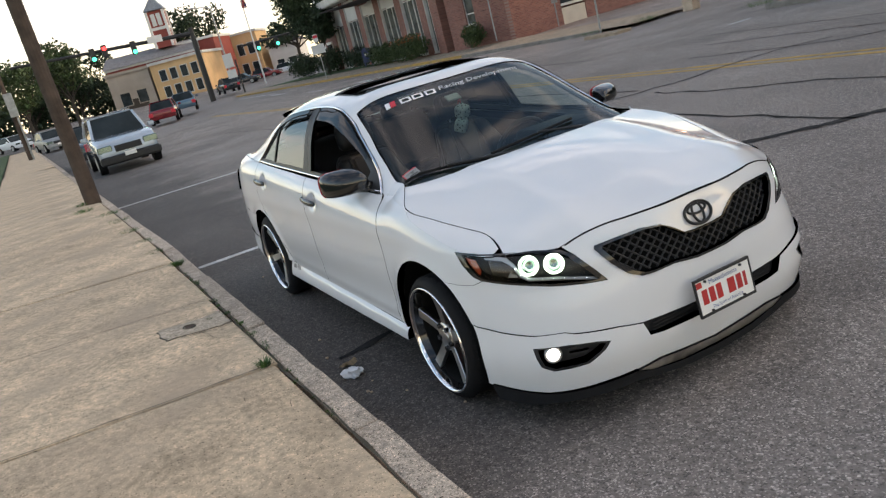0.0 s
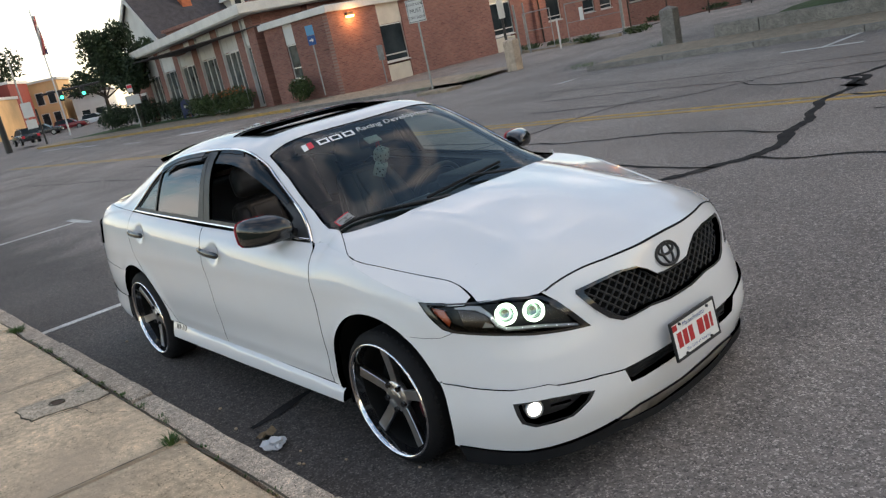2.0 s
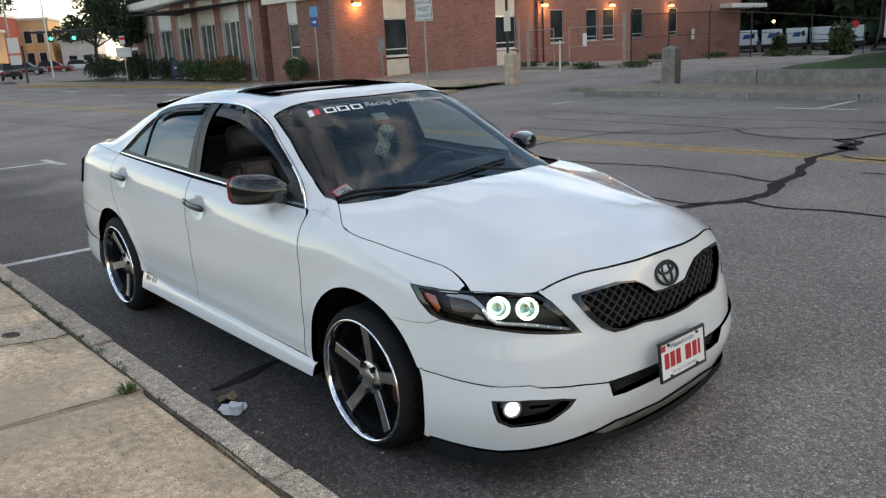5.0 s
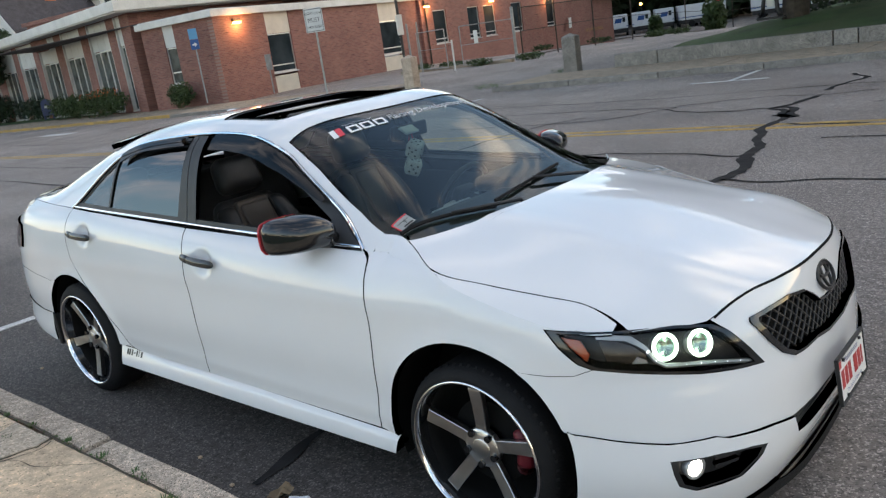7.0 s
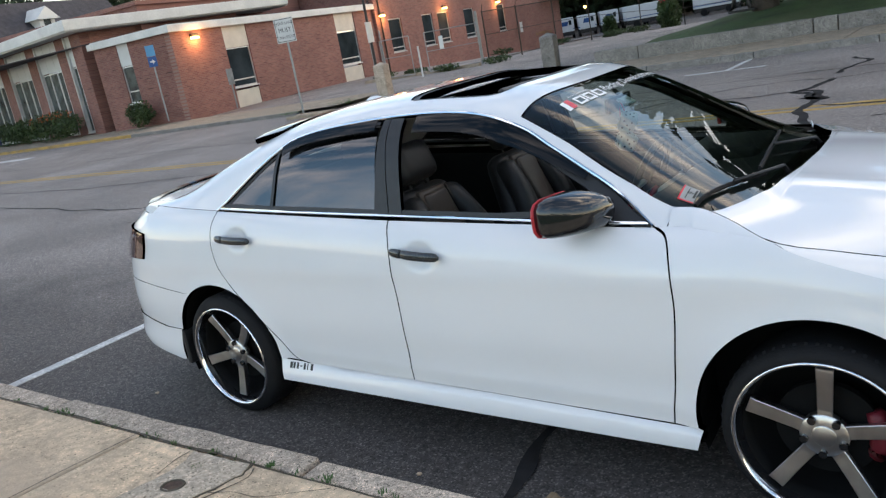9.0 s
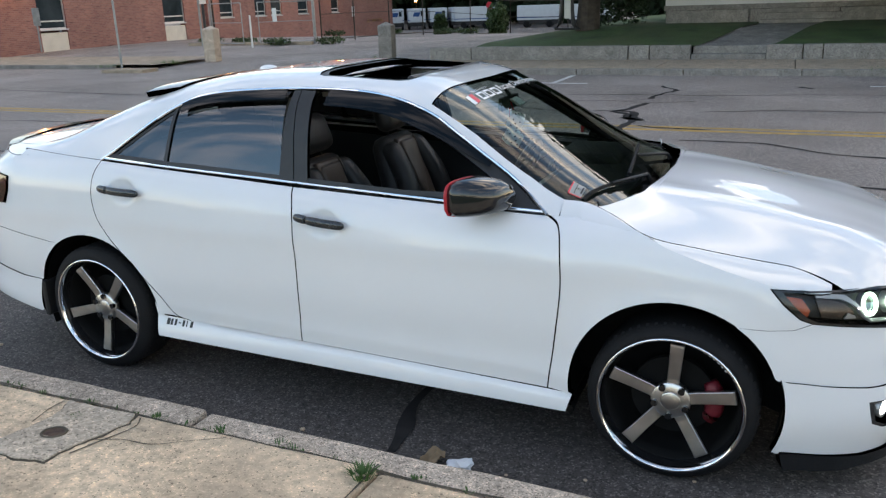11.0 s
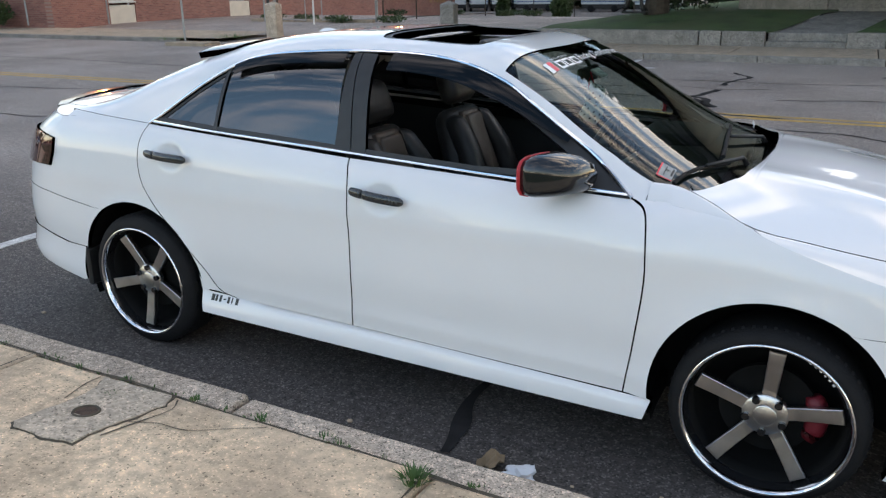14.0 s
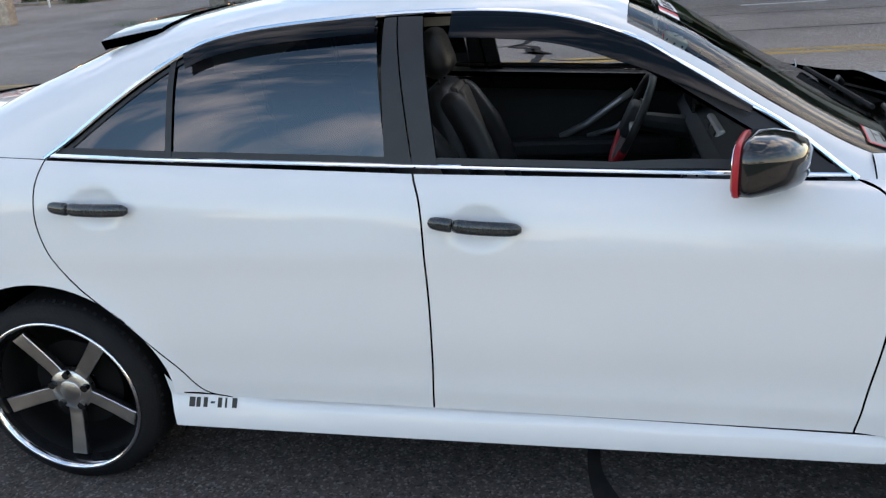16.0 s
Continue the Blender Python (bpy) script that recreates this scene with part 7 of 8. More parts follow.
both("pillar_cover", skin(on_side([(-0.2745, 1.387), (-0.2225, 1.022), (-0.158, 1.018), (-0.206, 1.385)]), roof, 0.05, 0.08, 0.02, lift=0.004), "black")
both("window_bar", skin(on_side([(-0.911, 1.312), (-0.912, 1.045), (-0.931, 1.045), (-0.929, 1.305)]), roof, 0.05, 0.08, 0.02, lift=0.003), "black")
both("window_seal", skin(on_side([(x, belt(x) + 0.013) for x in (0.875, 0.3, -0.3, -0.9, -1.27)] + [(x, belt(x) + 0.030) for x in (-1.25, -0.9, -0.3, 0.3, 0.855)]), roof, 0.1, 0.03, 0.01, lift=0.002), "black")
side_glass = [(-0.30, belt(-0.3) + 0.02), (-0.92, belt(-0.92) + 0.02), (-0.92, 1.305)] + [p for p in grow(rear_run, 0.022) if p[0] > -0.905][::-1]
quarter_glass = [(-0.922, belt(-0.922) + 0.02), (-1.272, belt(-1.27) + 0.018)] + [p for p in grow(rear_run, 0.022) if -1.255 < p[0] < -0.93][::-1] + [(-0.922, 1.300)]
for line in (side_glass, quarter_glass):
    for g in both("side_window", skin(on_side(line), roof, 0.06, 0.08, 0, lift=-0.004), "glass_tint", "closed dark-tinted side window reflecting the sky"):
        g.visible_shadow = False
both("mirror_sail", skin(on_side([(0.875, 0.963), (0.655, 0.985), (0.70, 1.075), (0.76, 1.045)]), roof, 0.05, 0.05, 0.02, lift=0.003), "black")
visor_f = [p for p in DLO if -0.17 < p[0] < 0.66]
fade = [0.050 * min(1.0, (0.70 - p[0]) / 0.35) + 0.024 for p in visor_f]
inner_f = [(a[0] + (b[0] - a[0]) * k / 0.06, a[1] + (b[1] - a[1]) * k / 0.06) for a, b, k in zip(visor_f, grow(visor_f, 0.06), fade)]
for v in both("rain_visor", skin(on_side(grow(visor_f, 0.016) + inner_f[::-1]), roof, 0.05, 0.04, 0.003, lift=0.022), "smoke", "smoked acrylic rain visor over the open window"):
    v.visible_shadow = False
visor_r = [p for p in DLO if -0.91 < p[0] < -0.31]
for v in both("rain_visor", skin(band(visor_r, 0.017, 0.054), roof, 0.05, 0.04, 0.003, lift=0.020), "smoke", "smoked acrylic rain visor over the rear window"):
    v.visible_shadow = False

# joints show black behind the panels
both("door_shell", skin([(-1.34, 1.03), (-1.34, 0.84), (-1.20, 0.64), (-0.98, 0.40), (-0.90, 0.26), (0.98, 0.24), (1.02, 0.6), (1.02, 0.9), (0.93, 0.95), (-0.2, 0.99)], right, 0.08, 0.05, 0, lift=-0.022), "void")
wing_back = [(0.93, 0.26), (1.03, 0.26)] + arc(1.385, 0.331, 0.382, 186, 20) + [(1.80, 0.44), (1.80, 0.72)] + [(x, wing_z(x) - 0.02) for x in (1.75, 1.5, 1.2, 0.96)]
both("wing_liner", skin(wing_back, right, 0.06, 0.05, 0, lift=-0.02), "void")

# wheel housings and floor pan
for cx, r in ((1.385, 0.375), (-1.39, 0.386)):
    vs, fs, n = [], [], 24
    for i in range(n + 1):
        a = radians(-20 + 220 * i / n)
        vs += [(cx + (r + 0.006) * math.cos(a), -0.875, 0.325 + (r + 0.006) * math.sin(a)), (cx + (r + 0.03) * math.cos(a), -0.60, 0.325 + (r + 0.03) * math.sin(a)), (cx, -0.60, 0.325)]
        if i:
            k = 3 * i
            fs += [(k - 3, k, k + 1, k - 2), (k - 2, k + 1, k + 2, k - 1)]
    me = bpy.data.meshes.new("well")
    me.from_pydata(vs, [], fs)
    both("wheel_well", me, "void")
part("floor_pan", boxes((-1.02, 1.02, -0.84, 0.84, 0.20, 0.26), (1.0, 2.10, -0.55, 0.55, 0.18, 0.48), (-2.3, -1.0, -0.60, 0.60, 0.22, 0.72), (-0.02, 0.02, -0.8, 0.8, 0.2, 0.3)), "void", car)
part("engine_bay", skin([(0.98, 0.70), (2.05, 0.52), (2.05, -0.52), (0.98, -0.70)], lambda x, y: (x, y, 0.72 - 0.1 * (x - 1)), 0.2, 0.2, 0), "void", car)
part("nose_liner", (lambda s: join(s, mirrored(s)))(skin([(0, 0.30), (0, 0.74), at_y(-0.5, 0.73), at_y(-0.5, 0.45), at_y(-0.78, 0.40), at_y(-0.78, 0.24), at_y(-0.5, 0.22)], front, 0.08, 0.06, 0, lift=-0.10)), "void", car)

# headlamps
LAMP = [at_x(1.700, 0.771), at_x(1.75, 0.768), at_x(1.80, 0.766), at_x(1.86, 0.765), at_y(-0.68, 0.762), at_y(-0.64, 0.757), at_y(-0.594, 0.748), at_y(-0.564, 0.722), at_y(-0.522, 0.657), at_y(-0.484, 0.599), at_y(-0.56, 0.605), at_y(-0.66, 0.617), at_y(-0.735, 0.633), at_x(1.836, 0.657), at_x(1.797, 0.674), at_x(1.742, 0.724)]
mid_lamp = (sum(p[0] for p in LAMP) / len(LAMP), sum(p[1] for p in LAMP) / len(LAMP))


def toward(p, k):
    return (p[0] + (mid_lamp[0] - p[0]) * k, p[1] + (mid_lamp[1] - p[1]) * k)


def lamp_frame(y, z, depth):
    """A pose on the nose that faces outwards, sunk by depth."""
    q = at_y(y, z)
    p = Vector(front(*q))
    a, b = Vector(front(q[0] + 0.01, z)) - Vector(front(q[0] - 0.01, z)), Vector(front(q[0], z + 0.01)) - Vector(front(q[0], z - 0.01))
    n = a.cross(b).normalized()
    x = a.normalized()
    return p - n * depth, x, n.cross(x).normalized(), n


def ring_pts(centre, x, y, r, n=28):
    return [centre + x * r * math.cos(2 * math.pi * i / n) + y * r * math.sin(2 * math.pi * i / n) for i in range(n)]


def headlamp(flip):
    f = (lambda me: mirrored(me)) if flip else (lambda me: me)
    hl = part("headlamp", f(skin(LAMP + [LAMP[0]] + [toward(p, 0.10) for p in [LAMP[0]] + LAMP[::-1]], front, 0.2, 0.2, 0.05, lift=0.001)), "black_gloss", car, "black-backed headlamp with two lit white rings")
    part("housing", f(skin(LAMP, front, 0.06, 0.04, 0, lift=-0.055)), "black", hl)
    lens = part("lens", f(skin([toward(p, 0.02) for p in LAMP], front, 0.05, 0.04, 0, lift=-0.001)), "lens", hl)
    lens.visible_shadow = False
    part("side_marker", f(skin([at_x(1.735, 0.752), at_x(1.80, 0.742), at_x(1.83, 0.70), at_x(1.82, 0.672), at_x(1.785, 0.695)], front, 0.05, 0.04, 0.01, lift=-0.014)), "amber", hl, "amber side marker")
    part("turn_reflector", f(skin([at_x(1.849, 0.742), at_x(1.90, 0.738), at_y(-0.766, 0.722), at_y(-0.757, 0.690), at_y(-0.757, 0.660), at_x(1.93, 0.662), at_x(1.876, 0.668)], front, 0.05, 0.04, 0.01, lift=-0.03)), "reflector_dim", hl)
    part("reflector_wedge", f(skin([at_y(-0.772, 0.684), at_y(-0.760, 0.672), at_y(-0.757, 0.660), at_x(1.945, 0.661)], front, 0.05, 0.04, 0.006, lift=-0.024)), "silver_plastic", hl, "bright ribbed reflector")
    part("light_guide", f(skin([at_x(1.839, 0.757), at_x(1.89, 0.755), at_x(1.934, 0.750), at_y(-0.748, 0.724), at_y(-0.745, 0.705), at_y(-0.753, 0.704), at_y(-0.760, 0.722), at_x(1.922, 0.738), at_x(1.845, 0.745)], front, 0.05, 0.04, 0.008, lift=-0.012)), "silver_plastic", hl)
    for y, z in ((-0.716, 0.714), (-0.641, 0.709)):
        c, x, up, n = lamp_frame(y, z, 0.035)
        n = (n * 1.2 + Vector((0.93, -0.36, 0.05))).normalized()
        x = Vector((0, 0, 1)).cross(n).normalized()
        up = n.cross(x)
        ring = tube(ring_pts(c + n * 0.012, x, up, 0.0365), 0.0058, 8, closed=True)
        part("light_ring", f(ring), "ring_light", hl, "lit white ring")
        k = 28
        back_ring, fore_ring = ring_pts(c - n * 0.016, x, up, 0.040), ring_pts(c + n * 0.016, x, up, 0.041)
        me = bpy.data.meshes.new("sleeve")
        me.from_pydata([tuple(p) for p in back_ring + fore_ring], [], [(i, (i + 1) % k, k + (i + 1) % k, k + i) for i in range(k)])
        part("sleeve", f(me), "silver_plastic", hl, "bright sleeve behind the lit ring", smooth=True)
        k = 20
        vs = [tuple(c + (x * math.cos(2 * math.pi * i / k) + up * math.sin(2 * math.pi * i / k)) * r + n * o) for r, o in ((0.040, 0.015), (0.030, -0.002), (0.016, -0.012), (0.002, -0.014)) for i in range(k)]
        fs = [(j * k + i, j * k + (i + 1) % k, (j + 1) * k + (i + 1) % k, (j + 1) * k + i) for j in range(3) for i in range(k)]
        me = bpy.data.meshes.new("bowl")
        me.from_pydata(vs, [], fs)
        part("bowl", f(me), "reflector", hl)
    leds = [at_y(-0.748, 0.698), at_y(-0.741, 0.671), at_y(-0.724, 0.652), at_y(-0.685, 0.647), at_y(-0.653, 0.643), at_y(-0.620, 0.637), at_y(-0.588, 0.629), at_y(-0.550, 0.620), at_y(-0.510, 0.608)]
    strip_l = [Vector(front(*q)) + Vector((-0.014, 0.007, -0.001)) for q in leds]
    part("led_strip", f(tube(strip_l, 0.0075, 6)), "silver_plastic", hl)
    for q in leds:
        p = Vector(front(*q))
        me = bpy.data.meshes.new("led")
        bm = bmesh.new()
        bmesh.ops.create_uvsphere(bm, u_segments=8, v_segments=6, radius=0.0046, matrix=Matrix.Translation(p + Vector((-0.012, 0.006, 0.0))))
        bm.to_mesh(me)
        bm.free()
        part("led", f(me), "led_light", hl)
    return hl


headlamp(False)
headlamp(True)

# grille
def inside(p, poly):
    hit = False
    for i in range(len(poly)):
        (x0, y0), (x1, y1) = poly[i - 1], poly[i]
        if (y0 > p[1]) != (y1 > p[1]) and p[0] < (x1 - x0) * (p[1] - y0) / (y1 - y0) + x0:
            hit = not hit
    return hit


g_in = [(y * 0.945, z + (0.652 - z) * 0.10 - (0.006 if abs(y) < 0.2 and z > 0.62 else 0)) for y, z in GRILLE]
g_ring = yz([(y * 1.0, z) for y, z in GRILLE]) + yz(g_in[::-1])
gr = skin(g_ring, front, 0.05, 0.03, 0.03, lift=0.006)
grille = part("grille", join(gr, mirrored(gr)), "black_gloss", car, "black diamond-mesh grille with a gloss surround")
g_poly = g_in + [(-y, z) for y, z in g_in[::-1]]
wire_v, wire_f = [], []


def wire(pts, r):
    me = tube(pts, r, 5)
    k = len(wire_v)
    wire_v.extend(tuple(v.co) for v in me.vertices)
    wire_f.extend([k + i for i in p.vertices] for p in me.polygons)


for sign in (1, -1):
    for i in range(-26, 27):
        run = []
        for j in range(0, 61):
            z = 0.52 + 0.25 * j / 60
            y = i * 0.046 + sign * (z - 0.645) * 1.15
            if inside((y, z), g_poly):
                p = front(*at_y(y, z))
                run.append((p[0] - 0.022, p[1], p[2]))
            else:
                if len(run) > 1:
                    wire(run, 0.0042)
                run = []
        if len(run) > 1:
            wire(run, 0.0042)
me = bpy.data.meshes.new("mesh")
me.from_pydata(wire_v, [], wire_f)
part("mesh", me, "black", grille, smooth=True)
vs = skin(yz(GRILLE), front, 0.06, 0.05, 0, lift=-0.05)
part("backing", join(vs, mirrored(vs)), "void", grille)

# emblem: an oval with two smaller ovals across it
emblem_c = Vector((nose_x(0.727) + 0.006, -0.012, 0.727))
e_up = Vector((-0.42, 0, 1)).normalized()
def oval(a, b, dy=0.0, n=36):
    return [emblem_c + Vector((0, 1, 0)) * a * math.cos(2 * math.pi * i / n) + e_up * (dy + b * math.sin(2 * math.pi * i / n)) for i in range(n)]
emblem = part("emblem", join(tube(oval(0.070, 0.047), 0.0065, 8, True), tube(oval(0.026, 0.043, 0.0), 0.0055, 8, True), tube(oval(0.048, 0.019, 0.017), 0.0055, 8, True)), "black", car, "black oval badge", smooth=True)

# number plate with bars for its number
plate = part("number_plate", boxes((-0.003, 0.003, -0.153, 0.153, -0.077, 0.077), bevel=0.002), "plate_white", car, "white number plate with red characters in a black frame")
plate.matrix_basis = pose(2.343, -0.008, 0.405, 0, -6, 0)
bm = bmesh.new()
for b in ((-0.158, 0.158, 0.070, 0.082), (-0.158, 0.158, -0.082, -0.070), (-0.158, -0.150, -0.082, 0.082), (0.150, 0.158, -0.082, 0.082)):
    box(bm, -0.006, 0.007, b[0], b[1], b[2], b[3], bevel=0.002)
part("frame", bm, "black", plate)
bm = bmesh.new()
y = -0.128
for w, gap in ((0.030, 0.010), (0.030, 0.010), (0.030, 0.034), (0.040, 0.010), (0.030, 0.010), (0.016, 0.0)):
    part("character_bar", boxes((0.003, 0.0042, y, y + w, -0.032, 0.030)), "plate_red", plate)
    y += w + gap
for word, z, size in (("Massachusetts", 0.052, 0.028), ("The Spirit of America", -0.053, 0.020)):
    t = moved(letters(word, size), lambda c: (0.0045, c.x, c.y + z))
    part("lettering", t, "plate_blue", plate)
for yy, zz in ((-0.10, 0.062), (0.10, 0.062), (-0.09, -0.066), (0.09, -0.066)):
    part("bolt", rods(((0.002, yy, zz), (0.010, yy, zz), 0.006)), "black", plate)
bm = boxes((0.003, 0.004, -0.148, -0.118, 0.042, 0.066))
part("sticker", bm, "plate_red", plate)

# lower intake, fog lamps, lip
it = skin(yz([(-0.41, 0.398), (-0.385, 0.312), (-0.15, 0.302), (0, 0.300)]) + [(0, 0.39), at_y(-0.2, 0.392)], front, 0.06, 0.05, 0, lift=-0.03)
intake = part("lower_intake", join(it, mirrored(it)), "black", car)
bm = bmesh.new()
for z in (0.328, 0.343, 0.358):
    rod(bm, (nose_x(z) - 0.02, -0.34, z), (nose_x(z) - 0.02, 0.34, z), 0.003, seg=6)
part("intake_bar", bm, "black", intake)


def fog_lamp(flip):
    f = (lambda me: mirrored(me)) if flip else (lambda me: me)
    fog_in = [(y + (-0.70 - y) * 0.12, z + (0.33 - z) * 0.15) for y, z in FOG]
    bz = part("fog_lamp", f(skin(yz(FOG + [FOG[0]]) + yz([fog_in[0]] + fog_in[::-1]), kick, 0.2, 0.2, 0.05, lift=-0.002)), "black", car, "lit round fog lamp in a black recess")
    part("recess", f(skin(yz(FOG), kick, 0.05, 0.04, 0, lift=-0.05)), "black", bz)
    for z in (0.352, 0.325):
        part("slat", f(skin(yz([(-0.69, z + 0.008), (-0.62, z + 0.010), (-0.625, z), (-0.69, z - 0.002)]), kick, 0.05, 0.04, 0.02, lift=-0.025)), "black", bz)
    c = Vector(kick(*at_y(-0.730, 0.336))) + Vector((-0.026, 0.012, 0))
    n = Vector((0.9, -0.43, 0)).normalized()
    x = Vector((0, 0, 1)).cross(n)
    def turned(prof):
        k = 24
        v = [tuple(c + (x * math.cos(2 * math.pi * i / k) + Vector((0, 0, 1)) * math.sin(2 * math.pi * i / k)) * r + n * o) for r, o in prof for i in range(k)]
        g = [(j * k + i, j * k + (i + 1) % k, (j + 1) * k + (i + 1) % k, (j + 1) * k + i) for j in range(len(prof) - 1) for i in range(k)]
        m = bpy.data.meshes.new("turned")
        m.from_pydata(v, [], g)
        return f(m)
    part("bulb", turned([(0.027, 0.004), (0.020, 0.010), (0.010, 0.013), (0.001, 0.014)]), "lamp_light", bz, "lit lens", smooth=True)
    part("rim", turned([(0.035, -0.02), (0.037, 0.006), (0.034, 0.009), (0.026, 0.001)]), "silver_plastic", bz, smooth=True)


fog_lamp(False)
fog_lamp(True)
LIP_TOP = [at_x(1.745, 0.168), at_x(1.836, 0.162), at_x(1.95, 0.156)] + yz([(-0.744, 0.152), (-0.636, 0.160), (-0.55, 0.169), (-0.43, 0.176), (-0.36, 0.150), (-0.2, 0.128), (0, 0.120)])
LIP_LOW = [at_x(1.75, 0.100), at_x(1.85, 0.097), at_x(1.95, 0.099)] + yz([(-0.744, 0.108), (-0.636, 0.118), (-0.43, 0.128), (-0.2, 0.098), (0, 0.088)])
lip_map = lambda p, z: (lambda q: (q[0] + 0.030, q[1] * 1.014, q[2]))(front(p, max(z, 0.15))[:2] + (z,))
lp = skin(LIP_TOP + LIP_LOW[::-1], lip_map, 0.05, 0.03, 0.06)
part("front_lip", join(lp, mirrored(lp)), "rubber", car, "black plastic chin lip under the bumper")
sk = skin(yz([(-0.425, 0.178), (-0.31, 0.192), (-0.2, 0.180), (0, 0.162)]) + [(0, 0.126)] + yz([(-0.2, 0.130), (-0.30, 0.124), (-0.36, 0.142)]), kick, 0.05, 0.02, 0.01, lift=0.010)
part("skid_plate", join(sk, mirrored(sk)), "skid", car, "scraped silver centre panel above the chin lip")

# door handles
def handle(x0, z0, x1, z1, t0, t1):
    """The stretch t0 to t1 of a pull handle: a grip and, behind a fine joint, a short cap."""
    n = 14
    pts = []
    for i in range(n + 1):
        t = t0 + (t1 - t0) * i / n
        x, z = x0 + (x1 - x0) * t, z0 + (z1 - z0) * t
        pts.append((x, -(flank(x0, z0) + flank(x1, z1)) / 2 - 0.020 - 0.014 * math.sin(math.pi * t), z))
    me = tube(pts, lambda u: 0.0195 - 0.008 * abs(2 * (t0 + (t1 - t0) * u) - 1) ** 10 - 0.0035 * abs(2 * u - 1) ** 14, 12)
    for v in me.vertices:
        c = Vector(pts[min(n, max(0, round((v.co.x - pts[0][0]) / (pts[-1][0] - pts[0][0]) * n)))])
        v.co.y = c.y + (v.co.y - c.y) * 0.7
    return me


for x0, z0, x1, z1, doors in ((-0.172, 0.899, 0.068, 0.877, front_doors), (-1.264, 0.953, -1.022, 0.941, rear_doors)):
    grip, end = handle(x0, z0, x1, z1, 0.28, 1.0), handle(x0, z0, x1, z1, 0.0, 0.265)
    for door, f in zip(doors, (lambda me: me, mirrored)):
        h = part("handle", f(grip), "carbon", door, "carbon-patterned black pull handle", smooth=True)
        part("handle_cap", f(end), "carbon", h, smooth=True)

# door mirrors
def mirror_mesh(rings, seg=24):
    vs, fs = [], []
    for x, cy, cz, hw, hh, p in rings:
        for i in range(seg):
            a = 2 * math.pi * i / seg
            c, s = math.cos(a), math.sin(a)
            r = (abs(c) ** p + abs(s) ** p) ** (-1 / p)
            vs.append((x + 0.03 * (r * c) * (hw / 0.1), cy + hw * r * c, cz + hh * r * s))
    for j in range(len(rings) - 1):
        fs += [(j * seg + i, j * seg + (i + 1) % seg, (j + 1) * seg + (i + 1) % seg, (j + 1) * seg + i) for i in range(seg)]
    fs.append(tuple(range(seg))[::-1])
    fs.append(tuple((len(rings) - 1) * seg + i for i in range(seg)))
    me = bpy.data.meshes.new("mirror")
    me.from_pydata(vs, [], fs)
    me.polygons.foreach_set("use_smooth", [True] * len(me.polygons))
    return me


cap = mirror_mesh([(0.598, -0.914, 1.039, 0.092, 0.068, 4.0), (0.625, -0.913, 1.040, 0.096, 0.072, 3.8), (0.66, -0.905, 1.040, 0.096, 0.070, 3.4), (0.705, -0.889, 1.036, 0.090, 0.062, 3.0), (0.742, -0.872, 1.031, 0.074, 0.048, 2.7), (0.760, -0.860, 1.028, 0.044, 0.027, 2.2)])
rim = mirror_mesh([(0.583, -0.914, 1.038, 0.090, 0.065, 4.0), (0.588, -0.914, 1.038, 0.0935, 0.0695, 4.0), (0.598, -0.914, 1.039, 0.0945, 0.0705, 4.0)])
face = mirror_mesh([(0.580, -0.914, 1.038, 0.086, 0.060, 4.0), (0.584, -0.914, 1.038, 0.086, 0.060, 4.0)])
stalk = tube([(0.725, -0.765, 0.985), (0.71, -0.80, 0.992), (0.69, -0.84, 1.005), (0.67, -0.88, 1.012)], lambda t: 0.030 + 0.006 * t, 10)
for flip in (False, True):
    f = mirrored if flip else (lambda me: me)
    if flip:
        f = lambda me: moved(mirrored(me), lambda p: (p[0], p[1], 1.104 + (p[2] - 1.104) * 0.74))
    mr = part("door_mirror", f(cap) if flip else cap, "black_gloss", car, "gloss black door mirror with a red edge")
    mr2 = part("edge", f(rim) if flip else rim, "red_trim", mr, "red edging")
    part("glass", f(face) if flip else face, "mirror", mr)
    part("stalk", f(stalk) if flip else stalk, "black_gloss", mr, smooth=True)
# bars for the maker's mark on the skirt
for i, w in enumerate((0.017, 0.012, 0.012, 0.012, 0.012, 0.006, 0.014)):
    z0, z1 = (0.308, 0.314) if i == 3 else (0.297, 0.325)
    x0 = -0.976 + 0.0235 * i
    part("mark_bar", skin([(x0, z0), (x0 + w * 1.15, z0), (x0 + w * 1.15 + 0.003, z1), (x0 + 0.003, z1)], sill_map, 0.02, 0.02, 0.0, lift=0.0012), "black", car)

# spoilers, fin, tail lamps, mud flap
sp_half = [(-0.975, 0.0), (-0.985, -0.25), (-1.0, -0.45), (-1.02, -0.548), (-1.10, -0.568), (-1.205, -0.582), (-1.19, -0.52), (-1.165, -0.36), (-1.155, 0.0)]
sp_line = sp_half + [(x, -y) for x, y in sp_half[::-1] if y < -1e-4]
sp_map = lambda x, y: (lambda p: (p[0], p[1], p[2] + 0.006 + 0.16 * max(0, -0.98 - x)))(on_roof(x, y))
part("roof_spoiler", skin(sp_line, sp_map, 0.04, 0.06, 0.028), "black_gloss", car, "gloss black spoiler over the rear window")
bs_half = [(-2.30, 0.0), (-2.28, -0.25), (-2.22, -0.48), (-2.14, -0.60), (-2.17, -0.635), (-2.27, -0.54), (-2.35, -0.34), (-2.385, 0.0)]
bs_line = bs_half + [(x, -y) for x, y in bs_half[::-1] if y < -1e-4]
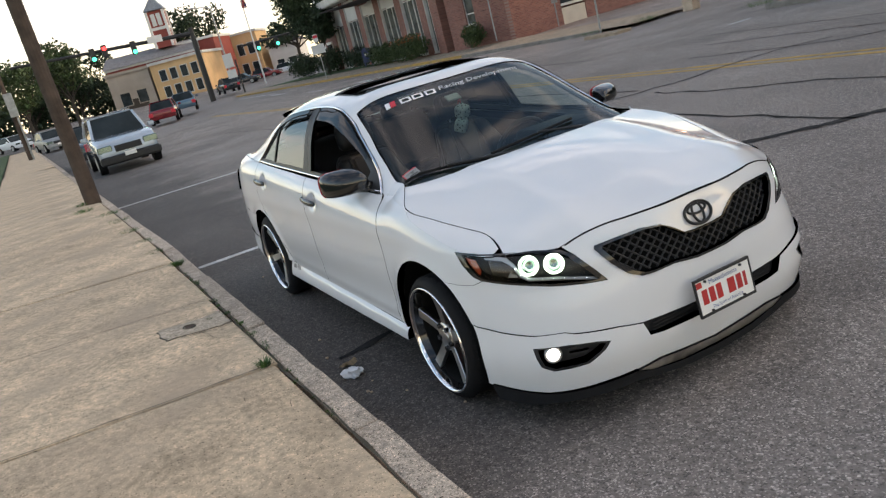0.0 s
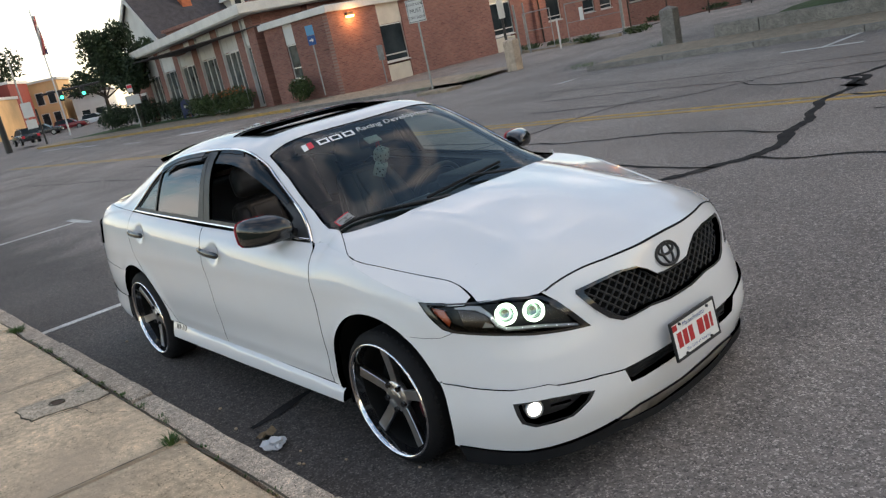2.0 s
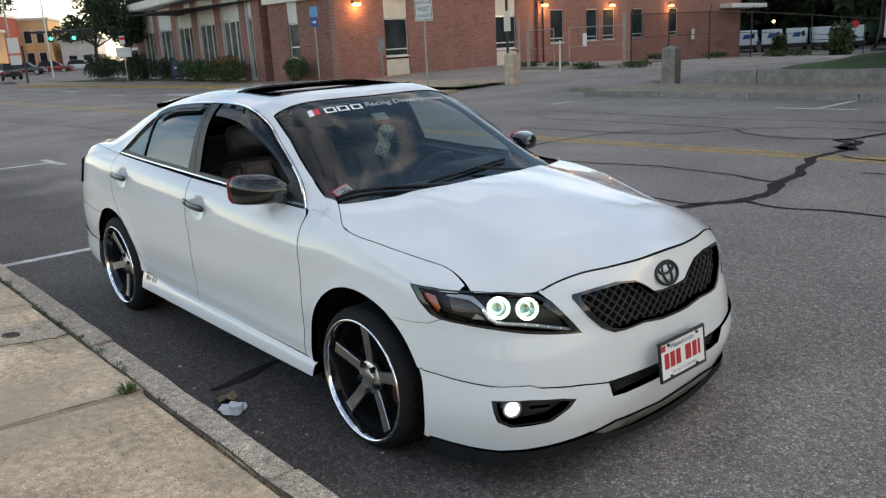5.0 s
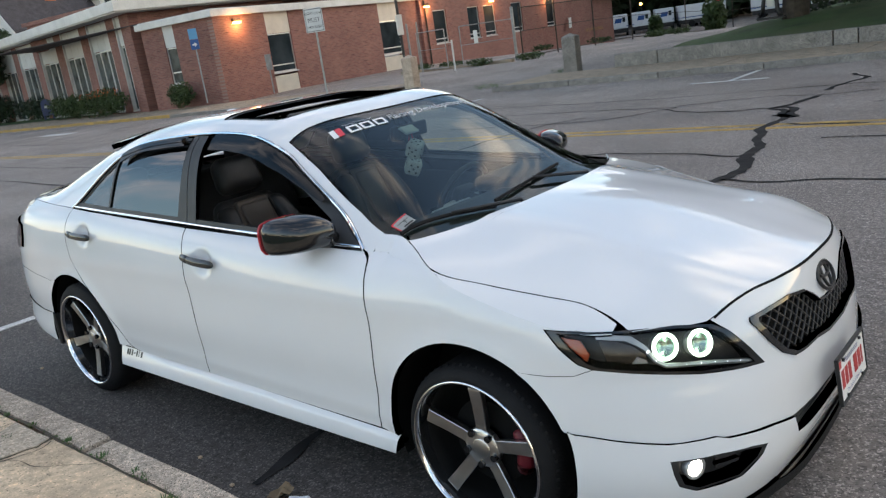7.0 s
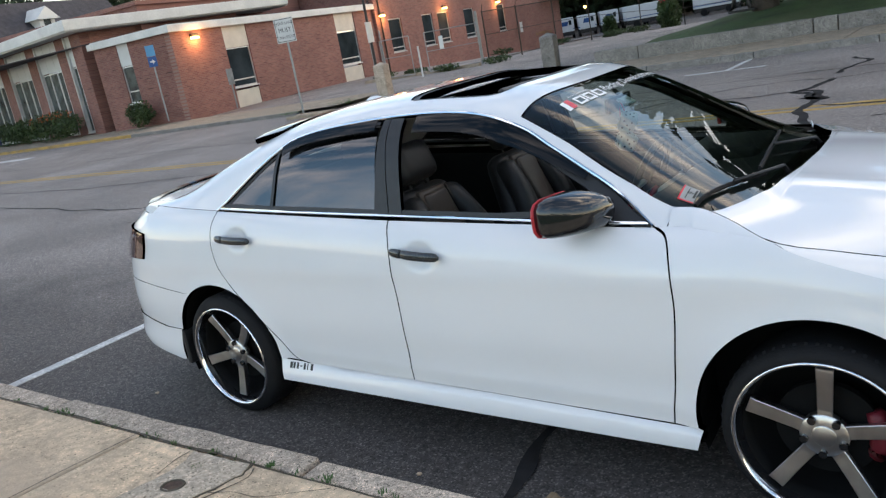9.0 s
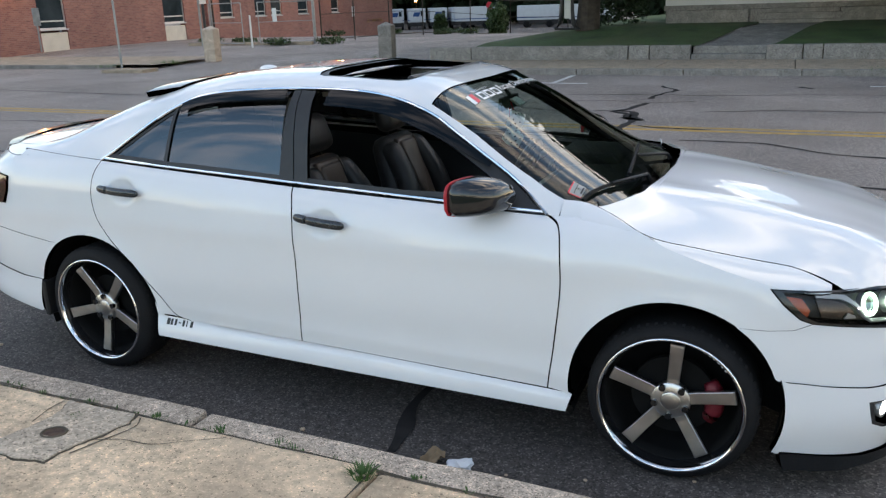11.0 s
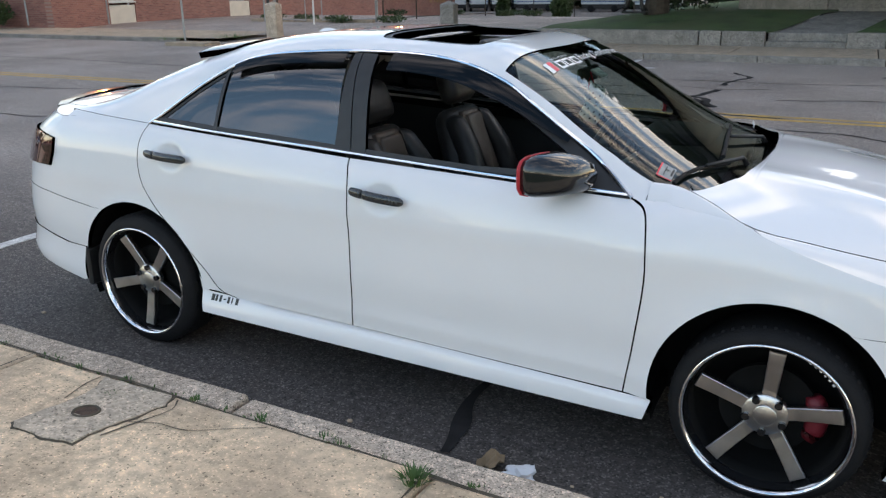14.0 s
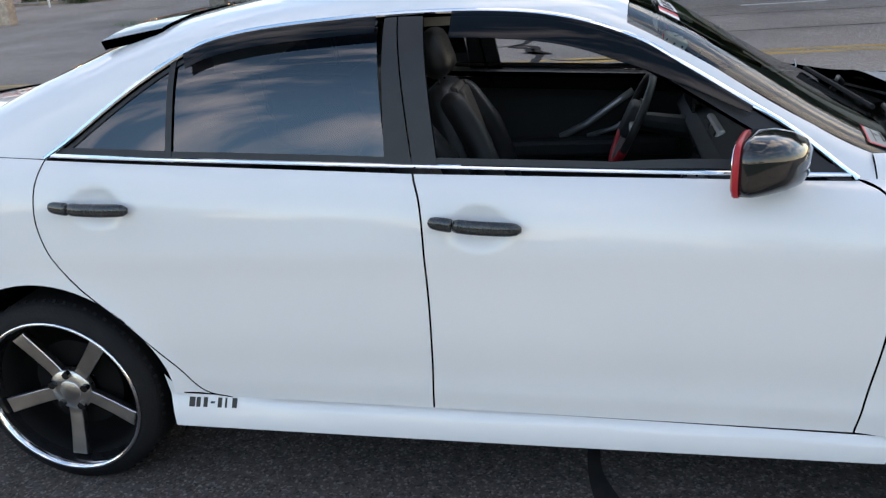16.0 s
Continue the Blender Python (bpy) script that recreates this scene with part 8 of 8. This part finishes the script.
part("boot_spoiler", skin(bs_line, lambda x, y: (x, y, deck(x, y) + 0.002 + 0.05 * max(0, -2.15 - x)), 0.04, 0.06, 0.02), "black_gloss", car, "gloss black lip spoiler on the boot lid")
bm = bmesh.new()
bmesh.ops.create_uvsphere(bm, u_segments=16, v_segments=10, radius=1.0, matrix=Matrix.Translation((-0.90, 0.02, roof_c(-0.90) - 0.002)) @ Matrix.Diagonal((0.06, 0.026, 0.024, 1)))
part("aerial", bm, "paint", car, "small white roof aerial dome", smooth=True)
lamp_line = [back_x(x, z) for x, z in [(-1.908, 0.966), (-1.918, 0.90), (-1.948, 0.835)]] + [back_x(-2.2, 0.825), (-0.6, 0.835), (-0.6, 0.975), back_x(-2.2, 0.982), back_x(-2.05, 0.980)]
both("tail_lamp", skin(lamp_line, back, 0.04, 0.03, 0.03, flip=True, lift=0.012), "tail_red", "smoked dark red tail lamp")
for sy in (-1, 1):
    part("mud_flap", boxes((-1.795, -1.765, sy * 0.815 - 0.085, sy * 0.815 + 0.085, 0.235, 0.43), bevel=0.008), "black", car)

# sunroof: open, its frame and the glass slid back
sr_out = [(-0.297, 0.0), (-0.296, -0.3), (-0.290, -0.42), (-0.268, -0.474), (-0.24, -0.490), (0.14, -0.490), (0.174, -0.474), (0.198, -0.42), (0.212, -0.2), (0.217, 0.0)]
sr_in = [(x * 0.90 - 0.004, y * 0.945) for x, y in sr_out]
fr = skin(sr_out + sr_in[::-1], pane, 0.05, 0.05, 0.05, lift=-0.006)
sunroof = part("sunroof_frame", join(fr, mirrored(fr)), "black", car, "open sunroof with black frame")
part("deflector", boxes((0.150, 0.178, -0.44, 0.44, roof_c(0.16) - 0.040, roof_c(0.16) - 0.006), bevel=0.008), "black", sunroof)
for y in (-0.449, 0.449):
    part("rail", boxes((-0.26, 0.18, y - 0.014, y + 0.014, 1.392, 1.404), bevel=0.004), "silver_plastic", sunroof)
for y0, y1 in ((-0.468, -0.462), (0.462, 0.468)):
    part("lining_edge", boxes((-0.27, 0.19, y0, y1, 1.345, 1.415)), "liner", sunroof)
part("lining_edge", boxes((0.190, 0.196, -0.45, 0.45, 1.345, roof_c(0.19) - 0.03)), "liner", sunroof)
part("drain_channel", tube([(-0.24, -0.40, 1.412), (-0.25, -0.2, 1.424), (-0.252, 0.0, 1.428), (-0.25, 0.2, 1.424), (-0.24, 0.40, 1.412)], 0.009, 8), "silver_plastic", sunroof, smooth=True)
gp = skin([(-0.29, 0.0), (-0.29, -0.43), (-0.16, -0.43), (-0.15, 0.0)], pane, 0.05, 0.08, 0.006, lift=-0.035)
part("sliding_glass", join(gp, mirrored(gp)), "glass_tint", sunroof)

# cowl and wipers
cowl_half = [(1.02, -0.71), (1.08, -0.59), (1.10, -0.40), (1.11, -0.2), (1.11, 0.0), (1.30, 0.0), (1.29, -0.3), (1.25, -0.55), (1.15, -0.72)]
cowl_line = cowl_half + [(x, -y) for x, y in cowl_half[::-1] if y < -1e-4]
part("cowl", skin(cowl_line, lambda x, y: (x, y, 0.915), 0.06, 0.06, 0.02), "black", car, "black plastic scuttle panel below the windscreen")


def wiper(pivot, tip, elbow):
    z = lambda x, y: on_roof(x, y)[2] + 0.010
    arm = tube([(*pivot, 0.965), (pivot[0] - 0.02, pivot[1], z(pivot[0] - 0.02, pivot[1]) + 0.010), (*elbow, z(*elbow) + 0.014)], lambda t: 0.011 - 0.005 * t, 8)
    w = part("wiper", arm, "black", car, smooth=True)
    a = Vector((*tip[0], z(*tip[0])))
    b = Vector((*tip[1], z(*tip[1])))
    bl = [a + (b - a) * i / 12 for i in range(13)]
    part("blade", tube([(p.x, p.y, z(p.x, p.y)) for p in bl], 0.008, 6), "rubber", w)


wiper((1.17, 0.40), ((1.02, 0.36), (1.085, -0.22)), (1.06, 0.10))
wiper((1.165, -0.13), ((1.004, -0.700), (1.115, -0.26)), (1.07, -0.48))

# ---- wheels ----
def wheel(cx, sy, start, R, label, hub, lip, out=0.914):
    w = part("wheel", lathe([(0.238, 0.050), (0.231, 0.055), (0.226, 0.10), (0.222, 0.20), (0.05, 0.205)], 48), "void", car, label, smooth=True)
    w.matrix_basis = pose(cx, sy * out, hub, 0, 0, 0 if sy < 0 else 180) @ Matrix.Diagonal((lip / 0.262, 1, lip / 0.262, 1))
    R = R * 0.262 / lip
    tyre = part("tyre", lathe([(0.256, 0.012), (0.262, 0.004), (0.267, 0.002), (0.277, 0.005), (R - 0.013, 0.018), (R - 0.005, 0.030), (R - 0.001, 0.045), (R, 0.06), (R, 0.19), (R - 0.01, 0.22), (0.25, 0.225)], 72), "rubber", w, smooth=True)
    block = None
    for i in range(60):
        a = 2 * math.pi * i / 60
        m = Matrix.Rotation(-a, 4, "Y") @ Matrix.Translation((R - 0.0065, 0.034, 0)) @ Matrix.Rotation(radians(-38), 4, "Z")
        if block is None:
            block = part("tread_block", boxes((-0.0015, 0.0015, -0.013, 0.013, -0.005, 0.005)), "rubber", tyre)
            ob = block
        else:
            ob = new("tread_block", block.data)
            ob.parent = tyre
        ob.matrix_basis = m
    part("rim_lip", lathe([(0.2605, 0.012), (0.262, 0.000), (0.259, -0.005), (0.253, -0.004), (0.2485, 0.006), (0.2465, 0.013)], 72), "chrome", w, "polished chrome rim lip", smooth=True)
    part("barrel", lathe([(0.2465, 0.013), (0.2450, 0.020), (0.2420, 0.034), (0.238, 0.050)], 72), "black_gloss", w, smooth=True)
    for k in range(5):
        a = radians(start + 72 * k)
        bm = bmesh.new()
        rows = [(0.040, 0.022, 0.050), (0.085, 0.0225, 0.050), (0.15, 0.0235, 0.042), (0.220, 0.0255, 0.030), (0.229, 0.026, 0.030)]
        vs = []
        for r, hw, o in rows:
            vs.append([bm.verts.new((r, y_, z_)) for y_, z_ in ((o, -hw), (o, hw), (o + 0.03, hw * 0.8), (o + 0.03, -hw * 0.8))])
        for p, q in zip(vs, vs[1:]):
            for i in range(4):
                bm.faces.new((p[i], p[(i + 1) % 4], q[(i + 1) % 4], q[i]))
        bm.faces.new(vs[0]), bm.faces.new(vs[-1][::-1])
        bmesh.ops.bevel(bm, geom=[e for e in bm.edges if abs(e.verts[0].co.y - e.verts[1].co.y) < 0.02], offset=0.0025, segments=1, affect="EDGES")
        bmesh.ops.transform(bm, matrix=Matrix.Rotation(-a, 4, "Y"), verts=bm.verts)
        part("spoke", bm, "alloy", w)
        b = radians(start + 36 + 72 * k)
        bm = bmesh.new()
        rod(bm, (0.058 * math.cos(b), 0.034, 0.058 * math.sin(b)), (0.058 * math.cos(b), 0.070, 0.058 * math.sin(b)), 0.0125, 0.0130, seg=10)
        part("wheel_nut", bm, "black_gloss", w)
    part("hub", lathe([(0.070, 0.075), (0.071, 0.052), (0.066, 0.047), (0.036, 0.046)], 40), "alloy", w, smooth=True)
    part("hub_cap", lathe([(0.036, 0.050), (0.0355, 0.044), (0.032, 0.042), (0.0, 0.0415)], 36), "alloy", w, "brushed round hub cap", smooth=True)
    # the disc is near-black: shade behind the spokes put into its colour
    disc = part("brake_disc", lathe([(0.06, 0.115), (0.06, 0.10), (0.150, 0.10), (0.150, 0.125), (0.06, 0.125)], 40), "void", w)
    pts = [(0.150 * math.cos(radians(a)), 0.098, 0.150 * math.sin(radians(a))) for a in range(-30, 36, 6)]
    if sy > 0 or cx > 0:
        part("brake_caliper", tube(pts, lambda t: 0.034 - 0.010 * (2 * t - 1) ** 4, 8), "caliper_red", w, "red brake caliper", smooth=True)
    # bars for the maker's mark near the lip
    bm = bmesh.new()
    for i in range(6):
        a = radians(62 - 4.6 * i)
        m = Matrix.Rotation(-a, 4, "Y") @ Matrix.Translation((0.2335, 0.0495, 0))
        bmesh.ops.create_cube(bm, size=1.0, matrix=m @ Matrix.Diagonal((0.009, 0.002, 0.008, 1)))
    part("maker_mark", bm, "decal_white", w)
    return w


wheel(1.389, -1, 86, 0.311, "black wheel with five brushed spokes and polished lip", 0.303, 0.268)
wheel(-1.396, -1, 50, 0.322, "black wheel with five brushed spokes and polished lip", 0.321, 0.266)
wheel(1.389, 1, 40, 0.311, "black wheel with five brushed spokes and polished lip", 0.303, 0.268)
wheel(-1.396, 1, 20, 0.322, "black wheel with five brushed spokes and polished lip", 0.321, 0.266)

# ---- cabin ----
both("roof_liner", skin([(0.33, Q), (0.33, 1.05), (0.20, 0.95), (-0.8, 0.95), (-1.0, 1.1), (-0.98, Q), (-0.32, Q), ry(-0.32, 0.5), ry(0.23, 0.5), (0.235, Q)], roof, 0.08, 0.08, 0, lift=-0.035), "liner")
both("pillar_liner", skin([rz(0.30, 1.32), ry(0.35, 0.615), ry(0.80, 0.70), ry(1.02, 0.735), (1.0, 0.05), rz(0.78, 1.04), rz(0.5, 1.225)], roof, 0.08, 0.08, 0, lift=-0.03), "dash")
both("pillar_liner", skin([(-1.30, 0.02), rz(-1.05, 1.235), rz(-0.85, 1.34), ry(-1.0, 0.55), ry(-1.3, 0.60), ry(-1.75, 0.66), (-1.75, 0.02)], roof, 0.08, 0.08, 0, lift=-0.03), "liner")
both("door_card", skin([(-1.28, 1.05), (-1.28, 0.6), (-0.95, 0.32), (0.92, 0.30), (0.95, 0.93), (0.85, 0.95), (-0.2, 1.0)], right, 0.1, 0.08, 0, lift=-0.085), "dash")
both("door_top", skin([(0.86, 0.0), (-1.28, 0.0), (-1.28, -0.10), (0.86, -0.10)], lambda x, q: (x, -belt_y(x) - q * 0.9 + 0.004, belt(x) + 0.004), 0.1, 0.05, 0), "dash")
arm = part("armrest", boxes((-0.15, 0.62, 0.70, 0.80, 0.62, 0.70), bevel=0.02, seg=2), "dash", car)
part("grab_trim", tube([(0.10, 0.775, 0.70), (0.22, 0.765, 0.76), (0.36, 0.765, 0.86), (0.42, 0.77, 0.90)], 0.016, 8), "silver_plastic", car, smooth=True)
part("grab_trim", tube([(0.22, 0.775, 0.70), (0.34, 0.77, 0.735), (0.44, 0.77, 0.80), (0.46, 0.77, 0.86)], 0.011, 8), "silver_plastic", car, smooth=True)


def cushion(bm, x0, x1, y0, y1, z0, z1, r):
    box(bm, x0, x1, y0, y1, z0, z1, bevel=r, seg=3)


def seat(x, y, name="front_seat"):
    """A front seat: cushion, backrest with side bolsters, centre panel, raised shield, piping and headrest."""
    s = part(name, (lambda bm: (cushion(bm, x, x + 0.53, y - 0.25, y + 0.25, 0.34, 0.50, 0.06), bm)[1])(bmesh.new()), "leather", car, "black leather seat with brown centre panels", smooth=True)
    lean = pose(x + 0.01, y, 0.44, 0, -19, 0)

    def shaped(x0, x1, y0, y1, z0, z1, r, warp):
        bm = bmesh.new()
        cushion(bm, x0, x1, y0, y1, z0, z1, r)
        bmesh.ops.subdivide_edges(bm, edges=[e for e in bm.edges if abs(e.verts[0].co.z - e.verts[1].co.z) > 0.2], cuts=5, use_grid_fill=True)
        for v in bm.verts:
            v.co = Vector(warp(v.co))
        bmesh.ops.transform(bm, matrix=lean, verts=bm.verts)
        return bm

    wide = lambda z: 1.0 - 0.30 * max(0.0, z - 0.30) / 0.32
    bulge = lambda z: 0.030 * math.sin(math.pi * min(max(z / 0.62, 0.0), 1.0))
    part("backrest", shaped(-0.08, 0.045, -0.25, 0.25, 0.0, 0.64, 0.06, lambda c: (c.x, c.y * wide(c.z), c.z)), "leather", s, smooth=True)
    for sgn in (-1, 1):
        part("bolster", shaped(0.0, 0.105, 0.135, 0.262, 0.02, 0.60, 0.045, lambda c: (c.x + bulge(c.z) - 0.03 * max(0.0, c.z - 0.4) / 0.2, sgn * c.y * wide(c.z), c.z)), "leather", s, smooth=True)
        line_ = [lean @ Vector((0.062 + bulge(z) * 0.5, sgn * 0.142 * wide(z), z)) for z in np.linspace(0.04, 0.60, 12)]
        part("piping", tube(line_, 0.0035, 6), "tan_cloth", s, smooth=True)
    part("insert", shaped(0.02, 0.062, -0.135, 0.135, 0.03, 0.61, 0.02, lambda c: (c.x + 0.3 * bulge(c.z), c.y * wide(c.z), c.z)), "tan_cloth", s, "brown leather centre panel", smooth=True)
    part("shield", shaped(0.045, 0.078, -0.085, 0.085, 0.27, 0.585, 0.018, lambda c: (c.x + 0.3 * bulge(c.z), c.y * (0.22 + 0.78 * min(1.0, max(0.0, (c.z - 0.26) / 0.26)) ** 0.7), c.z)), "tan_cloth", s, "raised brown shield panel", smooth=True)
    head = bmesh.new()
    cushion(head, -0.055, 0.055, -0.13, 0.13, 0.655, 0.845, 0.05)
    for v in head.verts:
        v.co.y *= 1.0 - 0.12 * max(0.0, v.co.z - 0.75) / 0.1
        v.co.x += 0.02
    bmesh.ops.transform(head, matrix=lean, verts=head.verts)
    part("headrest", head, "leather", s, smooth=True)
    for side in (-0.06, 0.06):
        part("headrest_post", rods(((0, side, 0.6), (0, side, 0.7), 0.005)), "steel_dark", s).matrix_basis = lean
    return s


seat(-0.20, -0.375)
seat(-0.155, 0.375)
bench = bmesh.new()
cushion(bench, -1.25, -0.80, -0.66, 0.66, 0.40, 0.60, 0.06)
rs = part("rear_seat", bench, "leather", car, smooth=True)
bk = bmesh.new()
cushion(bk, -0.07, 0.07, -0.66, 0.66, 0.0, 0.58, 0.06)
bmesh.ops.transform(bk, matrix=pose(-1.22, 0, 0.55, 0, -22, 0), verts=bk.verts)
part("backrest", bk, "leather", rs, smooth=True)
part("parcel_shelf", boxes((-1.85, -1.38, -0.68, 0.68, 1.04, 1.06)), "dash", car)
for y in (-0.42, 0.42):
    hd = bmesh.new()
    cushion(hd, -1.50, -1.40, y - 0.13, y + 0.13, 1.06, 1.19, 0.035)
    part("headrest", hd, "leather", rs, smooth=True)
# dashboard
dash_prof = [(1.10, 0.95), (0.95, 0.962), (0.80, 0.955), (0.70, 0.935), (0.63, 0.90), (0.60, 0.85), (0.63, 0.76), (0.70, 0.62), (0.75, 0.50), (1.0, 0.45)]
db = prism(dash_prof, 1.44, axis="y", at=-0.72)
dash = part("dashboard", db, "dash", car)
bn = bmesh.new()
cushion(bn, 0.62, 0.95, 0.22, 0.62, 0.93, 1.005, 0.03)
part("binnacle", bn, "dash", dash, smooth=True)
part("gauge", boxes((0.615, 0.625, 0.27, 0.57, 0.90, 0.965)), "black_gloss", dash)
cs = bmesh.new()
box(cs, -0.01, 0.02, -0.14, 0.14, -0.19, 0.20, bevel=0.012, seg=2)
stack = part("centre_stack", cs, "silver_plastic", dash, "silver centre console with screen")
stack.matrix_basis = pose(0.60, 0.0, 0.74, 0, 18, 0)
part("screen", boxes((-0.016, -0.008, -0.10, 0.10, 0.02, 0.13)), "black_gloss", stack)
part("vent", boxes((-0.016, -0.008, -0.12, -0.02, 0.145, 0.185), (-0.016, -0.008, 0.02, 0.12, 0.145, 0.185)), "black", stack)
for i in range(4):
    part("knob", rods(((-0.01, -0.09 + 0.06 * i, -0.03), (-0.03, -0.09 + 0.06 * i, -0.03), 0.016)), "chrome", stack)
part("tunnel", boxes((-0.45, 0.62, -0.12, 0.12, 0.26, 0.56), bevel=0.03, seg=2), "dash", car)
wheel_c = Vector((0.40, 0.40, 0.855))
tilt = Matrix.Translation(wheel_c) @ Matrix.Rotation(radians(-66), 4, "Y")
rim_pts = [tilt @ Vector((0.188 * math.cos(2 * math.pi * i / 40), 0.188 * math.sin(2 * math.pi * i / 40), 0)) for i in range(40)]
steer = part("steering_wheel", tube(rim_pts, 0.0155, 8, True), "leather", car, "black steering wheel with a red lower grip", smooth=True)
part("grip", tube([tilt @ Vector((0.188 * math.cos(radians(a)), 0.188 * math.sin(radians(a)), 0.0)) for a in range(120, 241, 10)], 0.0165, 8), "red_trim", steer, smooth=True)
hb = bmesh.new()
cushion(hb, -0.07, 0.07, -0.075, 0.075, -0.02, 0.03, 0.02)
bmesh.ops.transform(hb, matrix=tilt, verts=hb.verts)
part("boss", hb, "dash", steer, smooth=True)
for a in (95, 265, 180):
    e = tilt @ Vector((0.18 * math.cos(radians(a)), 0.18 * math.sin(radians(a)), 0))
    part("spoke", rods((wheel_c, e, 0.016, 0.012)), "silver_plastic", steer)
part("column", rods((wheel_c, (0.72, 0.40, 0.80), 0.035, 0.05)), "dash", car)
# rear-view mirror, hanging dice, stickers
rv = part("rear_view_mirror", boxes((0.455, 0.475, -0.12, 0.12, 1.245, 1.310), bevel=0.008, seg=2), "black", car)
part("stem", rods(((0.47, 0, 1.31), (0.44, 0, 1.355), 0.009)), "black", rv)
part("glass", boxes((0.4515, 0.4545, -0.11, 0.11, 1.252, 1.303)), "mirror", rv)
part("toll_tag", boxes((-0.006, 0.006, -0.045, 0.045, -0.028, 0.028), bevel=0.004), "plush", car, "pale toll transponder on the glass").matrix_basis = pose(0.535, -0.075, 1.292, 0, -58, 0)
for dx, dy, dz, rot in ((0.505, -0.02, 1.195, 24), (0.50, -0.045, 1.118, 50)):
    bm = bmesh.new()
    box(bm, -0.036, 0.036, -0.036, 0.036, -0.036, 0.036, bevel=0.012, seg=2)
    d = part("plush_die", bm, "plush", car, "white fuzzy die with black spots", smooth=True)
    d.matrix_basis = pose(dx, dy, dz, 18, 24, rot)
    bm = bmesh.new()
    for f_ in range(6):
        m = (Matrix.Rotation(radians(90 * f_), 4, "Z") if f_ < 4 else Matrix.Rotation(radians(90 if f_ == 4 else -90), 4, "Y")) @ Matrix.Translation((0.0355, 0, 0))
        for py, pz in ((-0.016, -0.016), (0.016, 0.016), (-0.016, 0.016), (0.016, -0.016), (0, 0))[:5 if f_ % 2 else 4]:
            bmesh.ops.create_cone(bm, cap_ends=True, segments=8, radius1=0.006, radius2=0.004, depth=0.004, matrix=m @ Matrix.Translation((0, py, pz)) @ Matrix.Rotation(radians(90), 4, "Y"))
    part("spot", bm, "black", d)
part("cord", tube([(0.468, 0.0, 1.30), (0.49, -0.01, 1.25), (0.505, -0.02, 1.22)], 0.0035, 6), "decal_red", car)
part("cord", tube([(0.468, 0.0, 1.30), (0.48, -0.03, 1.21), (0.495, -0.044, 1.14)], 0.0035, 6), "decal_red", car)


def on_glass(y0, x0, ax, ay, me, lift=0.0025):
    """Lays flat work (x right as one reads it from ahead, y up) on the windscreen, its middle at (x0, y0)."""
    def f(c):
        y = y0 + c.x * ax
        x = x0 - c.y * ay * 0.86
        p = on_roof(x, y)
        return (p[0] + lift * 0.5, p[1], p[2] + lift - 0.004)
    return moved(me, f)


def strip_box(w, h):
    bm = bmesh.new()
    bmesh.ops.create_grid(bm, x_segments=8, y_segments=2, size=0.5, matrix=Matrix.Diagonal((w, h, 1, 1)))
    me = bpy.data.meshes.new("decal")
    bm.to_mesh(me)
    bm.free()
    return me


def slanted(me, k):
    return moved(me, lambda c: (c.x + k * c.y, c.y, c.z))


banner_x = 0.455
part("decal_flag", on_glass(-0.452, banner_x, 1, 1, slanted(strip_box(0.030, 0.062), 0.3)), "decal_white", windscreen)
part("decal_flag", on_glass(-0.418, banner_x, 1, 1, slanted(strip_box(0.034, 0.062), 0.3)), "decal_red", windscreen)
# three plain slanted blocks for the tuner's mark
for cx_ in (-0.338, -0.258, -0.172):
    w, h = 0.070, 0.056
    for ox, oy, bw, bh in ((0, h / 2 - 0.006, w, 0.012), (0, 0.006 - h / 2, w, 0.012), (0.007 - w / 2, 0, 0.014, h), (w / 2 - 0.007, 0, 0.014, h)):
        part("decal_bar", on_glass(cx_, banner_x + 0.006, 1, 1, slanted(moved(strip_box(bw, bh), lambda c: (c.x + ox, c.y + oy, c.z)), 0.2)), "decal_white", windscreen)
part("decal_words", on_glass(-0.275, banner_x - 0.034, 1, 1, letters("Racing Development", 0.022)), "decal_white", windscreen)
part("decal_script", on_glass(0.16, banner_x - 0.004, 1, 1, letters("Racing Development", 0.066, shear=0.35, bold=0.0016)), "decal_white", windscreen)
part("inspection_sticker", on_glass(-0.638, 0.965, 1, 1, strip_box(0.085, 0.055)), "sticker_grey", windscreen, "pale inspection sticker with a printed 9")
part("sticker_edge", on_glass(-0.638, 0.939, 1, 1, strip_box(0.085, 0.006), lift=0.0035), "decal_red", windscreen)
part("sticker_edge", on_glass(-0.679, 0.965, 1, 1, strip_box(0.005, 0.055), lift=0.0035), "decal_red", windscreen)
part("sticker_bar", on_glass(-0.638, 0.958, 1, 1, strip_box(0.060, 0.003), lift=0.004), "black", windscreen)
part("numeral", on_glass(-0.632, 0.968, 1, 1, letters("9", 0.03), lift=0.004), "black", windscreen)
part("sticker_bar", on_glass(-0.632, 0.982, 1, 1, strip_box(0.05, 0.008), lift=0.004), "black", windscreen)
